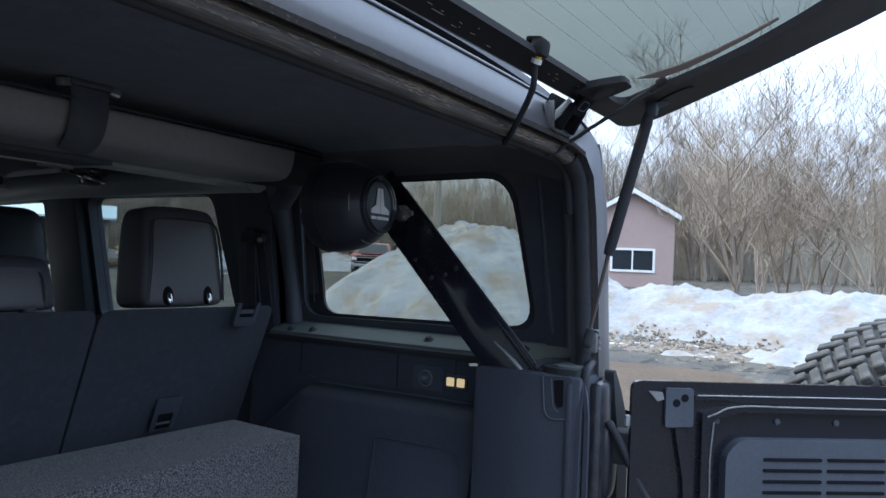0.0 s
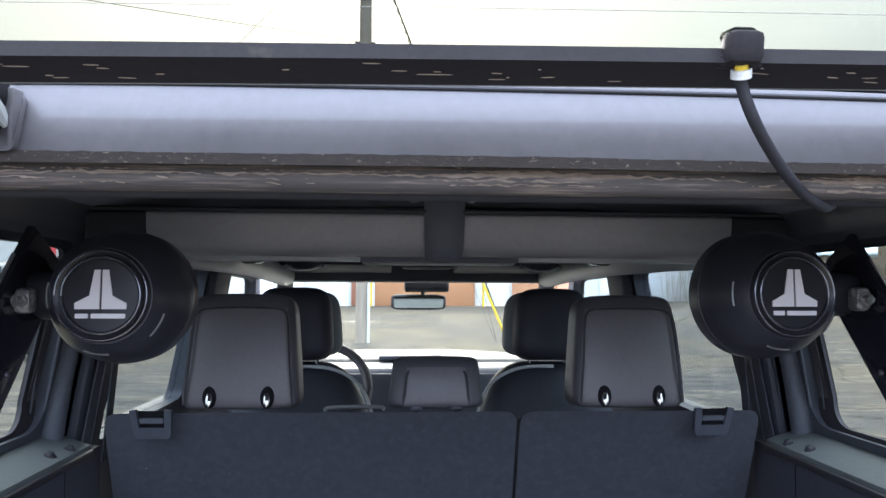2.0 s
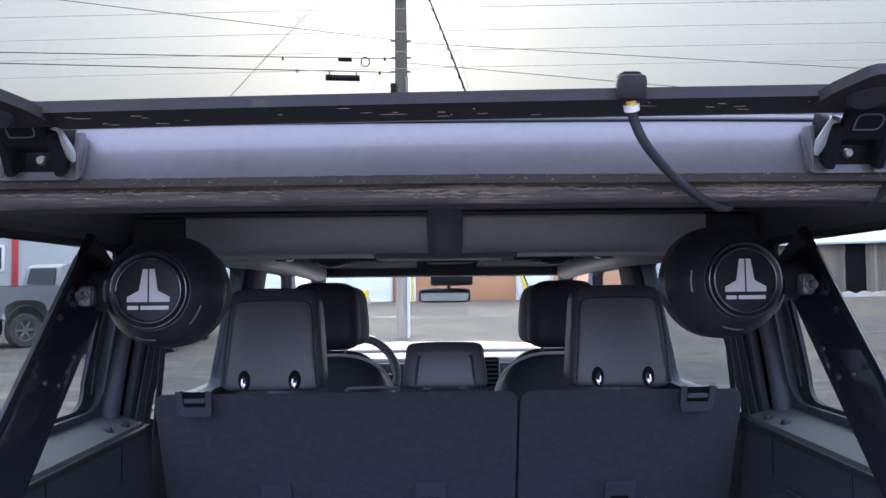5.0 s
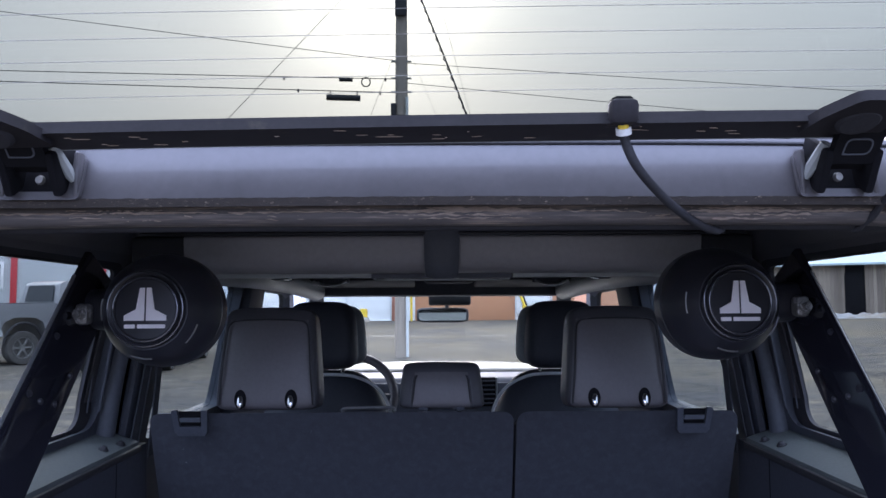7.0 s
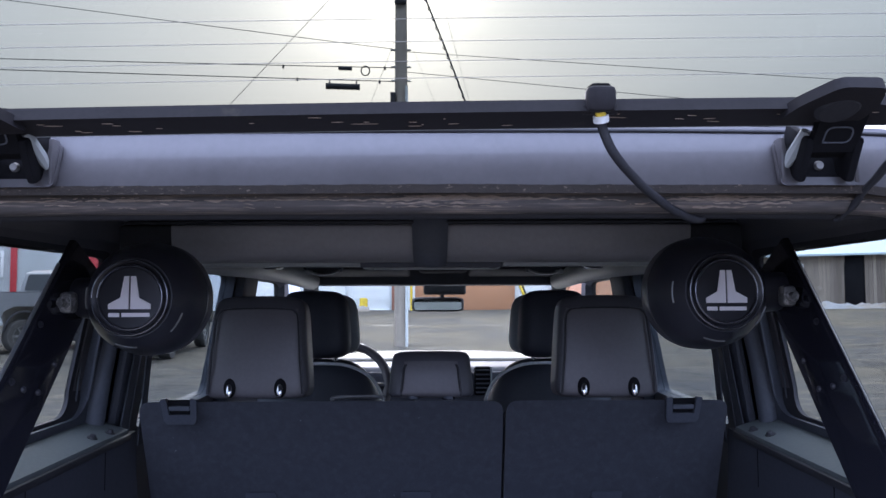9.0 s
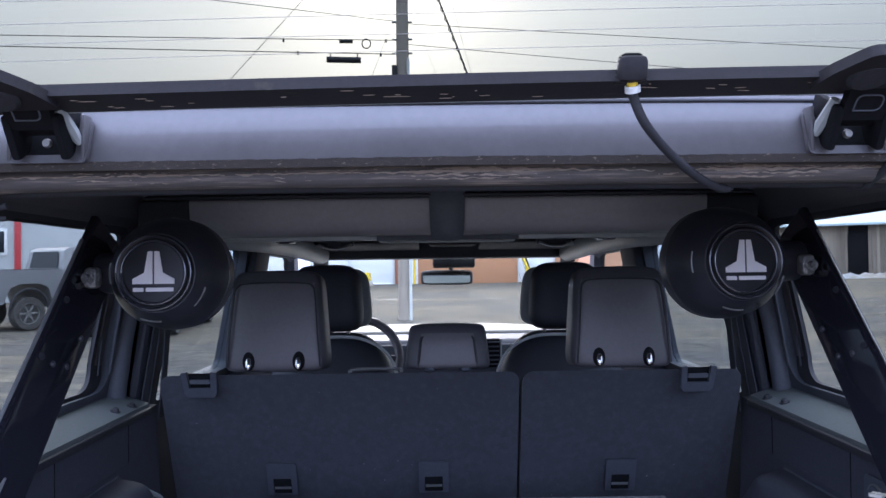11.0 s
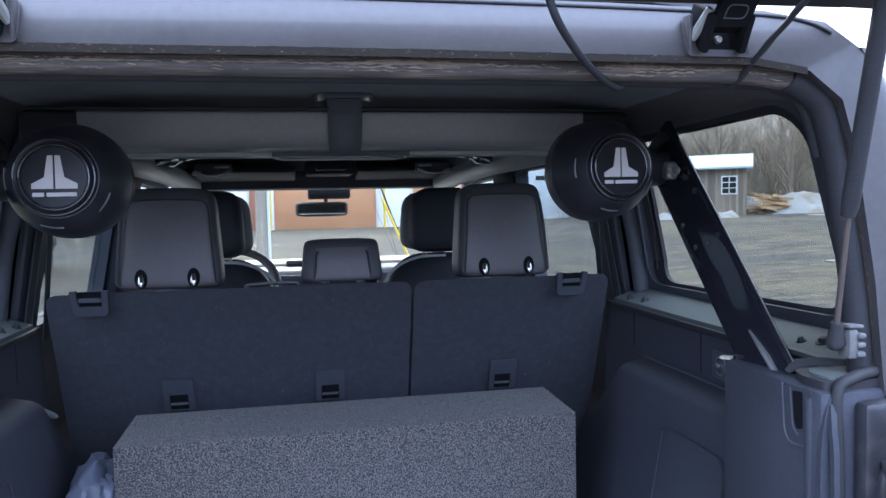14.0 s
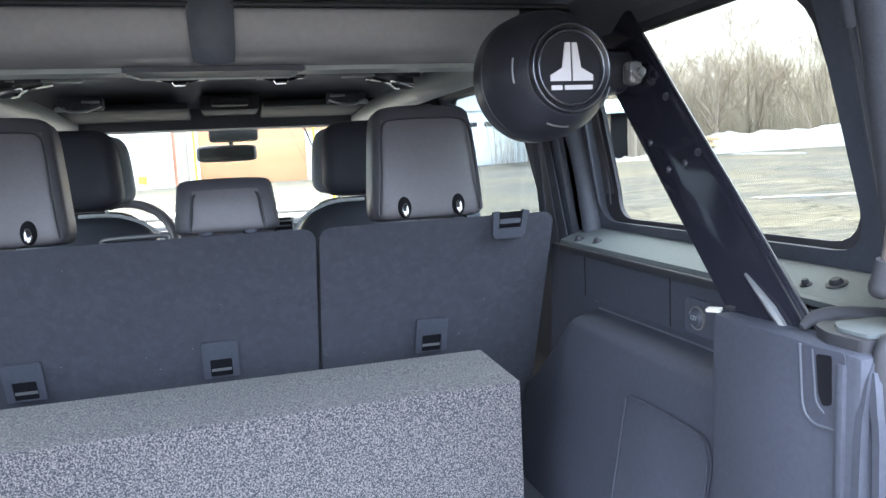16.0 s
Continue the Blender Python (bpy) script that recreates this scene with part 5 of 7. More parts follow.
    part("bracket", join(block(b0 + Vector((sx * 0.019, -0.002, -0.002)), (0.014, 0.024, 0.040), 0.003), *[block(b0 + Vector((sx * 0.029, -0.006, -0.016 + 0.0125 * k)), (0.014, 0.022, 0.0075), 0.003, (0, 0, 5 * k)) for k in range(3)], block(b0 + Vector((sx * 0.022, -0.004, 0.022)), (0.026, 0.020, 0.005), 0.002, (0, 4, 9))), M.setdefault("cast", mat("oxidised_cast_metal", (0.105, 0.105, 0.108), 0.75, 0.0, 0.3, 40, 0.4, 500, colour2=(0.145, 0.143, 0.14), mask=(0.45, 0.6), spec=0.3)), st, "ribbed worn metal bracket")
fr_ = random.Random(21)
flecks = bmesh.new()
for k in range(34):
    u, v, ln = fr_.uniform(-0.55, 0.55), fr_.uniform(0.004, 0.038), fr_.uniform(0.002, 0.012) * (2 if k % 7 == 0 else 1)
    bmesh.ops.create_icosphere(flecks, subdivisions=1, radius=1, matrix=Matrix.Translation(on_hatch(u, v, -0.0002)) @ pose(0, 0, 0, -20, 0, fr_.uniform(-9, 9)) @ Matrix.Diagonal((ln * 0.7, 0.0007, 0.0004, 1)))
tagged(part("mud_flecks", flecks, "mud", hatch, "tan mud flecks on the black border"), kind="stuff")
# wiper cover and wire connector on the glass
part("wiper_cover", plate(fine(rounded([(-0.12, 0.50), (-0.105, 0.345), (0.03, 0.338), (0.07, 0.325), (0.11, 0.335), (0.165, 0.40), (0.165, 0.50)], 0.03)), lambda u, v, w: on_hatch(u, v, -w), 0.045), "plastic", hatch, "dark wiper motor cover on the glass")
part("connector_block", join(block(on_hatch(0.184, 0.050, 0.012), (0.029, 0.022, 0.026), 0.006, (8, 0, 0)), block(on_hatch(0.184, 0.048, 0.026), (0.021, 0.026, 0.009), 0.004, (8, 0, 0)), block(on_hatch(0.184, 0.040, 0.004), (0.036, 0.012, 0.010), 0.003, (8, 0, 0))), "frit", hatch)

hose = thing("washer_hose", (0.30, 0.11, 1.64), "grey washer hose from the ceiling to the rear glass", "hose")
p0, p1 = Vector((0.1755, -0.012, 1.754)), Vector((0.3195, 0.112, 1.6545))
part("tube", tube([p0, (0.1785, -0.004, 1.738), (0.1935, 0.005, 1.7092), (0.2315, 0.040, 1.6812), (0.2745, 0.078, 1.6606), (0.307, 0.103, 1.6520), p1], 0.0049, 12, 6), "rubber", hose)
part("collar", tube([(0.1770, -0.0082, 1.7465), (0.1782, -0.0052, 1.7405)], 0.0080, 14, 0), "white_plastic", hose, "white hose collar")
part("tip", tube([(0.1762, -0.0100, 1.7500), (0.1770, -0.0082, 1.7465)], 0.0056, 12, 0), "yellow", hose)
part("neck", tube([(0.1745, -0.0140, 1.7600), (0.1762, -0.0100, 1.7500)], 0.0066, 12, 0), "wire", hose)
part("end_lip", tube([(0.317, 0.1105, 1.6530), p1], 0.0056, 12, 0), "rubber", hose)
WIRES = [([(0.499, -0.100, 1.780), (0.497, -0.080, 1.768), (0.493, -0.04, 1.742), (0.488, 0.01, 1.712), (0.482, 0.05, 1.686), (0.477, 0.088, 1.660), (0.474, 0.108, 1.652)], 0.0048),
         ([(-0.548, -0.104, 1.778), (-0.551, -0.078, 1.758), (-0.562, -0.020, 1.722), (-0.569, 0.030, 1.685), (-0.575, 0.060, 1.662), (-0.570, 0.090, 1.640), (-0.543, 0.105, 1.638), (-0.520, 0.110, 1.642)], 0.0042),
         ([(-0.553, -0.070, 1.752), (-0.549, -0.020, 1.716), (-0.552, 0.030, 1.678), (-0.556, 0.068, 1.648), (-0.545, 0.095, 1.630), (-0.520, 0.110, 1.628)], 0.0036)]
for pts, r in WIRES:
    line = spline(pts, 8)
    wob = [p + Vector((0.0005 * math.sin(k * 0.9), 0, 0.0005 * math.cos(k * 0.9))) for k, p in enumerate(line)]
    wr = thing("heater_wire", pts[-1], "black taped wire drooping from the rear glass into the body", "wire", "hatch wires")
    part("cable", tube(wob, [0.82 * r * (1.0 + 0.10 * math.sin(k * 0.7)) for k in range(len(wob))], 8, 0), "wire", wr)
    if r > 0.004:
        top = Vector(pts[0])
        part("plug", join(block(top, (0.012, 0.020, 0.014), 0.003, (-35, 0, 0)), block(top + Vector((0, 0.014, -0.010)), (0.009, 0.016, 0.010), 0.003, (-35, 0, 0))), "frit", wr)
        part("terminal", block(top + Vector((0, -0.012, 0.008)), (0.009, 0.010, 0.004), 0.001, (-35, 0, 0)), "white_plastic", wr, "white plug terminal")

# ---- tailgate, swung wide open ----
gate = thing("tailgate", (0.70, -0.10, 0.66), "open side-hinged tailgate with a black inner face", "car door")
GA = radians(38)  # swung this far past a right angle
g_way, g_out = Vector((math.sin(GA), -math.cos(GA), 0)), Vector((math.cos(GA), math.sin(GA), 0))


def g(off):
    """Lays u along the gate, v up and w outward, from off behind the inner face."""
    return lambda u, v, w: Vector((0.648, -0.022, v)) + g_way * u + g_out * (off + w)


part("gate_panel", plate(rounded([(0.050, 0.66), (1.24, 0.66), (1.24, 1.222), (0.050, 1.222)], 0.03), g(0.012), 0.05), "paint", gate)
part("inner_face", plate(rounded([(0.0, 0.665), (1.25, 0.665), (1.25, 1.231), (0.0, 1.231)], 0.02), g(0.0), 0.012), "gloss", gate, "glossy black painted inner face")
# pressed ridges of the inner skin
part("upper_ridge", plate(rounded([(0.125, 1.207), (1.22, 1.207), (1.22, 1.192), (0.22, 1.192), (0.185, 1.199), (0.125, 1.196)], 0.004, 2), g(-0.010), 0.011), "gloss", gate)
part("lower_ridge", plate(rounded([(0.140, 1.172), (0.215, 1.188), (1.22, 1.186), (1.22, 1.174), (0.222, 1.175), (0.165, 1.160), (0.158, 0.98), (0.130, 0.88), (0.112, 0.88), (0.140, 1.0)], 0.004, 2), g(-0.014), 0.015), "gloss", gate)
# steel-coloured tubes stand in for gloss highlights along the ridge edges
part("ridge_edge", tube([g(-0.0150)(u, v, 0) for u, v in ((0.150, 1.165), (0.168, 1.172), (0.218, 1.187), (0.40, 1.1865), (1.21, 1.185))], 0.0018, 6, 4), "steel", gate, "bright line for the gloss highlight on the pressed ridge")
part("ridge_edge", tube([g(-0.0155)(u, v, 0) for u, v in ((0.163, 1.155), (0.157, 1.08), (0.156, 0.985), (0.130, 0.885))], 0.0016, 6, 4), "steel", gate)
part("ridge_edge", tube([g(-0.0110)(u, v, 0) for u, v in ((0.130, 1.206), (0.50, 1.207), (1.21, 1.207))], 0.0014, 6, 3), "steel", gate)
part("hinge_ridge", plate(rounded([(0.085, 1.140), (0.105, 1.138), (0.124, 1.05), (0.128, 0.90), (0.110, 0.90), (0.104, 1.04)], 0.004, 2), g(-0.012), 0.013), "gloss", gate)
lt = part("latch_plate", plate(rounded([(0.066, 1.142), (0.124, 1.144), (0.123, 1.219), (0.066, 1.219)], 0.005, 3), g(-0.009), 0.010), "plastic", gate, "grey latch cover plate with two holes")
for hu, hv in ((0.088, 1.190), (0.105, 1.200)):
    # holes are near-black discs, their inner shade put into the colour
    part("plate_hole", lathe([(0, 0.0012), (0.0075, 0.0012), (0.0080, 0.0)], axis_pose(g(-0.0088)(hu, hv, 0), -g_out), 16), "black_hole", lt)
part("pale_tab", plate([(0.032, 1.212), (0.060, 1.210), (0.064, 1.196), (0.050, 1.192)], g(-0.006), 0.006), "steel", gate, "bare worn tab")
tp = part("trim_panel", plate(rounded([(0.185, 0.70), (1.20, 0.70), (1.20, 1.124), (0.215, 1.124), (0.185, 1.095)], 0.022), g(-0.026), 0.026), "plastic", gate, "ribbed grey plastic gate lining")
for r in range(5):
    for c in range(5):
        # slots are near-black strips painting the shade, not cut through
        part("vent_slot", plate(rect(0.262 + 0.135 * c, 1.083 - 0.0215 * r, 0.385 + 0.135 * c, 1.0895 - 0.0215 * r, 0.003, 3), g(-0.0285), 0.003), "black_hole", tp)
for k in range(6):
    part("clip", lathe([(0, 0.003), (0.0045, 0.003), (0.005, 0.0015), (0.0065, 0.0025), (0.007, 0)], axis_pose(g(-0.001)(0.176 + 0.127 * k, 1.156, 0), -g_out), 14), "plastic", gate)
part("gate_hinge", join(block((0.690, 0.000, 1.09), (0.05, 0.06, 0.07), 0.012), block((0.690, 0.000, 0.85), (0.05, 0.06, 0.07), 0.012), tube([(0.665, 0.03, 1.14), (0.655, -0.002, 1.10), (0.664, -0.03, 1.04), (0.690, -0.07, 0.96), (0.72, -0.11, 0.90)], 0.008, 10, 5)), "rubber", gate)
part("hinge_plug", block((0.657, -0.014, 1.150), (0.012, 0.014, 0.022), 0.003, (0, 0, 30)), "cast_grey", gate, "pale plastic plug on the hinge cable")
part("cable_cap", block((0.663, -0.020, 1.088), (0.012, 0.012, 0.012), 0.003), "cast_grey", gate, "small pale cap on the hinge")

SPARE = g(0.205)(0.855, 0.945, 0)
spare = thing("spare_wheel", (SPARE.x, SPARE.y, 0.54), "dusty spare tyre with chunky tread on the open tailgate", "tyre")
sm = axis_pose(SPARE, g_out)
tw = part("tyre", lathe([(0.0, -0.13), (0.20, -0.13), (0.22, -0.135), (0.36, -0.14), (0.395, -0.115), (0.405, -0.09), (0.405, 0.09), (0.395, 0.115), (0.36, 0.14), (0.22, 0.135), (0.20, 0.10), (0, 0.08)], sm, 48), "tyre", spare)
lug = block((0, 0, 0), (0.024, 0.062, 0.020), 0.003, seg=1)
lug_me = bpy.data.meshes.new("tread_block")
lug.to_mesh(lug_me)
lug.free()
lug_me.materials.append(M["tyre"])
for k in range(62):
    for row in range(4):
        a = 2 * math.pi * (k + 0.5 * (row % 2)) / 62
        lo = new("tread_block", lug_me)
        lo.parent = tw
        lo.matrix_basis = sm @ Matrix.Rotation(a, 4, "Z") @ pose(0.410, 0, -0.096 + 0.064 * row, 0, 90, 0) @ pose(0, 0, 0, 0, 0, 35 * (1 if row % 2 else -1)) @ pose(0, 0, 0, 0, 0, 90)
    for r_, tilt_ in ((0.372, 24), (0.328, -24)):
        lo = new("tread_block", lug_me)
        lo.parent = tw
        lo.matrix_basis = sm @ Matrix.Rotation(2 * math.pi * (k + (0.5 if tilt_ < 0 else 0)) / 62, 4, "Z") @ pose(r_, 0, -0.137, 0, 0, 90 + tilt_)


# ---- load bay details ----
for sx in (-1, 1):
    st = thing("side_panel", (sx * 0.715, 0.62, 1.10), "flat dark panel lining the load bay side wall", "trim panel", "side panels")
    part("cover", plate(rounded([(0.42, 1.135), (0.98, 1.135), (0.98, 1.228), (0.42, 1.231)], 0.012), lambda u, v, w, sx=sx: Vector((sx * (0.7165 - w), u, v)), 0.004), "bay", st)
    for y in (0.585, 0.90):
        part("panel_groove", tube([(sx * 0.7128, y, 1.138), (sx * 0.7128, y, 1.227)], 0.0014, 6, 0), "black_hole", st)
    part("panel_edge", tube([(sx * 0.710, 0.43, 1.2325), (sx * 0.710, 0.98, 1.2295)], 0.0026, 6, 0), "sill", st)
    if sx > 0:
        pl_ = part("socket_plate", plate(rounded([(0.452, 1.142), (0.535, 1.142), (0.535, 1.200), (0.452, 1.200)], 0.012), lambda u, v, w: Vector((0.7115 - w, u, v)), 0.004), "plastic", st)
        part("socket_cap", lathe([(0, 0.010), (0.012, 0.010), (0.016, 0.006), (0.018, 0.0)], axis_pose((0.7075, 0.497, 1.171), (-1, 0, 0)), 24), "plastic", pl_)
        part("cap_ring", lathe([(0.0165, 0.004), (0.0195, 0.004), (0.0195, 0.0), (0.0165, 0.0)], axis_pose((0.7065, 0.497, 1.171), (-1, 0, 0)), 24), "steel", pl_)
        fc = bpy.data.curves.new("lettering", "FONT")
        fc.body, fc.size, fc.extrude = "12V", 0.011, 0.0003
        fc.align_x, fc.align_y = "CENTER", "CENTER"
        fc.materials.append(M["rail"])
        tx = new("lettering", fc)
        tx.parent = pl_
        tx.matrix_parent_inverse = world_of(pl_).inverted()
        tx.matrix_basis = Matrix(((0, 0, -1, 0.6970), (-1, 0, 0, 0.497), (0, 1, 0, 1.172), (0, 0, 0, 1)))
        lp = part("bay_lamp", plate(rounded([(0.385, 1.153), (0.445, 1.153), (0.445, 1.186), (0.385, 1.186)], 0.006), lambda u, v, w: Vector((0.7115 - w, u, v)), 0.005), "plastic", st)
        for y in (0.400, 0.428):
            part("lamp_lens", plate(rect(y - 0.010, 1.160, y + 0.010, 1.180, 0.003), lambda u, v, w: Vector((0.7062 - w, u, v)), 0.002), "glow", lp, "small lit warm lamp")
    # lower grille and the pocket of the corner trim
    sl = lambda u, v, w, sx=sx: Vector((sx * (0.600 + (v - 0.86) * 0.184 - 0.004 - w), u, v))
    gp = thing("bay_grille", (sx * 0.60, 0.60, 0.86), "dark speaker grille panel low on the load bay side", "speaker grille", "bay grilles")
    part("grille_panel", plate(rounded([(0.344, 0.76), (0.575, 0.76), (0.575, 1.034), (0.365, 1.033), (0.344, 1.0)], 0.02), sl, 0.004), "bay", gp)
    part("grille_rim", tube([sl(u, v, 0.007) for u, v in ((0.575, 0.76), (0.575, 0.87), (0.576, 1.01), (0.574, 1.028), (0.562, 1.034), (0.50, 1.035), (0.40, 1.034), (0.366, 1.028), (0.350, 1.005), (0.344, 0.95), (0.344, 0.80))], 0.0016, 6, 4), "bay", gp)
    pk = thing("latch_pocket", (sx * 0.585, 0.115, 1.06), "recessed striker pocket in the corner trim", "trim panel", "striker pockets")
    lay = lambda u, v, w, sx=sx: Vector((sx * (0.5865 - w), u, v))
    part("pocket_back", plate(rounded([(0.080, 1.146), (0.124, 1.144), (0.136, 1.158), (0.142, 1.228), (0.080, 1.232)], 0.008), lay, 0.001), "bay", pk)
    # paler tubes draw the light caught by the pocket's rim and slot edge
    part("pocket_rim", tube([lay(u, v, 0.001) for u, v in ((0.142, 1.228), (0.139, 1.19), (0.136, 1.160), (0.126, 1.147), (0.112, 1.145), (0.088, 1.148))], 0.0016, 8, 4), "trim", pk, "paler line for the lit rim of the pocket")
    part("inner_rim", tube([lay(u, v, 0.001) for u, v in ((0.124, 1.226), (0.120, 1.19), (0.117, 1.170), (0.106, 1.160))], 0.0012, 8, 4), "trim", pk)
    # flat near-black plate stands for the shade inside the slot
    part("slot", plate(rounded([(0.096, 1.172), (0.108, 1.168), (0.114, 1.180), (0.118, 1.222), (0.097, 1.225)], 0.004), lay, 0.002), "black_hole", pk)
    part("edge_seal", tube([(sx * 0.615, 0.060, 0.70), (sx * 0.615, 0.060, 1.10), (sx * 0.612, 0.062, 1.225), (sx * 0.640, 0.066, 1.248), (sx * 0.685, 0.075, 1.254)], 0.0085, 10, 5), "wire", suv)
    part("jamb", join(block((sx * 0.672, 0.050, 0.95), (0.070, 0.03, 0.54), 0.012), cushion((sx * 0.682, 0.036, 1.06), (0.060, 0.034, 0.16), (0.7, 0.7)), cushion((sx * 0.685, 0.034, 0.84), (0.070, 0.04, 0.17), (0.7, 0.7))), "jamb", suv, "dusty painted door jamb with pressed bulges, colour darkened for shade")
    part("hinge_skirt", plate(rounded([(0.688, 1.238), (0.700, 1.242), (0.742, 1.195), (0.800, 1.11), (0.80, 0.95), (0.735, 0.95), (0.728, 1.10), (0.700, 1.19)], 0.008, 3), lambda u, v, w, sx=sx: Vector((sx * u, 0.030 + w, v)), 0.02), "wire", suv, "black rubber skirt beside the gate hinge")
    pad = [(0.070, 0.600), (0.118, 0.598), (0.150, 0.612), (0.166, 0.640), (0.158, 0.690), (0.100, 0.712), (0.070, 0.700)]
    part("corner_pad", plate(rounded(pad, 0.010, 3), lambda u, v, w, sx=sx: Vector((sx * v, u, 1.226 + w)), 0.018), "wire", suv, "torn black rubber pad in the corner")
    part("pad_top", plate(rounded([(0.076, 0.612), (0.115, 0.610), (0.140, 0.628), (0.135, 0.690), (0.080, 0.696)], 0.008, 3), lambda u, v, w, sx=sx: Vector((sx * v, u, 1.244 + w)), 0.004), "sill", suv)
    part("rubber_fold", tube([(sx * 0.610, 0.166, 1.238), (sx * 0.636, 0.172, 1.246), (sx * 0.664, 0.160, 1.251), (sx * 0.690, 0.142, 1.248), (sx * 0.712, 0.130, 1.252)], [0.004, 0.009, 0.007, 0.010, 0.004], 10, 5, 0.45), "wire", suv, "crumpled rubber fold round the arm foot")
    part("corner_ridge", tube([(sx * 0.592, 0.066, 0.70), (sx * 0.592, 0.066, 1.10), (sx * 0.596, 0.064, 1.19), (sx * 0.606, 0.066, 1.222)], 0.0068, 4, 4), "bay", suv)
    part("corner_ridge", tube([(sx * 0.603, 0.052, 0.70), (sx * 0.603, 0.052, 1.10), (sx * 0.600, 0.054, 1.18), (sx * 0.604, 0.062, 1.214)], 0.0062, 4, 4), "bay", suv)
    part("sill_corner", plate([(0.08, 0.690), (0.30, 0.700), (0.30, 0.725), (0.08, 0.725)], lambda u, v, w, sx=sx: Vector((sx * v, u, 1.238 + w)), 0.008), "sill", suv)
    part("foot_tab", plate([(sx * 0.588, 0.312), (sx * 0.600, 0.322), (sx * 0.613, 0.311), (sx * 0.600, 0.299)], lambda u, v, w: Vector((u, v, 1.2295 + w)), 0.004), M.setdefault("cream", mat("cream_foam_edge", (0.42, 0.40, 0.34), 0.8, 0, 0.1, 20)), suv, smooth=False)
    if sx < 0:
        part("trim_tab", tube([(-0.690, 0.856, 1.104), (-0.684, 0.859, 1.101), (-0.640, 0.881, 1.067), (-0.634, 0.884, 1.060)], [0.005, 0.009, 0.009, 0.005], 8, 3, 0.45), "sill", suv, "pale worn lip of the side trim")
    for x, y, z, r in ((0.750, 0.262, 1.258, 1.0), (0.736, 0.300, 1.253, 0.6), (0.748, 0.52, 1.257, 1.0), (0.735, 0.885, 1.253, 0.8), (0.728, 0.955, 1.250, 0.8)):
        part("sill_bolt", lathe([(0, 0.009), (0.006 * r, 0.009), (0.008 * r, 0.007), (0.009 * r, 0.003), (0.014 * r, 0.002), (0.014 * r, -0.002)], axis_pose((sx * x, y, z), (-sx * 0.31, 0, 0.95)), 16), "rubber", suv)
    # seat belt and its upper anchor
    sb = thing("seat_belt", (sx * 0.69, 1.16, 1.20), "black seat belt hanging from its pillar anchor", "seat belt", "rear seat belts")
    belt_x = lambda v: 0.733 - (v - 1.28) * 0.135
    part("strap", plate([(1.066, 1.20), (1.100, 1.20), (1.098, 1.48), (1.066, 1.48)], lambda u, v, w, sx=sx: Vector((sx * (belt_x(v) - 0.036 + 0.10 * max(0, v - 1.34) + w), u, v)), 0.003), "carpet", sb)
    part("return_strap", plate([(1.016, 1.20), (1.064, 1.20), (1.078, 1.48), (1.046, 1.48)], lambda u, v, w, sx=sx: Vector((sx * (belt_x(v) - 0.006 + w), u, v)), 0.003), "carpet", sb)
    part("strap_edge", tube([(sx * (belt_x(v) - 0.007), y, v) for y, v in ((1.064, 1.22), (1.072, 1.35), (1.077, 1.47))], 0.0018, 6, 4), "trim", sb)
    part("anchor", join(block((sx * 0.690, 1.075, 1.500), (0.030, 0.085, 0.030), 0.010), lathe([(0, 0.02), (0.018, 0.018), (0.022, 0)], axis_pose((sx * 0.690, 1.078, 1.500), (-sx, -0.3, 0)), 18)), "rubber", sb)
    part("anchor_bolt", lathe([(0, 0.003), (0.006, 0.002), (0.007, 0)], axis_pose((sx * 0.676, 1.040, 1.492), (-sx, -0.5, 0)), 12), "steel", sb)
    part("slide_cover", block((sx * 0.712, 1.085, 1.53), (0.02, 0.10, 0.07), 0.008, (0, sx * -9, 0)), "plastic", sb)
    # clips of the removable roof panels
    rl = thing("roof_panel_latch", (sx * 0.47, 1.53, 1.64), "folded metal latch of the roof panel", "latch", "roof latches")
    part("base", join(block((sx * 0.47, 1.53, 1.680), (0.14, 0.05, 0.03), 0.006, (0, 0, sx * 25)), block((sx * 0.50, 1.56, 1.655), (0.05, 0.04, 0.04), 0.006)), "plastic", rl)
    part("lever", tube([(sx * 0.38, 1.50, 1.662), (sx * 0.44, 1.51, 1.652), (sx * 0.47, 1.54, 1.640), (sx * 0.52, 1.57, 1.650)], 0.008, 8, 4, 0.6), "chrome", rl)
    part("pivot", join(block((sx * 0.485, 1.515, 1.650), (0.07, 0.012, 0.014), 0.004, (0, 12 * sx, 0)), block((sx * 0.44, 1.505, 1.672), (0.09, 0.010, 0.010), 0.003)), "chrome", rl)
    part("pull_tab", block((sx * 0.36, 1.50, 1.668), (0.09, 0.03, 0.006), 0.003), "rail", rl)
    LX = 0.035 + sx * 0.132
    rl2 = thing("roof_panel_latch", (LX, 1.65, 1.66), "small bright roof panel latch", "latch", "roof latches")
    part("base", block((LX, 1.65, 1.690), (0.13, 0.05, 0.02), 0.005), "dull", rl2)
    part("hook_rim", tube([(LX + a, 1.618, 1.676 + b) for a, b in ((-0.062, 0.006), (-0.025, 0.006), (-0.014, -0.012), (0.014, -0.012), (0.025, 0.006), (0.062, 0.006), (0.062, 0.014), (-0.062, 0.014), (-0.062, 0.006))], 0.0028, 6, 0), "chrome", rl2)
    part("lever", tube([(LX - 0.065, 1.63, 1.690), (LX - 0.025, 1.62, 1.676), (LX + 0.025, 1.62, 1.676), (LX + 0.065, 1.63, 1.690)], 0.005, 8, 4), "black_hole", rl2)
    sv = thing("sun_visor", (sx * 0.33, 2.50, 1.60), "folded dark sun visor above the windscreen", "sun visor", "sun visors")
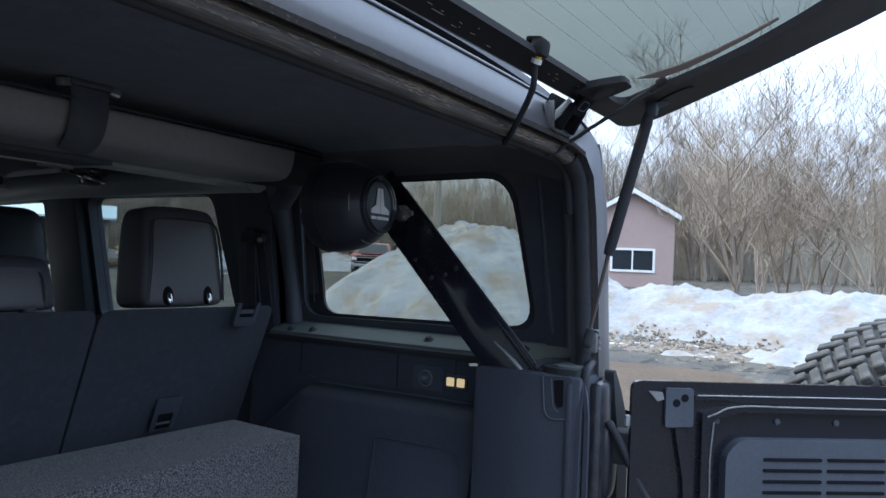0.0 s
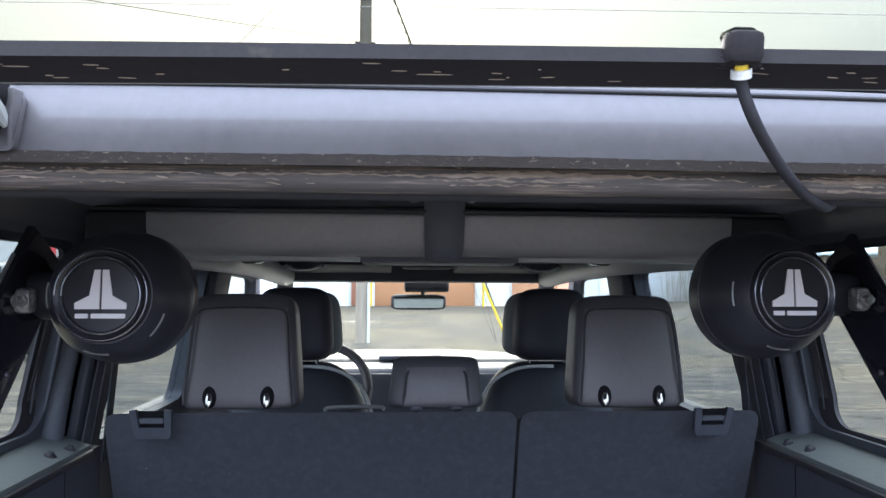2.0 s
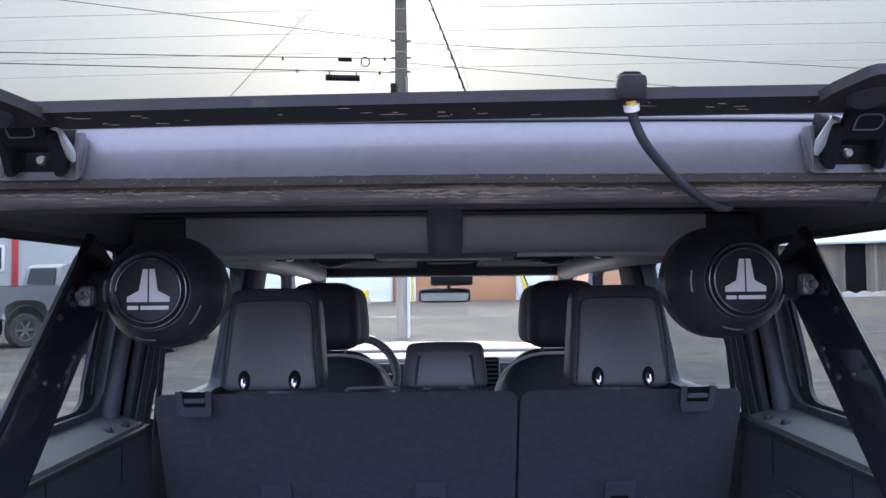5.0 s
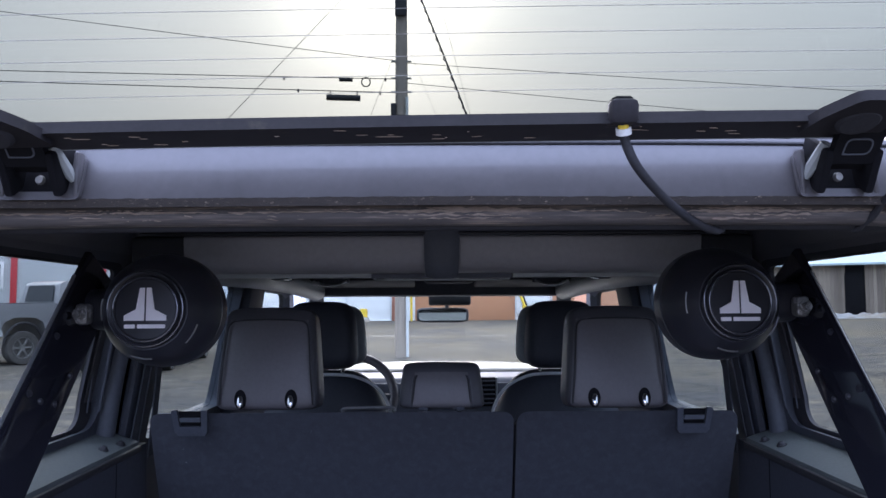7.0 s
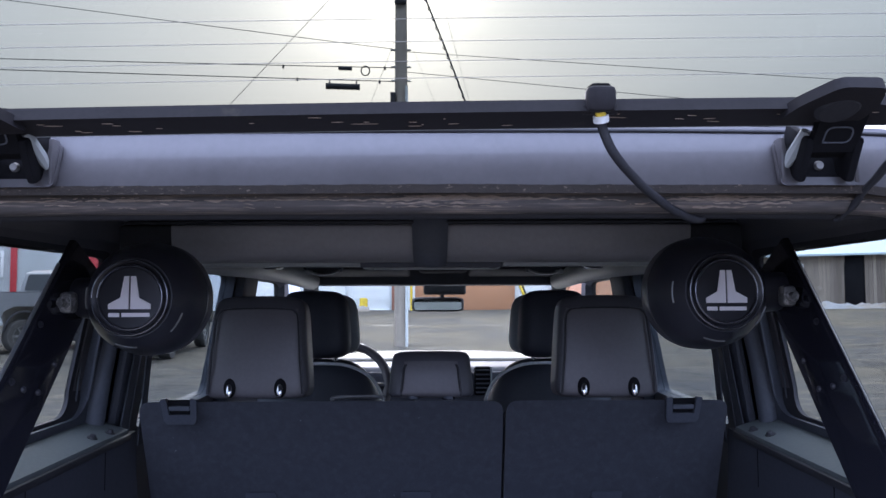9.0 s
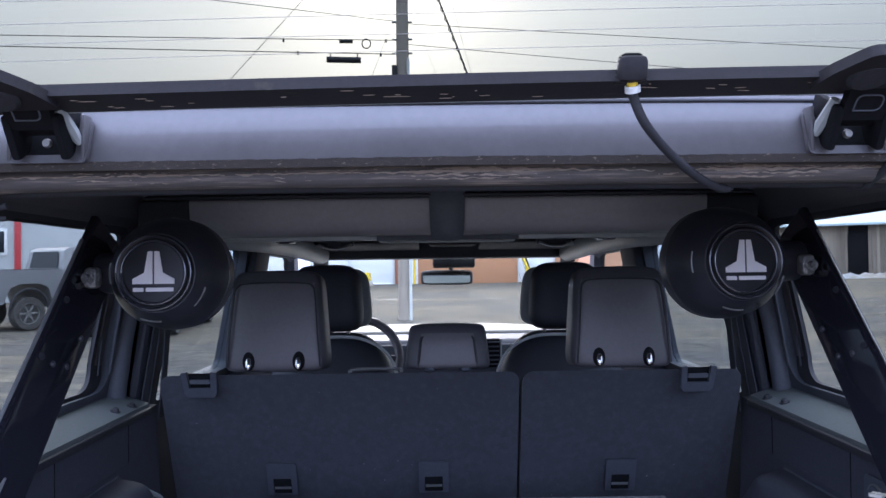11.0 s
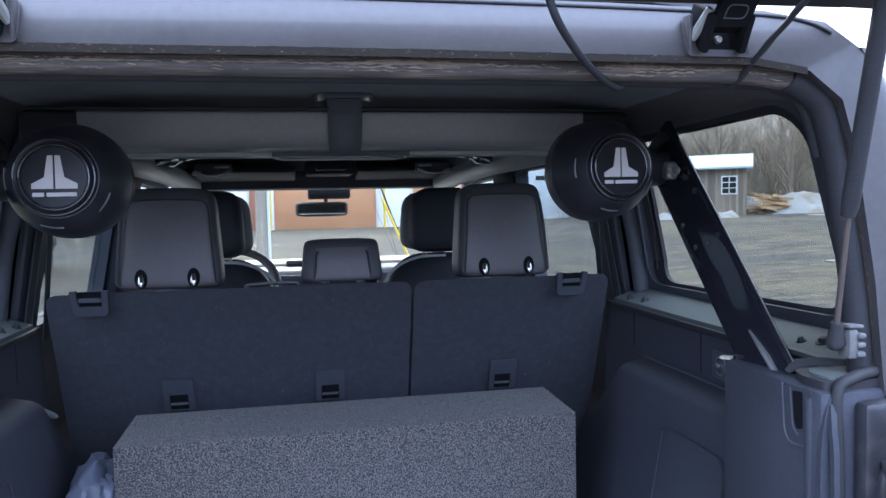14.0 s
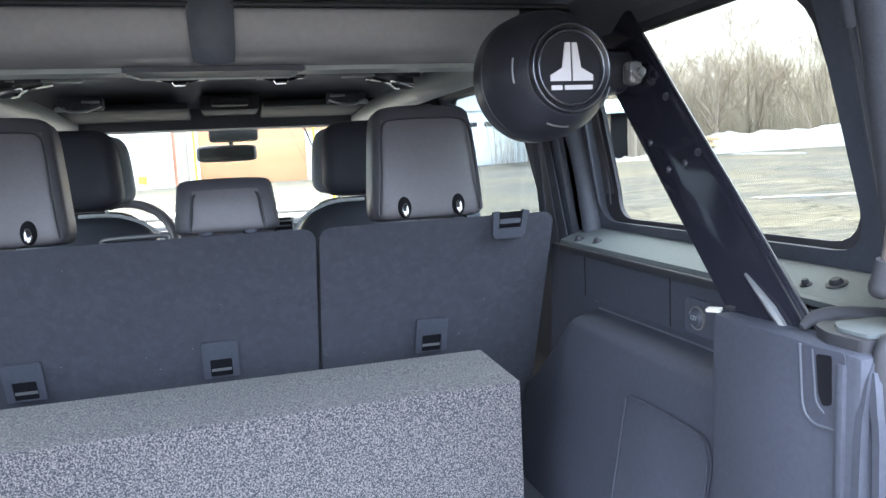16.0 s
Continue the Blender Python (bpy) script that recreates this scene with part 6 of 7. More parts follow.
    part("flap", block((sx * 0.350 + 0.02, 2.47, 1.652), (0.44, 0.26, 0.026), 0.01, (-6, 0, 0)), "rubber", sv)
    part("clip", join(block((sx * 0.40, 1.97, 1.650), (0.13, 0.03, 0.035), 0.006), block((sx * 0.40, 1.955, 1.640), (0.05, 0.02, 0.03), 0.005)), "plastic", sv)
    part("clip_lever", join(tube([(sx * 0.34, 1.945, 1.642), (sx * 0.38, 1.94, 1.628), (sx * 0.43, 1.94, 1.628), (sx * 0.46, 1.945, 1.642)], 0.004, 6, 3), block((sx * 0.455, 1.948, 1.634), (0.03, 0.01, 0.014), 0.003), block((sx * 0.37, 1.948, 1.655), (0.05, 0.01, 0.008), 0.002)), "bright", sv, "bright metal clip lever")

# loose cable and a bent hook on the driver's side ledge
lc = thing("loose_cable", (-0.75, 0.42, 1.26), "black cable looped over the bare metal ledge", "cable")
part("loop", tube([(-0.782, 0.33, 1.276), (-0.778, 0.40, 1.284), (-0.772, 0.46, 1.280), (-0.752, 0.485, 1.268), (-0.732, 0.445, 1.262), (-0.724, 0.40, 1.256)], 0.0055, 10, 6), "wire", lc)
hk = thing("bent_hook", (-0.70, 0.31, 1.25), "pale bent metal hook lying by the strut bracket", "hook")
part("rod", tube([(-0.722, 0.385, 1.262), (-0.708, 0.345, 1.256), (-0.692, 0.300, 1.254), (-0.684, 0.262, 1.252)], 0.0042, 8, 5), "cast_grey", hk)

# lint and specks on the carpeted seat backs
lint = bmesh.new()
lr = random.Random(12)
for k in range(26):
    x, z = lr.uniform(-0.64, 0.64), lr.uniform(0.95, 1.29)
    o = SEATS["wide" if x < 0.166 else "narrow"][1](x, z, -0.0006)
    bmesh.ops.create_icosphere(lint, subdivisions=1, radius=lr.uniform(0.0003, 0.0007), matrix=Matrix.Translation(o) @ pose(0, 0, 0, 0, lr.uniform(0, 180), 0) @ Matrix.Diagonal((lr.uniform(1, 4), 0.6, 0.8, 1)))
tagged(part("lint", lint, "rail"), "pale lint specks on the black carpeted seat backs", "lint", kind="stuff")

# ---- outdoors: buildings ----
def facade(bm_name, owner, x0, x1, z0, z1, y, depth, material, holes=(), label=""):
    part(bm_name, plate([(x0, z0), (x1, z0), (x1, z1), (x0, z1)], lambda u, v, w: Vector((u, y + w, v)), depth, holes), material, owner, label, smooth=False)


row = thing("workshop_building", (4, 56, 0), "low orange workshop with white doors across the lot", "building")
doors = [(-6.8, -3.5, 3.6), (5.9, 8.45, 3.4)]
facade("wall", row, -3.45, 14.0, 0, 6.0, 55, 0.4, "brick_paint", [rect(5.9, 0.02, 8.45, 3.4)], "orange painted block wall")
facade("wall", row, -30.0, -3.45, 0, 6.0, 55, 0.4, "white_wall", [rect(-6.8, 0.02, -3.6, 3.6), rect(-14.5, 0.02, -11.0, 3.6)], "white metal wall")
facade("wall", row, 14.0, 27.0, 0, 7.0, 55, 0.4, "grey_wall", [rect(15.3, 0.02, 22.4, 4.6)], "pale grey wall")
part("loading_door", block((1.90, 54.955, 1.52), (7.5, 0.07, 3.04), 0.01), M.setdefault("door_tan", mat("tan_orange_door_paint", (0.47, 0.235, 0.12), 0.75, 0, 0.1, 0.8, 0.15, 8)), row, "tan orange loading door")
part("corner_strip", block((-3.05, 54.93, 3.0), (0.7, 0.10, 6.0), 0.01), M.setdefault("rust", mat("rust_brown_paint", (0.34, 0.15, 0.10), 0.7, 0, 0.15, 1)), row)
part("door_post", block((-2.1, 54.90, 3.0), (0.8, 0.16, 6.0), 0.01), "white_wall", row)
for x0, x1, h, mt in ((-6.8, -3.6, 3.6, "white_wall"), (-14.5, -11.0, 3.6, "white_wall"), (5.9, 8.45, 3.4, "white_wall"), (15.3, 22.4, 4.6, "white_wall")):
    d = part("roller_door", block(((x0 + x1) / 2, 55.16, h / 2), (x1 - x0, 0.08, h), 0.01), mt, row, "white sectional door")
    for k in range(1, 5):
        part("door_joint", block(((x0 + x1) / 2, 55.115, h * k / 5), (x1 - x0 - 0.05, 0.02, 0.03), 0.0), "grey_wall", d)
    part("door_frame", join(block((x0 - 0.06, 54.97, h / 2), (0.12, 0.1, h), 0.01), block((x1 + 0.06, 54.97, h / 2), (0.12, 0.1, h), 0.01), block(((x0 + x1) / 2, 54.97, h + 0.06), (x1 - x0 + 0.24, 0.1, 0.12), 0.01)), "grey_wall", row)
for k in range(4):
    part("door_window", block((17.4 + 1.35 * k, 55.10, 3.55), (0.75, 0.06, 0.35), 0.01), "dark_glass", row)
part("roof", block((-1.5, 61, 6.1), (57.5, 12.6, 0.3), 0.02), "roof_metal", row)
part("rear_block", block((-1.5, 61, 3.0), (56, 11, 5.9), 0.02), "grey_wall", row)
part("sign", plate([(11.05 + 0.95 * math.cos(a), 3.05 + 0.42 * math.sin(a)) for a in np.linspace(0, 2 * math.pi, 33)[:-1]], lambda u, v, w: Vector((u, 54.98 - w, v)), 0.06), M.setdefault("green", mat("green_sign_paint", (0.25, 0.50, 0.10), 0.5)), row, "oval green wall sign")
part("sign_face", plate([(11.05 + 0.75 * math.cos(a), 3.05 + 0.27 * math.sin(a)) for a in np.linspace(0, 2 * math.pi, 33)[:-1]], lambda u, v, w: Vector((u, 54.915 - w, v)), 0.01), "white_wall", row)
for x in (-1.93, 6.25):
    tagged(part("pipe_post", tube([(x, 53.6, 0), (x, 53.6, 3.9)], 0.09, 10, 0), "yellow"), "yellow painted steel pipe post", "post", "pipe posts")
tagged(part("hydrant_barrel", lathe([(0, 0), (0.28, 0), (0.3, 0.3), (0.28, 0.9), (0, 0.95)], pose(-5.3, 52.5, 0), 20), "yellow"), "yellow barrel by the white door", "barrel")

west = thing("white_building", (-20, 34, 0), "white building with red trim behind the parked pickups", "building")
wp = pose(-19.0, 33.0, 0, 0, 0, 28)
put = lambda bm, m=wp: (bmesh.ops.transform(bm, matrix=m, verts=bm.verts), bm)[1]
part("wall", put(block((-4, 3, 3.7), (22, 6, 7.4), 0.02)), M.setdefault("west", mat("dull_white_siding", (0.46, 0.48, 0.48), 0.7, 0, 0.1, 0.6, 0.2, 8)), west)
part("red_panel", put(block((3.15, -0.04, 1.93), (1.0, 0.08, 3.86), 0.01)), "red_paint", west)
part("fascia", put(block((0.2, -0.06, 5.56), (13.7, 0.12, 3.36), 0.01)), "red_paint", west, "red painted fascia")
for x in (-0.15, -3.2, -6.3):
    part("door_trim", put(block((x, -0.05, 1.93), (0.26, 0.1, 3.86), 0.01)), "red_paint", west)
    wf = part("office_window", put(block((x - 1.35, -0.04, 2.75), (1.9, 0.08, 1.2), 0.01)), "white_plastic", west, "window with a white frame")
    part("pane", put(block((x - 1.35, -0.085, 2.75), (1.65, 0.02, 0.95), 0.004)), "dark_glass", wf)
part("roof", put(block((-4, 3, 7.5), (22.6, 6.6, 0.2), 0.02)), "roof_metal", west)

# ---- shed with plank walls ----
SH = pose(26.9, 40.3, ground_z(26, 40) - 0.05, 0, 0, -34)
shed = thing("wooden_shed", SH.translation, "weathered plank shed with a pale metal roof and a white window", "shed")
# solid near-black core paints the shade behind the plank gaps
part("core", put(block((-4.65, 2.0, 1.55), (9.2, 3.9, 3.1), 0.01), SH), "black_hole", shed)
rng = random.Random(4)
for k in range(46):
    x = -9.2 + 0.2 * k
    if -3.9 < x < -2.9:
        continue
    part("plank", put(block((x + 0.1, 0.0, 1.5), (0.19, 0.035 + 0.02 * rng.random(), 3.0), 0.006, seg=1), SH), "planks", shed, smooth=False)
for k in range(20):
    part("plank", put(block((0.0, 0.1 + 0.2 * k, 1.5), (0.035 + 0.02 * rng.random(), 0.19, 3.0), 0.006, seg=1), SH), "planks", shed, smooth=False)
part("roof", put(plate([(-0.5, 2.95), (-0.5, 3.07), (2.0, 3.95), (4.5, 3.07), (4.5, 2.95), (2.0, 3.83)], lambda u, v, w: Vector((-9.7 + w, u, v)), 10.1), SH), "roof_metal", shed, "pale blue metal roof", smooth=False)
for wx in (-0.95, -6.45):
  win = part("window", put(block((wx, -0.05, 1.95), (0.95, 0.06, 1.15), 0.01), SH), "white_plastic", shed, "white framed window")
  for i in (-1, 1):
    for j in (-1, 0, 1):
        part("pane", put(block((wx + 0.21 * i, -0.085, 1.95 + 0.35 * j), (0.36, 0.02, 0.29), 0.004), SH), "dark_glass", win)
# solid slab coloured near-black for the shade inside the shed
part("door", put(block((-3.35, -0.01, 1.25), (1.0, 0.05, 2.5), 0.01), SH), "black_hole", shed, "doorway, its inner shade painted on a near-black slab")
lumber = thing("lumber_pile", (28.7, 40.4, ground_z(28, 40)), "small pile of sawn timber beside the shed", "lumber")
for k in range(14):
    part("beam", block((28.3 + 0.9 * rng.random(), 40.0 + 0.8 * rng.random(), ground_z(28.5, 40) + 0.12 + 0.085 * k * (0.8 if k < 8 else 0.9)), (1.9 + 0.8 * rng.random(), 0.28, 0.16), 0.01, (4 * rng.random(), 9 * rng.random(), 60 * rng.random() - 20), 1), "lumber", lumber, smooth=False)

# ---- rose house ----
HP = pose(37.7, 11.5, ground_z(37, 11) - 0.2, 0, 0, -72.7)
HG = HP.translation.z
house = thing("rose_house", HP.translation, "faded rose gabled house with a teal roof behind the snow", "house")
E0, PK = 4.62 - HG, 5.80 - HG
W0, W1, WB, WT = -1.0, 1.05, 1.72 - HG, 2.74 - HG
part("wall", put(plate([(-2.1, 0), (2.1, 0), (2.1, E0), (0.0, PK), (-2.1, E0)], lambda u, v, w: Vector((u, w, v)), 0.2, [rect(W0, WB, W1, WT)]), HP), "rose", house, "rose lap siding gable wall", smooth=False)
part("body", put(block((0, 5.1, E0 / 2), (4.18, 9.8, E0), 0.01), HP), "rose", house)
part("wing", put(block((-3.6, 4.0, E0 / 2 + 0.12), (3.0, 7.0, E0 + 0.24), 0.01), HP), "rose", house)
for a, b in (((-2.4, E0 - 0.18), (0.0, PK + 0.04)), ((0.0, PK + 0.04), (2.4, E0 - 0.18))):
    part("roof", put(plate([a, b, (b[0], b[1] + 0.12), (a[0], a[1] + 0.12)], lambda u, v, w: Vector((u, -0.35 + w, v)), 10.8), HP), "teal", house, "teal metal roof", smooth=False)
    part("barge_board", put(plate([(a[0], a[1] - 0.10), (b[0], b[1] - 0.10), (b[0], b[1] + 0.15), (a[0], a[1] + 0.15)], lambda u, v, w: Vector((u, -0.42 + w, v)), 0.06), HP), "white_plastic", house, smooth=False)
part("wing_roof", put(plate([(0.2, E0 + 0.22), (4.0, PK + 0.05), (7.8, E0 + 0.22), (7.8, E0 + 0.34), (4.0, PK + 0.17), (0.2, E0 + 0.34)], lambda u, v, w: Vector((-5.2 + w, u, v)), 3.6), HP), "teal", house, smooth=False)
part("wing_fascia", put(block((-3.6, 0.16, E0 + 0.24), (3.2, 0.06, 0.16), 0.01), HP), "white_plastic", house)
ww = part("window", put(block((-3.0, 0.46, 3.1 - HG), (1.7, 0.08, 0.9), 0.01), HP), "white_plastic", house, "white framed wing window")
part("awning", put(block((-3.0, 0.40, 3.62 - HG), (1.9, 0.25, 0.22), 0.02), HP), "teal", ww, "teal strip over the window")
part("pane", put(block((-3.0, 0.41, 3.05 - HG), (1.5, 0.04, 0.62), 0.01), HP), "dark_glass", ww)
hw = part("window", put(plate(rect(W0 - 0.12, WB - 0.12, W1 + 0.12, WT + 0.12), lambda u, v, w: Vector((u, -0.06 + w, v)), 0.08, [rect(W0, WB, -0.02, WT), rect(0.06, WB, W1, WT)]), HP), "white_plastic", house, "white framed sliding window", smooth=False)
part("pane", put(block((0.02, 0.04, (WB + WT) / 2), (W1 - W0, 0.03, WT - WB), 0.0), HP), "dark_glass", hw)


# ---- snow ----
def heap(name, fn, nu, nv, label):
    tagged(part(name, grid(fn, nu, nv), "snow"), label, "snow", kind="structure")


def rough_snow(x, y, k=1.0):
    return k * (0.30 * noise.noise(Vector((x * 0.55, y * 0.55, 1))) + 0.14 * noise.noise(Vector((x * 1.6, y * 1.6, 4))) + 0.06 * noise.noise(Vector((x * 4, y * 4, 2))))


def big_pile(a, b):
    r, t = a ** 0.8, 2 * math.pi * b
    wide = 4.6 * (1 + 0.16 * noise.noise(Vector((2 * math.cos(t), 2 * math.sin(t), 3))) + 0.10 * noise.noise(Vector((6 * math.cos(t), 6 * math.sin(t), 8))))
    x, y = 16.8 + wide * r * math.cos(t), 9.2 + wide * r * math.sin(t)
    h = 2.45 * max(0.0, 1 - r ** 1.5) ** 0.9
    crag = 0.22 * abs(noise.noise(Vector((x * 2.2, y * 2.2, 7)))) + 0.10 * abs(noise.noise(Vector((x * 5.5, y * 5.5, 3))))
    return Vector((x, y, ground_z(x, y) - 0.15 + h + (rough_snow(x, y, 1.25) + crag) * (1 - r * 0.6)))


heap("snow_pile", big_pile, 80, 150, "tall dirty snow pile on the lot")


def bank(line, wide, high, seed):
    def fn(a, b):
        k = a * (len(line) - 1)
        i = min(int(k), len(line) - 2)
        p = Vector(line[i]).lerp(Vector(line[i + 1]), k - i)
        d = (Vector(line[i + 1]) - Vector(line[i])).normalized()
        s = (b - 0.5) * 2
        x, y = p.x - d.y * s * wide / 2, p.y + d.x * s * wide / 2
        hump = max(0.0, 1 - abs(s) ** 2.2) * min(1, 12 * a, 12 * (1 - a))
        return Vector((x, y, ground_z(x, y) - 0.15 + (high + rough_snow(x + seed, y, 1.3) + 0.16 * abs(noise.noise(Vector((x * 2.4, y * 2.4, seed)))) + 0.08 * abs(noise.noise(Vector((x * 6, y * 6, seed))))) * hump + 0.05 * hump))
    return fn


heap("snow_bank", bank([(16.5, 8.5, 0), (17.0, 4.0, 0), (16.6, 0.0, 0), (16.2, -5.0, 0), (17.0, -12.0, 0)], 6.0, 0.90, 0), 220, 60, "lumpy dirty snow bank along the lot edge")
heap("snow_bank", bank([(27, 46, 0), (31, 42, 0), (38, 38, 0), (46, 30, 0), (50, 22, 0), (46, 14, 0)], 7.0, 1.15, 20), 200, 30, "long white snow bank before the woods")
heap("snow_bank", bank([(20, 41.0, 0), (23, 39.6, 0), (25.5, 38.6, 0)], 2.0, 0.35, 40), 40, 12, "low snow patch at the foot of the shed")
heap("snow_patch", bank([(12.4, 3.2, 0), (12.6, 1.4, 0), (12.2, 0.2, 0)], 1.5, 0.2, 50), 40, 14, "thin melting snow patch on the asphalt")
heap("snow_bank", bank([(-6.5, 52.0, 0), (-4.8, 52.4, 0)], 1.4, 0.35, 60), 30, 10, "small snow heap by the workshop")


def clods(name, line, wide, count, size, seed, material, label, rise=0.0):
    """Loose lumps strewn along a line."""
    r_ = random.Random(seed)
    bm = bmesh.new()
    for k in range(count):
        i = r_.randrange(len(line) - 1)
        p = Vector(line[i]).lerp(Vector(line[i + 1]), r_.random())
        x, y = p.x + r_.gauss(0, wide / 2), p.y + r_.gauss(0, wide / 2)
        s = size * r_.uniform(0.3, 1.0) ** 2
        ret = bmesh.ops.create_icosphere(bm, subdivisions=1, radius=s, matrix=pose(x, y, ground_z(x, y) + s * 0.3 + rise * r_.random(), r_.uniform(0, 90), r_.uniform(0, 90), 0) @ Matrix.Diagonal((1, r_.uniform(0.6, 1.1), r_.uniform(0.5, 0.9), 1)))
        for v in ret["verts"]:
            v.co += Vector((r_.uniform(-1, 1), r_.uniform(-1, 1), r_.uniform(-1, 1))) * s * 0.18
    tagged(part(name, bm, material, smooth=False), label, "debris", kind="stuff")


clods("dirt_clods", [(13.4, 9.0, 0), (13.2, 4.0, 0), (12.8, 0.0, 0), (12.6, -5.0, 0)], 1.3, 1100, 0.085, 5, "clod", "frozen brown dirt crumbs along the snow bank")
def slush(a, b):
    p = Vector((11.6 + 2.4 * b, 9.0 - 16.0 * a, 0))
    w = noise.noise(Vector((p.x * 0.8, p.y * 0.8, 9)))
    return Vector((p.x + 0.9 * w, p.y, ground_z(p.x, p.y) - 0.03 + (0.05 + 0.10 * abs(noise.noise(Vector((p.x * 3, p.y * 3, 1))))) * math.sin(math.pi * b) * (0.6 + 0.6 * w)))


tagged(part("mud_strip", grid(slush, 160, 18), M.setdefault("thaw", mat("thawed_dark_mud", (0.12, 0.095, 0.07), 0.7, 0, 0.4, 1.2, 0.8, 12, colour2=(0.42, 0.42, 0.42), mask=(0.55, 0.62)))), "thawed brown mud and slush along the snow bank", "mud", kind="structure")
bank_face = bank([(16.5, 8.5, 0), (17.0, 4.0, 0), (16.6, 0.0, 0), (16.2, -5.0, 0), (17.0, -12.0, 0)], 6.0, 0.90, 0)
scrub = bmesh.new()
sr = random.Random(9)
for k in range(9):
    a0, b0_ = sr.uniform(0.10, 0.62), 0.03 + abs(sr.gauss(0, 0.09))
    for j in range(sr.randint(5, 26)):
        q = bank_face(min(1, max(0, a0 + sr.gauss(0, 0.007))), max(0.01, b0_ + sr.gauss(0, 0.012)))
        bmesh.ops.create_icosphere(scrub, subdivisions=1, radius=sr.uniform(0.015, 0.06), matrix=Matrix.Translation(q) @ pose(0, 0, 0, sr.uniform(0, 60), sr.uniform(0, 60), 0) @ Matrix.Diagonal((1.4, 1.0, 0.45, 1)))
tagged(part("bank_debris", scrub, "clod", smooth=False), "brown dirt and turf debris strewn over the snow bank", "debris", kind="stuff")
rock = cushion((16.1, 9.45, 2.0), (1.0, 0.9, 1.1), (0.8, 0.8), (8, 5, 20), 34, 24, lambda p: p * (1 + 0.30 * noise.noise(p * 1.6) + 0.14 * noise.noise(p * 4.5)))
tagged(part("dirt_chunk", rock, M.setdefault("soil", mat("frozen_tan_soil", (0.33, 0.27, 0.19), 0.95, 0, 0.3, 1.5, 0.8, 9, colour2=(0.50, 0.51, 0.52), mask=(0.5, 0.6)))), "frozen chunk of tan soil on the snow pile", "dirt")
M["puddle"] = mat("brown_melt_water", (0.145, 0.100, 0.066), 0.7, 0, 0.25, 1.2, spec=0.06)
M["wet_sand"] = mat("wet_tan_sand", (0.098, 0.075, 0.055), 0.85, 0, 0.35, 0.9, 0.5, 20, spec=0.08)


def puddle(cx, cy, a, b, turn, seed, look_="puddle", label="shallow brown melt puddle on the asphalt", lift=0.016):
    m = pose(cx, cy, ground_z(cx, cy) + lift + 0.03 * noise.noise(Vector((cx * 0.3, cy * 0.3, 0))), 0, 0, turn)
    loop = [(a * k * math.cos(q), b * k * math.sin(q)) for q in np.linspace(0, 2 * math.pi, 73)[:-1] for k in (1 + 0.28 * noise.noise(Vector((1.6 * math.cos(q), 1.6 * math.sin(q), seed))) + 0.10 * noise.noise(Vector((5 * math.cos(q), 5 * math.sin(q), seed))),)]
    tagged(part("puddle", plate(loop, lambda u, v, w: m @ Vector((u, v, w)), 0.004), look_), label, "puddle", kind="structure")


puddle(8.25, 2.05, 1.10, 0.85, -38, 1.0, lift=0.024)
puddle(9.9, 2.6, 3.6, 1.5, 18, 4.0, "wet_sand", "thin wash of wet tan sand over the asphalt")
def thin_snow(line, wide, seed, label):
    """A melted crust of snow a few centimetres thick with a ragged edge."""
    pts = spline([Vector((x, y, 0)) for x, y in line], 8)
    rim = [[], []]
    for i, p in enumerate(pts):
        d = (pts[min(i + 1, len(pts) - 1)] - pts[max(i - 1, 0)]).normalized()
        for side, s_ in ((0, -1), (1, 1)):
            w_ = wide * (0.5 + 0.4 * noise.noise(Vector((i * 0.7, seed, side * 5.0)))) * min(1, 0.15 + 0.4 * i, 0.15 + 0.4 * (len(pts) - 1 - i))
            rim[side].append((p.x - d.y * s_ * w_, p.y + d.x * s_ * w_))
    loop = rim[0] + rim[1][::-1]
    tagged(part("snow_patch", plate(loop, lambda u, v, w: Vector((u, v, ground_z(u, v) + 0.045 - w)), 0.05), "snow"), label, "snow", kind="structure")


thin_snow([(11.2, 13.5), (12.0, 12.8), (13.2, 11.8)], 0.30, 70.0, "thin strip of leftover snow across the lot")
thin_snow([(28.3, 36.5), (27.8, 33.0), (27.4, 30.0)], 0.9, 80.0, "thin edge of melting snow before the bank")
board = thing("buried_panel", (21.95, 7.97, ground_z(22, 8)), "pale yellow panel half buried behind the snow pile", "panel")
part("sheet", block((21.95, 7.97, 0.95), (0.10, 0.62, 1.35), 0.02, (0, 0, 20)), M.setdefault("pale", mat("pale_yellow_panel", (0.60, 0.55, 0.36), 0.6, 0, 0.15, 3)), board)
part("cap", block((21.95, 7.97, 1.66), (0.14, 0.68, 0.10), 0.02, (0, 0, 20)), "wire", board)
ld = thing("yellow_loader", (27.4, 19.0, ground_z(27.4, 19)), "small worn yellow loader parked beyond the snow", "loader")
LM = pose(27.4, 19.0, ground_z(27.4, 19.0), 0, 0, 40)
part("body", put(block((0, 0, 0.75), (1.6, 1.0, 0.6), 0.06), LM), "yellow", ld)
part("cab", put(join(block((-0.2, 0, 1.75), (0.9, 0.9, 0.08), 0.02), *[block((-0.2 + i * 0.4, j * 0.4, 1.38), (0.07, 0.07, 0.7), 0.01) for i in (-1, 1) for j in (-1, 1)]), LM), "wire", ld)
part("bucket", put(plate([(0.9, 0.1), (1.5, 0.05), (1.45, 0.15), (1.05, 0.22), (1.05, 0.65), (0.95, 0.65)], lambda u, v, w: Vector((u, -0.6 + w, v)), 1.2), LM), "yellow", ld, "worn yellow bucket")
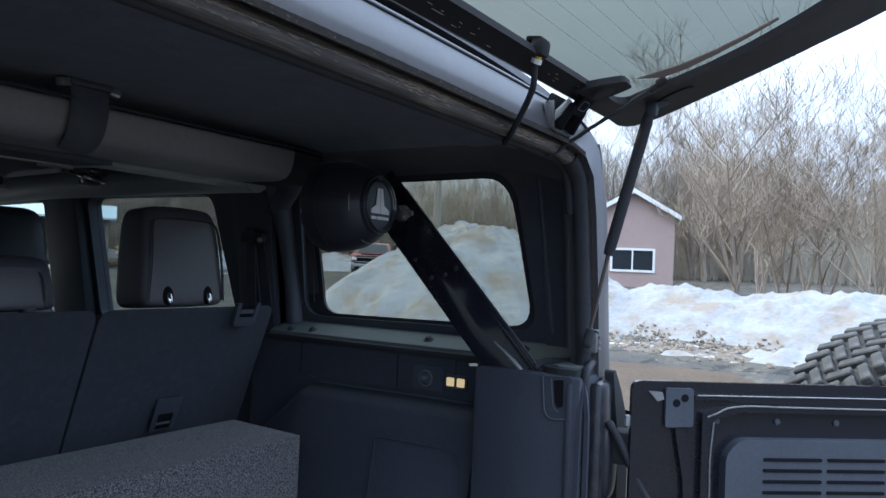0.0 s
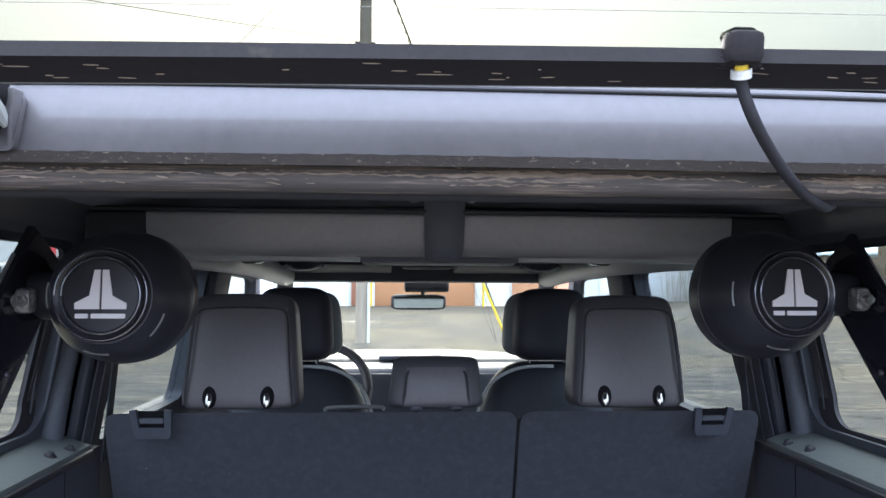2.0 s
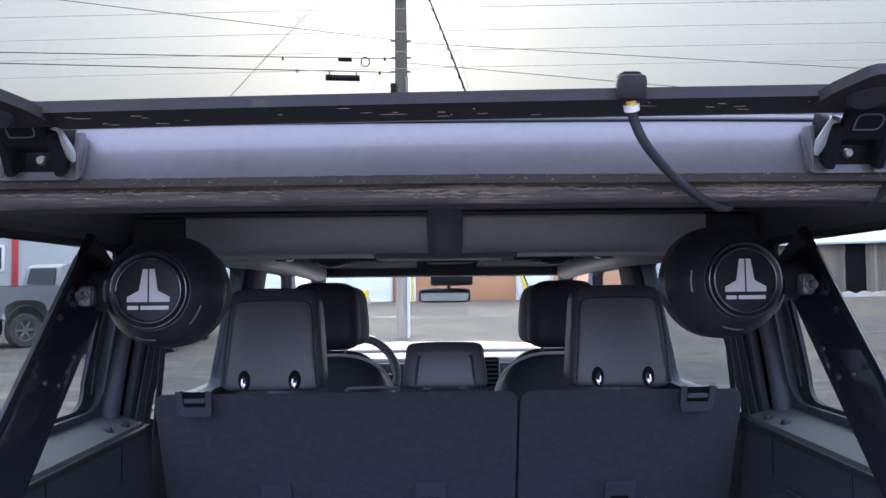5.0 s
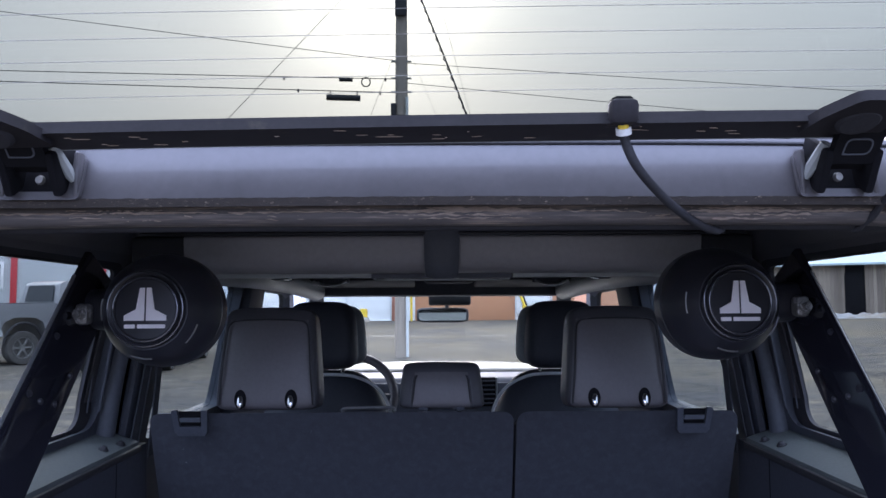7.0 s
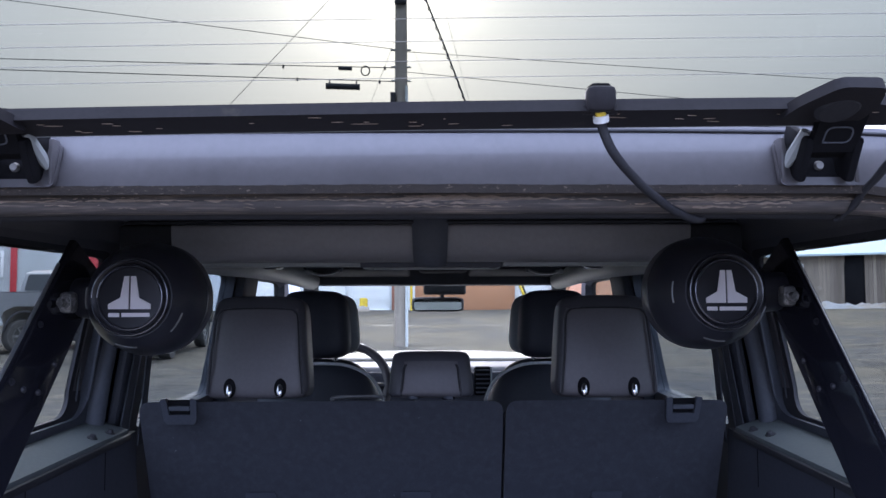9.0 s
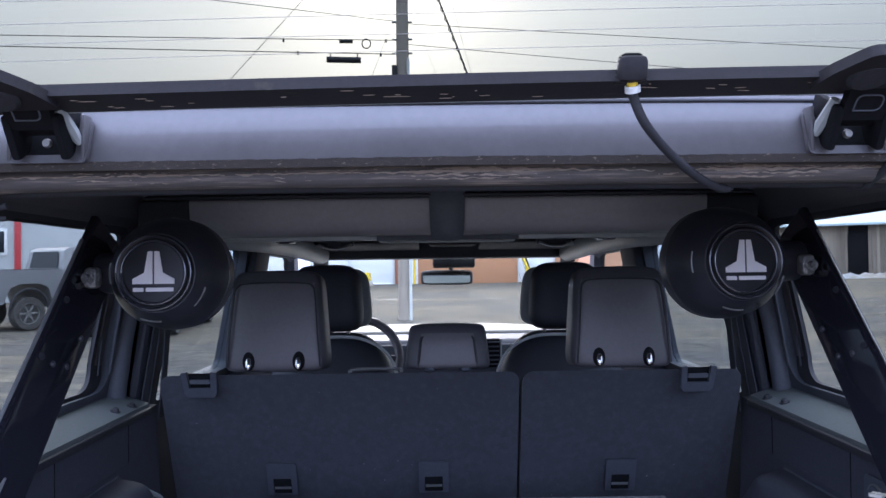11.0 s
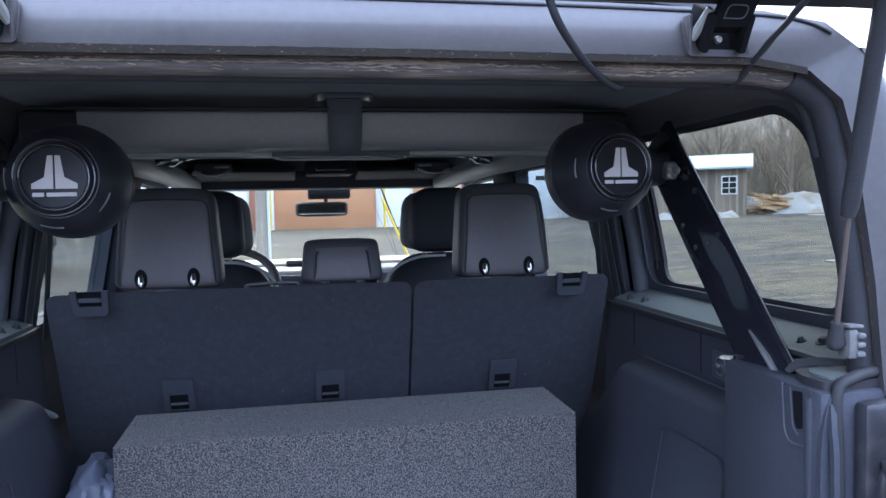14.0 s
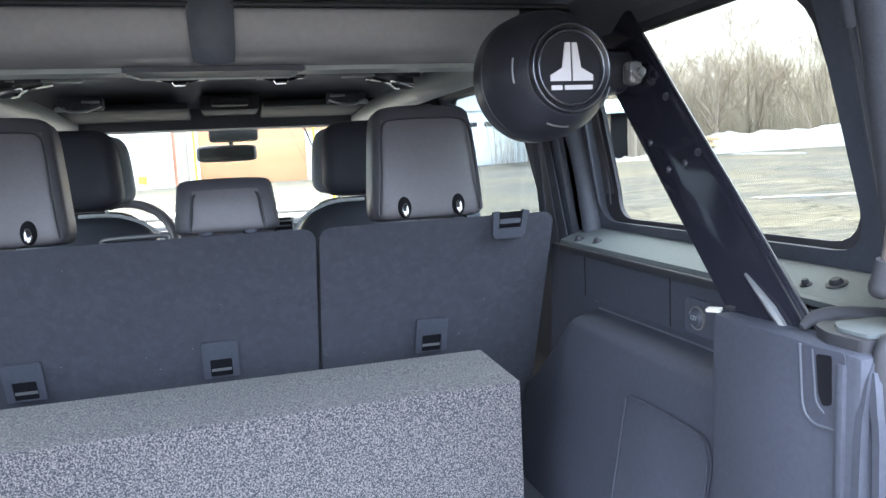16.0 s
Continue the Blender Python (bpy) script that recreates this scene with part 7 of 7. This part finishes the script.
for i in (-1, 1):
    for j in (-1, 1):
        part("wheel", lathe([(0, -0.12), (0.34, -0.12), (0.38, 0), (0.34, 0.12), (0, 0.10)], LM @ axis_pose((i * 0.55, j * 0.52, 0.38), (0, j, 0)), 20), "tyre", ld)
clods("snow_lumps", [(13.8, 9.0, 0), (13.7, 4.0, 0), (13.3, 0.0, 0), (13.0, -5.0, 0)], 0.8, 110, 0.09, 6, "snow", "loose lumps of old snow along the bank")


# ---- trees ----
def tree_mesh(name, height, spread, seed, levels=5, kids=(4, 7), tint="twig", base_r=0.12, bushy=1.0):
    """Trunk and limbs as tapered bars; returns a thing with a trunk and a crown of bare branches."""
    rg = random.Random(seed)
    segs = []

    def grow(p, d, ln, r, lv):
        n = 3 if lv < 3 else 2
        pts = [(p.copy(), r)]
        for i in range(n):
            d = (d + Vector((rg.uniform(-1, 1), rg.uniform(-1, 1), rg.uniform(-0.5, 0.9))) * 0.10 * (1 + 0.25 * lv)).normalized()
            p = p + d * ln / n
            pts.append((p.copy(), r * (1 - 0.55 * (i + 1) / n)))
        segs.append((lv, pts))
        if lv >= levels:
            return
        for k in range(rg.randint(*kids) if lv else int(rg.randint(*kids) * 1.6)):
            t = rg.uniform(0.3 if lv else 0.12, 1.0)
            i = min(int(t * n), n - 1)
            q = pts[i][0].lerp(pts[i + 1][0], t * n - i)
            out = Vector((rg.uniform(-1, 1), rg.uniform(-1, 1), rg.uniform(-0.1, 0.8))).normalized()
            grow(q, (d * 0.55 + out * spread).normalized(), ln * rg.uniform(0.42, 0.68), pts[i + 1][1] * 0.62, lv + 1)

    stems = 1 if bushy <= 1 else int(bushy)
    for s in range(stems):
        o = Vector((rg.uniform(-0.4, 0.4), rg.uniform(-0.4, 0.4), 0)) * (stems > 1)
        grow(o, Vector((rg.uniform(-0.3, 0.3) * (stems > 1), rg.uniform(-0.3, 0.3) * (stems > 1), 1)).normalized(), height * rg.uniform(0.5, 0.62), base_r, 0)
    out = {}
    for nm, test, sides in (("trunk", lambda lv: lv == 0, 7), ("crown", lambda lv: lv > 0, 3)):
        vs, fs = [], []
        for lv, pts in segs:
            if not test(lv):
                continue
            sd = sides if lv < 2 else 3
            base = len(vs)
            for p, r in pts:
                r = max(r, 0.006)
                for k in range(sd):
                    a = 2 * math.pi * k / sd
                    vs.append((p.x + r * math.cos(a), p.y + r * math.sin(a), p.z))
            for i in range(len(pts) - 1):
                for k in range(sd):
                    fs.append((base + i * sd + k, base + i * sd + (k + 1) % sd, base + (i + 1) * sd + (k + 1) % sd, base + (i + 1) * sd + k))
        me = bpy.data.meshes.new(nm)
        me.from_pydata(vs, [], fs)
        me.materials.append(M["bark" if nm == "trunk" else tint])
        out[nm] = me
    return out


TREES = [tree_mesh("a", 9.0, 0.80, 11, 4, (4, 6), "twig", 0.068, 3), tree_mesh("b", 7.6, 0.90, 23, 4, (4, 5), "twig", 0.056, 4), tree_mesh("c", 12.0, 0.6, 31, 4, (5, 6), "bark", 0.17, 1), tree_mesh("d", 10.0, 0.75, 47, 4, (4, 6), "twig", 0.12, 2)]


def plant(i, x, y, s, turn, label, group):
    t = thing("bare_tree", (x, y, ground_z(x, y) - 0.05), label, "tree", group)
    for nm in ("trunk", "crown"):
        ob = new(nm, TREES[i][nm])
        ob.parent = t
    t.rotation_euler = (0, 0, turn)
    t.scale = (s, s, s)
    return t


rg = random.Random(7)
near = [(22.5, -0.5), (24.5, 1.6), (23.0, 3.6), (26.5, -2.2), (27.5, 3.0), (24.0, -4.5), (30.0, 0.2), (29.0, -5.5), (33.0, 4.5), (32.0, -2.5)]
for k, (x, y) in enumerate(near):
    plant(k % 2, x, y, rg.uniform(0.75, 1.0), rg.uniform(0, 6), "leafless multi-stemmed tree with tan twigs behind the snow bank", "trees by the lot")
for k in range(64):
    a = radians(rg.uniform(22, 100))
    d = rg.uniform(52, 80)
    if 60 < math.degrees(a) and d < 60:
        d += 15
    plant(rg.choice((2, 3, 3, 0)), d * math.sin(a), d * math.cos(a), rg.uniform(0.75, 1.15), rg.uniform(0, 6), "tall bare tree in the woods behind the lot", "woodland trees")
for k, (x, y) in enumerate(((47.5, 19.5), (53, 18.6), (50.5, 16.2), (55, 15.4), (51, 13.6), (56, 12.6), (52.5, 11.0), (58, 9.4), (54, 7.6), (60, 13.8), (62, 17.0))):
    plant((2, 3, 2, 0)[k % 4], x, y, rg.uniform(1.15, 1.4), rg.uniform(0, 6), "tall bare tree behind the rose house", "trees behind the house")
# undergrowth of the woods
vs, fs = [], []
for k in range(6000):
    a = radians(rg.uniform(20, 105))
    d = rg.uniform(57, 92)
    x, y = d * math.sin(a), d * math.cos(a)
    z = ground_z(x, y) - 0.1
    for j in range(3):
        h = rg.uniform(1.2, 4.5) if rg.random() < 0.55 else rg.uniform(4.0, 8.5)
        lx, ly = rg.uniform(-0.22, 0.22) * h, rg.uniform(-0.22, 0.22) * h
        r = 0.014 + 0.002 * h
        px, py = x + rg.uniform(-0.4, 0.4), y + rg.uniform(-0.4, 0.4)
        stems = [((0, 0, 0), (lx * 0.4, ly * 0.4, h * 0.5), (lx, ly, h), r)]
        for f in range(4 if h > 3 else 1):
            k0 = rg.uniform(0.3, 0.85)
            ex, ey, ez = rg.uniform(-0.28, 0.28) * h, rg.uniform(-0.28, 0.28) * h, rg.uniform(0.08, 0.3) * h
            bx, by, bz = lx * k0, ly * k0, h * k0
            stems.append(((bx, by, bz), (bx + 0.6 * ex, by + 0.6 * ey, bz + 0.4 * ez), (bx + ex, by + ey, bz + ez), r * 0.6))
        for p0, p1, p2, r0 in stems:
            b = len(vs)
            for (ox, oy, zz), rr in ((p0, r0), (p1, r0 * 0.8), (p2, r0 * 0.3)):
                for q in range(3):
                    vs.append((px + ox + rr * math.cos(2.1 * q), py + oy + rr * math.sin(2.1 * q), z + zz))
            for i in range(2):
                for q in range(3):
                    fs.append((b + i * 3 + q, b + i * 3 + (q + 1) % 3, b + i * 3 + 3 + (q + 1) % 3, b + i * 3 + 3 + q))
me = bpy.data.meshes.new("undergrowth")
me.from_pydata(vs, [], fs)
me.materials.append(M["brush"])
tagged(new("undergrowth", me), "dense tan winter brush at the edge of the woods", "brush", kind="stuff")

# ---- utility poles and wires ----
up = thing("utility_pole", (-1.0, 19.8, 0), "wooden utility pole carrying many cables", "utility pole")
part("pole", tube([(-1.0, 19.8, -0.2), (-1.0, 19.8, 15.0)], [0.20, 0.15], 14, 0), "pole_wood", up)
for z in (6.4, 7.38, 7.77, 8.25):
    part("cross_bolt", tube([(-1.28, 19.75, z), (-0.72, 19.75, z)], 0.03, 8, 0), "steel", up)
part("junction_box", block((-1.22, 19.70, 6.72), (0.14, 0.2, 0.62), 0.02), "wire", up)
part("conduit", tube([(-0.84, 19.62, 0), (-0.84, 19.62, 7.2)], 0.04, 8, 0), "grey_wall", up)
part("junction_box", block((-1.0, 19.58, 9.75), (0.34, 0.12, 0.5), 0.02), "wire", up)
part("splice_case", join(tube([(-3.10, 19.8, 7.25), (-2.16, 19.8, 7.22)], 0.085, 12, 0), tube([(-3.0, 19.8, 7.44), (-3.0, 19.8, 7.25)], 0.02, 6, 0), tube([(-2.25, 19.8, 7.42), (-2.25, 19.8, 7.25)], 0.02, 6, 0)), "wire", up)
part("small_splice", tube([(-2.75, 19.8, 7.76), (-2.38, 19.8, 7.75)], 0.06, 10, 0), "wire", up)
part("cable_coil", tube([(-2.0 + 0.12 * math.cos(a), 19.8, 7.68 + 0.13 * math.sin(a)) for a in np.linspace(0, 2 * math.pi, 25)], 0.018, 6, 0), "wire", up)
for x, z in ((-1.6, 7.36), (-1.45, 7.75), (-3.9, 7.44), (-4.3, 7.80)):
    part("cable_clip", block((x, 19.8, z), (0.05, 0.05, 0.10), 0.01), "wire", up)
cables = [((-45, 19.8, 9.04), (-1.0, 19.8, 7.76), 0.0125, 0.06), ((-45, 19.8, 8.97), (-1.0, 19.8, 7.37), 0.0135, 0.06), ((-45, 19.8, 14.15), (-1.0, 19.8, 8.27), 0.010, 0.05),
          ((-1.0, 19.8, 8.23), (30, 19.8, 6.30), 0.009, 0.05), ((-1.0, 19.8, 7.66), (22, 19.8, 5.54), 0.009, 0.05),
          ((-1.0, 19.8, 11.9), (-12.0, 19.8, 0.0), 0.009, 0.0), ((-0.35, 19.9, 11.7), (2.68, 19.9, 0.0), 0.005, 0.0), ((-1.2, 19.8, 8.5), (-4.4, 19.9, 0.0), 0.005, 0.0), ((-0.8, 19.8, 8.65), (2.7, 20.4, 0.0), 0.004, 0.0)]
tagged(part("guy_wire", tube([(-1.0, 19.8, 11.5), (0.81, 19.7, 6.72), (1.63, 19.45, 3.6), (2.90, 19.3, 0)], 0.024, 6, 6), "wire"), "thick twisted guy wire from the pole to the ground", "cable")
tagged(part("strand_wrap", tube([Vector((-1.0, 19.8, 11.5)).lerp(Vector((0.81, 19.7, 6.72)), k / 120) + Vector((0.032 * math.cos(k * 0.9), 0.032 * math.sin(k * 0.9), 0)) for k in range(121)], 0.013, 4, 0), "wire"), "cable wound round the guy wire", "cable")
for a, b, r, sag in cables:
    a, b = Vector(a), Vector(b)
    pts = [a.lerp(b, k / 12) - Vector((0, 0, sag * 4 * (k / 12) * (1 - k / 12))) for k in range(13)]
    tagged(part("overhead_cable", tube(pts, r, 5, 0), "wire"), "black overhead cable strung from the utility pole", "cable", "overhead cables")
tagged(part("guy_guard", tube([(2.905, 19.3, 0.05), (2.55, 19.3, 0.88), (2.20, 19.31, 1.70)], 0.034, 12, 0), "yellow"), "yellow guard round the foot of a guy wire", "guy guard")
tagged(part("far_pole", tube([(10.8, 90, -0.2), (10.8, 90, 19.7)], [0.24, 0.18], 10, 0), "pole_wood"), "bare wooden pole far behind the workshop", "pole", "far poles")
plant(2, 31.5, 92, 1.55, 1.0, "tall bare tree far behind the workshop", "woodland trees")
for x, y in ((24.8, 15.6), (33.0, 30.0)):
    tagged(part("far_pole", tube([(x, y, ground_z(x, y) - 0.2), (x, y, 9.5)], [0.16, 0.12], 10, 0), "pole_wood"), "bare wooden pole at the edge of the lot", "pole", "far poles")


# ---- parked pickups ----
def pickup(m, paint, label, tall=2.12, light_bar=False):
    """A crew-cab pickup: its length along local x, nose to +x."""
    tk = thing("pickup_truck", m.translation, label, "pickup", "parked pickups")
    k = tall / 1.95
    lay = lambda s: (lambda u, v, w: m @ Vector((u, s * w, v * k)))
    prof = rounded([(-2.9, 0.62), (-2.57, 0.62), (-2.42, 0.98), (-2.17, 1.08), (-1.67, 1.08), (-1.42, 0.98), (-1.27, 0.5), (1.15, 0.5), (1.3, 0.98), (1.55, 1.08), (2.05, 1.08), (2.3, 0.98), (2.42, 0.62), (2.95, 0.62), (2.98, 1.18), (2.85, 1.32), (1.35, 1.40), (-2.9, 1.40)], 0.06, 3)
    body = plate(prof, lambda u, v, w: m @ Vector((u, -0.98 + w, v * k)), 1.96)
    part("body", body, paint, tk, sharp=30)
    cab = plate(rounded([(-0.95, 1.38), (1.45, 1.38), (0.72, 1.90), (0.45, 1.95), (-0.62, 1.95), (-0.85, 1.88)], 0.06, 3), lambda u, v, w: m @ Vector((u, (-0.86 + w) * (1 - 0.13 * max(0, v - 1.38) / 0.57), v * k)), 1.72)
    part("cab", cab, paint, tk, sharp=30)
    for s in (-1, 1):
        for wl_ in ([(-0.72, 1.45), (0.12, 1.45), (0.12, 1.86), (-0.60, 1.86)], [(0.20, 1.45), (1.18, 1.45), (0.64, 1.85), (0.20, 1.86)]):
            part("side_window", plate(rounded(wl_, 0.05, 3), lambda u, v, w, s=s: m @ Vector((u, s * (0.865 * (1 - 0.13 * (v - 1.38) / 0.57) + w), v * k)), 0.012), "dark_glass", tk)
        part("handle", join(*[(lambda b: (bmesh.ops.transform(b, matrix=m, verts=b.verts), b)[1])(block((x, s * 0.99, 1.22 * k), (0.22, 0.03, 0.04), 0.01)) for x in (-0.45, 0.5)]), "chrome", tk)
        part("door_mirror", (lambda b: (bmesh.ops.transform(b, matrix=m, verts=b.verts), b)[1])(block((1.12, s * 1.08, 1.47 * k), (0.10, 0.20, 0.22), 0.03)), paint, tk)
        part("headlight", (lambda b: (bmesh.ops.transform(b, matrix=m, verts=b.verts), b)[1])(block((2.93, s * 0.78, 1.12 * k), (0.14, 0.38, 0.16), 0.03)), "lens", tk)
        part("tail_light", (lambda b: (bmesh.ops.transform(b, matrix=m, verts=b.verts), b)[1])(block((-2.88, s * 0.90, 1.2 * k), (0.08, 0.16, 0.32), 0.02)), "maroon", tk)
        for wx in (-1.92, 1.8):
            wm_ = m @ axis_pose((wx, s * 0.86, 0.42), (0, s, 0))
            w_ = part("wheel", lathe([(0.0, -0.13), (0.40, -0.13), (0.42, -0.1), (0.42, 0.1), (0.40, 0.13), (0.27, 0.12), (0.26, 0.08), (0, 0.06)], wm_, 32), "tyre", tk)
            part("rim", join(lathe([(0.0, 0.09), (0.07, 0.10), (0.08, 0.075), (0.08, 0.06)], wm_, 18), *[(lambda b: (bmesh.ops.transform(b, matrix=wm_ @ Matrix.Rotation(a, 4, "Z"), verts=b.verts), b)[1])(block((0.155, 0, 0.085), (0.20, 0.05, 0.03), 0.008, seg=1)) for a in np.linspace(0, 2 * math.pi, 7)[:-1]], lathe([(0.245, 0.06), (0.245, 0.115), (0.265, 0.12), (0.27, 0.10)], wm_, 32)), "steel", w_)
    tr = lambda b: (bmesh.ops.transform(b, matrix=m, verts=b.verts), b)[1]
    part("windscreen", tr(plate(rounded([(-0.72, 0), (0.72, 0), (0.62, 0.80), (-0.62, 0.80)], 0.06, 3), lambda u, v, w: Vector((1.40 - v * 0.80 + w * 0.6, u, (1.42 + v * 0.555) * k + w)), 0.015)), "dark_glass", tk)
    part("grille", tr(join(block((2.97, 0, 1.09 * k), (0.08, 1.5, 0.34), 0.02), block((2.985, 0, 0.95 * k), (0.06, 1.6, 0.1), 0.02))), "black_hole", tk)
    for z in (0.98, 1.19):
        part("grille_bar", tr(block((3.01, 0, z * k), (0.05, 1.62, 0.045), 0.012)), "bright", tk)
    for s in (-1, 1):
        part("fog_lamp", tr(block((3.11, s * 0.72, 0.72 * k), (0.02, 0.20, 0.09), 0.008)), "black_hole", tk)
        part("bumper_end", tr(block((2.94, s * 0.90, 0.80 * k), (0.26, 0.18, 0.30), 0.05)), "bright", tk)
    part("bumper", tr(block((3.0, 0, 0.80 * k), (0.22, 1.7, 0.20), 0.05)), "bright", tk)
    part("air_dam", tr(block((2.98, 0, 0.60 * k), (0.2, 1.8, 0.20), 0.04)), "wire", tk)
    part("rear_bumper", tr(block((-2.98, 0, 0.74 * k), (0.2, 1.9, 0.22), 0.05)), "bright", tk)
    part("rear_window", tr(plate(rounded([(-0.62, 0), (0.62, 0), (0.56, 0.40), (-0.56, 0.40)], 0.05, 3), lambda u, v, w: Vector((-0.952 + v * 0.19 - w, u, (1.44 + v) * k)), 0.012)), "dark_glass", tk)
    part("bed_liner", tr(block((-1.92, 0, 1.402 * k), (1.75, 1.66, 0.02), 0.004)), "black_hole", tk)
    for s in (-1, 1):
        part("door_gap", tr(block((0.16, s * 0.982, 1.05 * k), (0.012, 0.008, 0.66), 0.0)), "black_hole", tk)
        part("wheel_arch", tr(join(*[tube([(wx + 0.50 * math.cos(a), s * 0.975, 0.50 + 0.50 * math.sin(a) * k) for a in np.linspace(0.1, 3.04, 13)], 0.03, 6, 0) for wx in (-1.92, 1.8)])), "wire", tk)
    if light_bar:
        part("light_bar", tr(join(block((0.30, 0, 2.02 * k), (0.10, 1.0, 0.07), 0.02), block((0.30, -0.45, 1.97 * k), (0.05, 0.04, 0.08), 0.01), block((0.30, 0.45, 1.97 * k), (0.05, 0.04, 0.08), 0.01))), "wire", tk)
    part("bonnet_bulge", tr(block((2.1, 0, 1.37 * k), (1.4, 1.1, 0.07), 0.03)), paint, tk)
    return tk


pickup(pose(-10.22, 20.1, 0, 0, 0, 60), "silver_paint", "silver crew-cab pickup parked by the white building")
pickup(pose(-7.2, 18.0, 0, 0, 0, -84), "black_paint", "black pickup with a roof light bar beside the silver one", 2.0, True)
pickup(pose(28.6, 21.6, ground_z(28.6, 21.6) - 0.02, 0, 0, -143), "maroon", "old maroon pickup parked beyond the snow pile", 1.9)
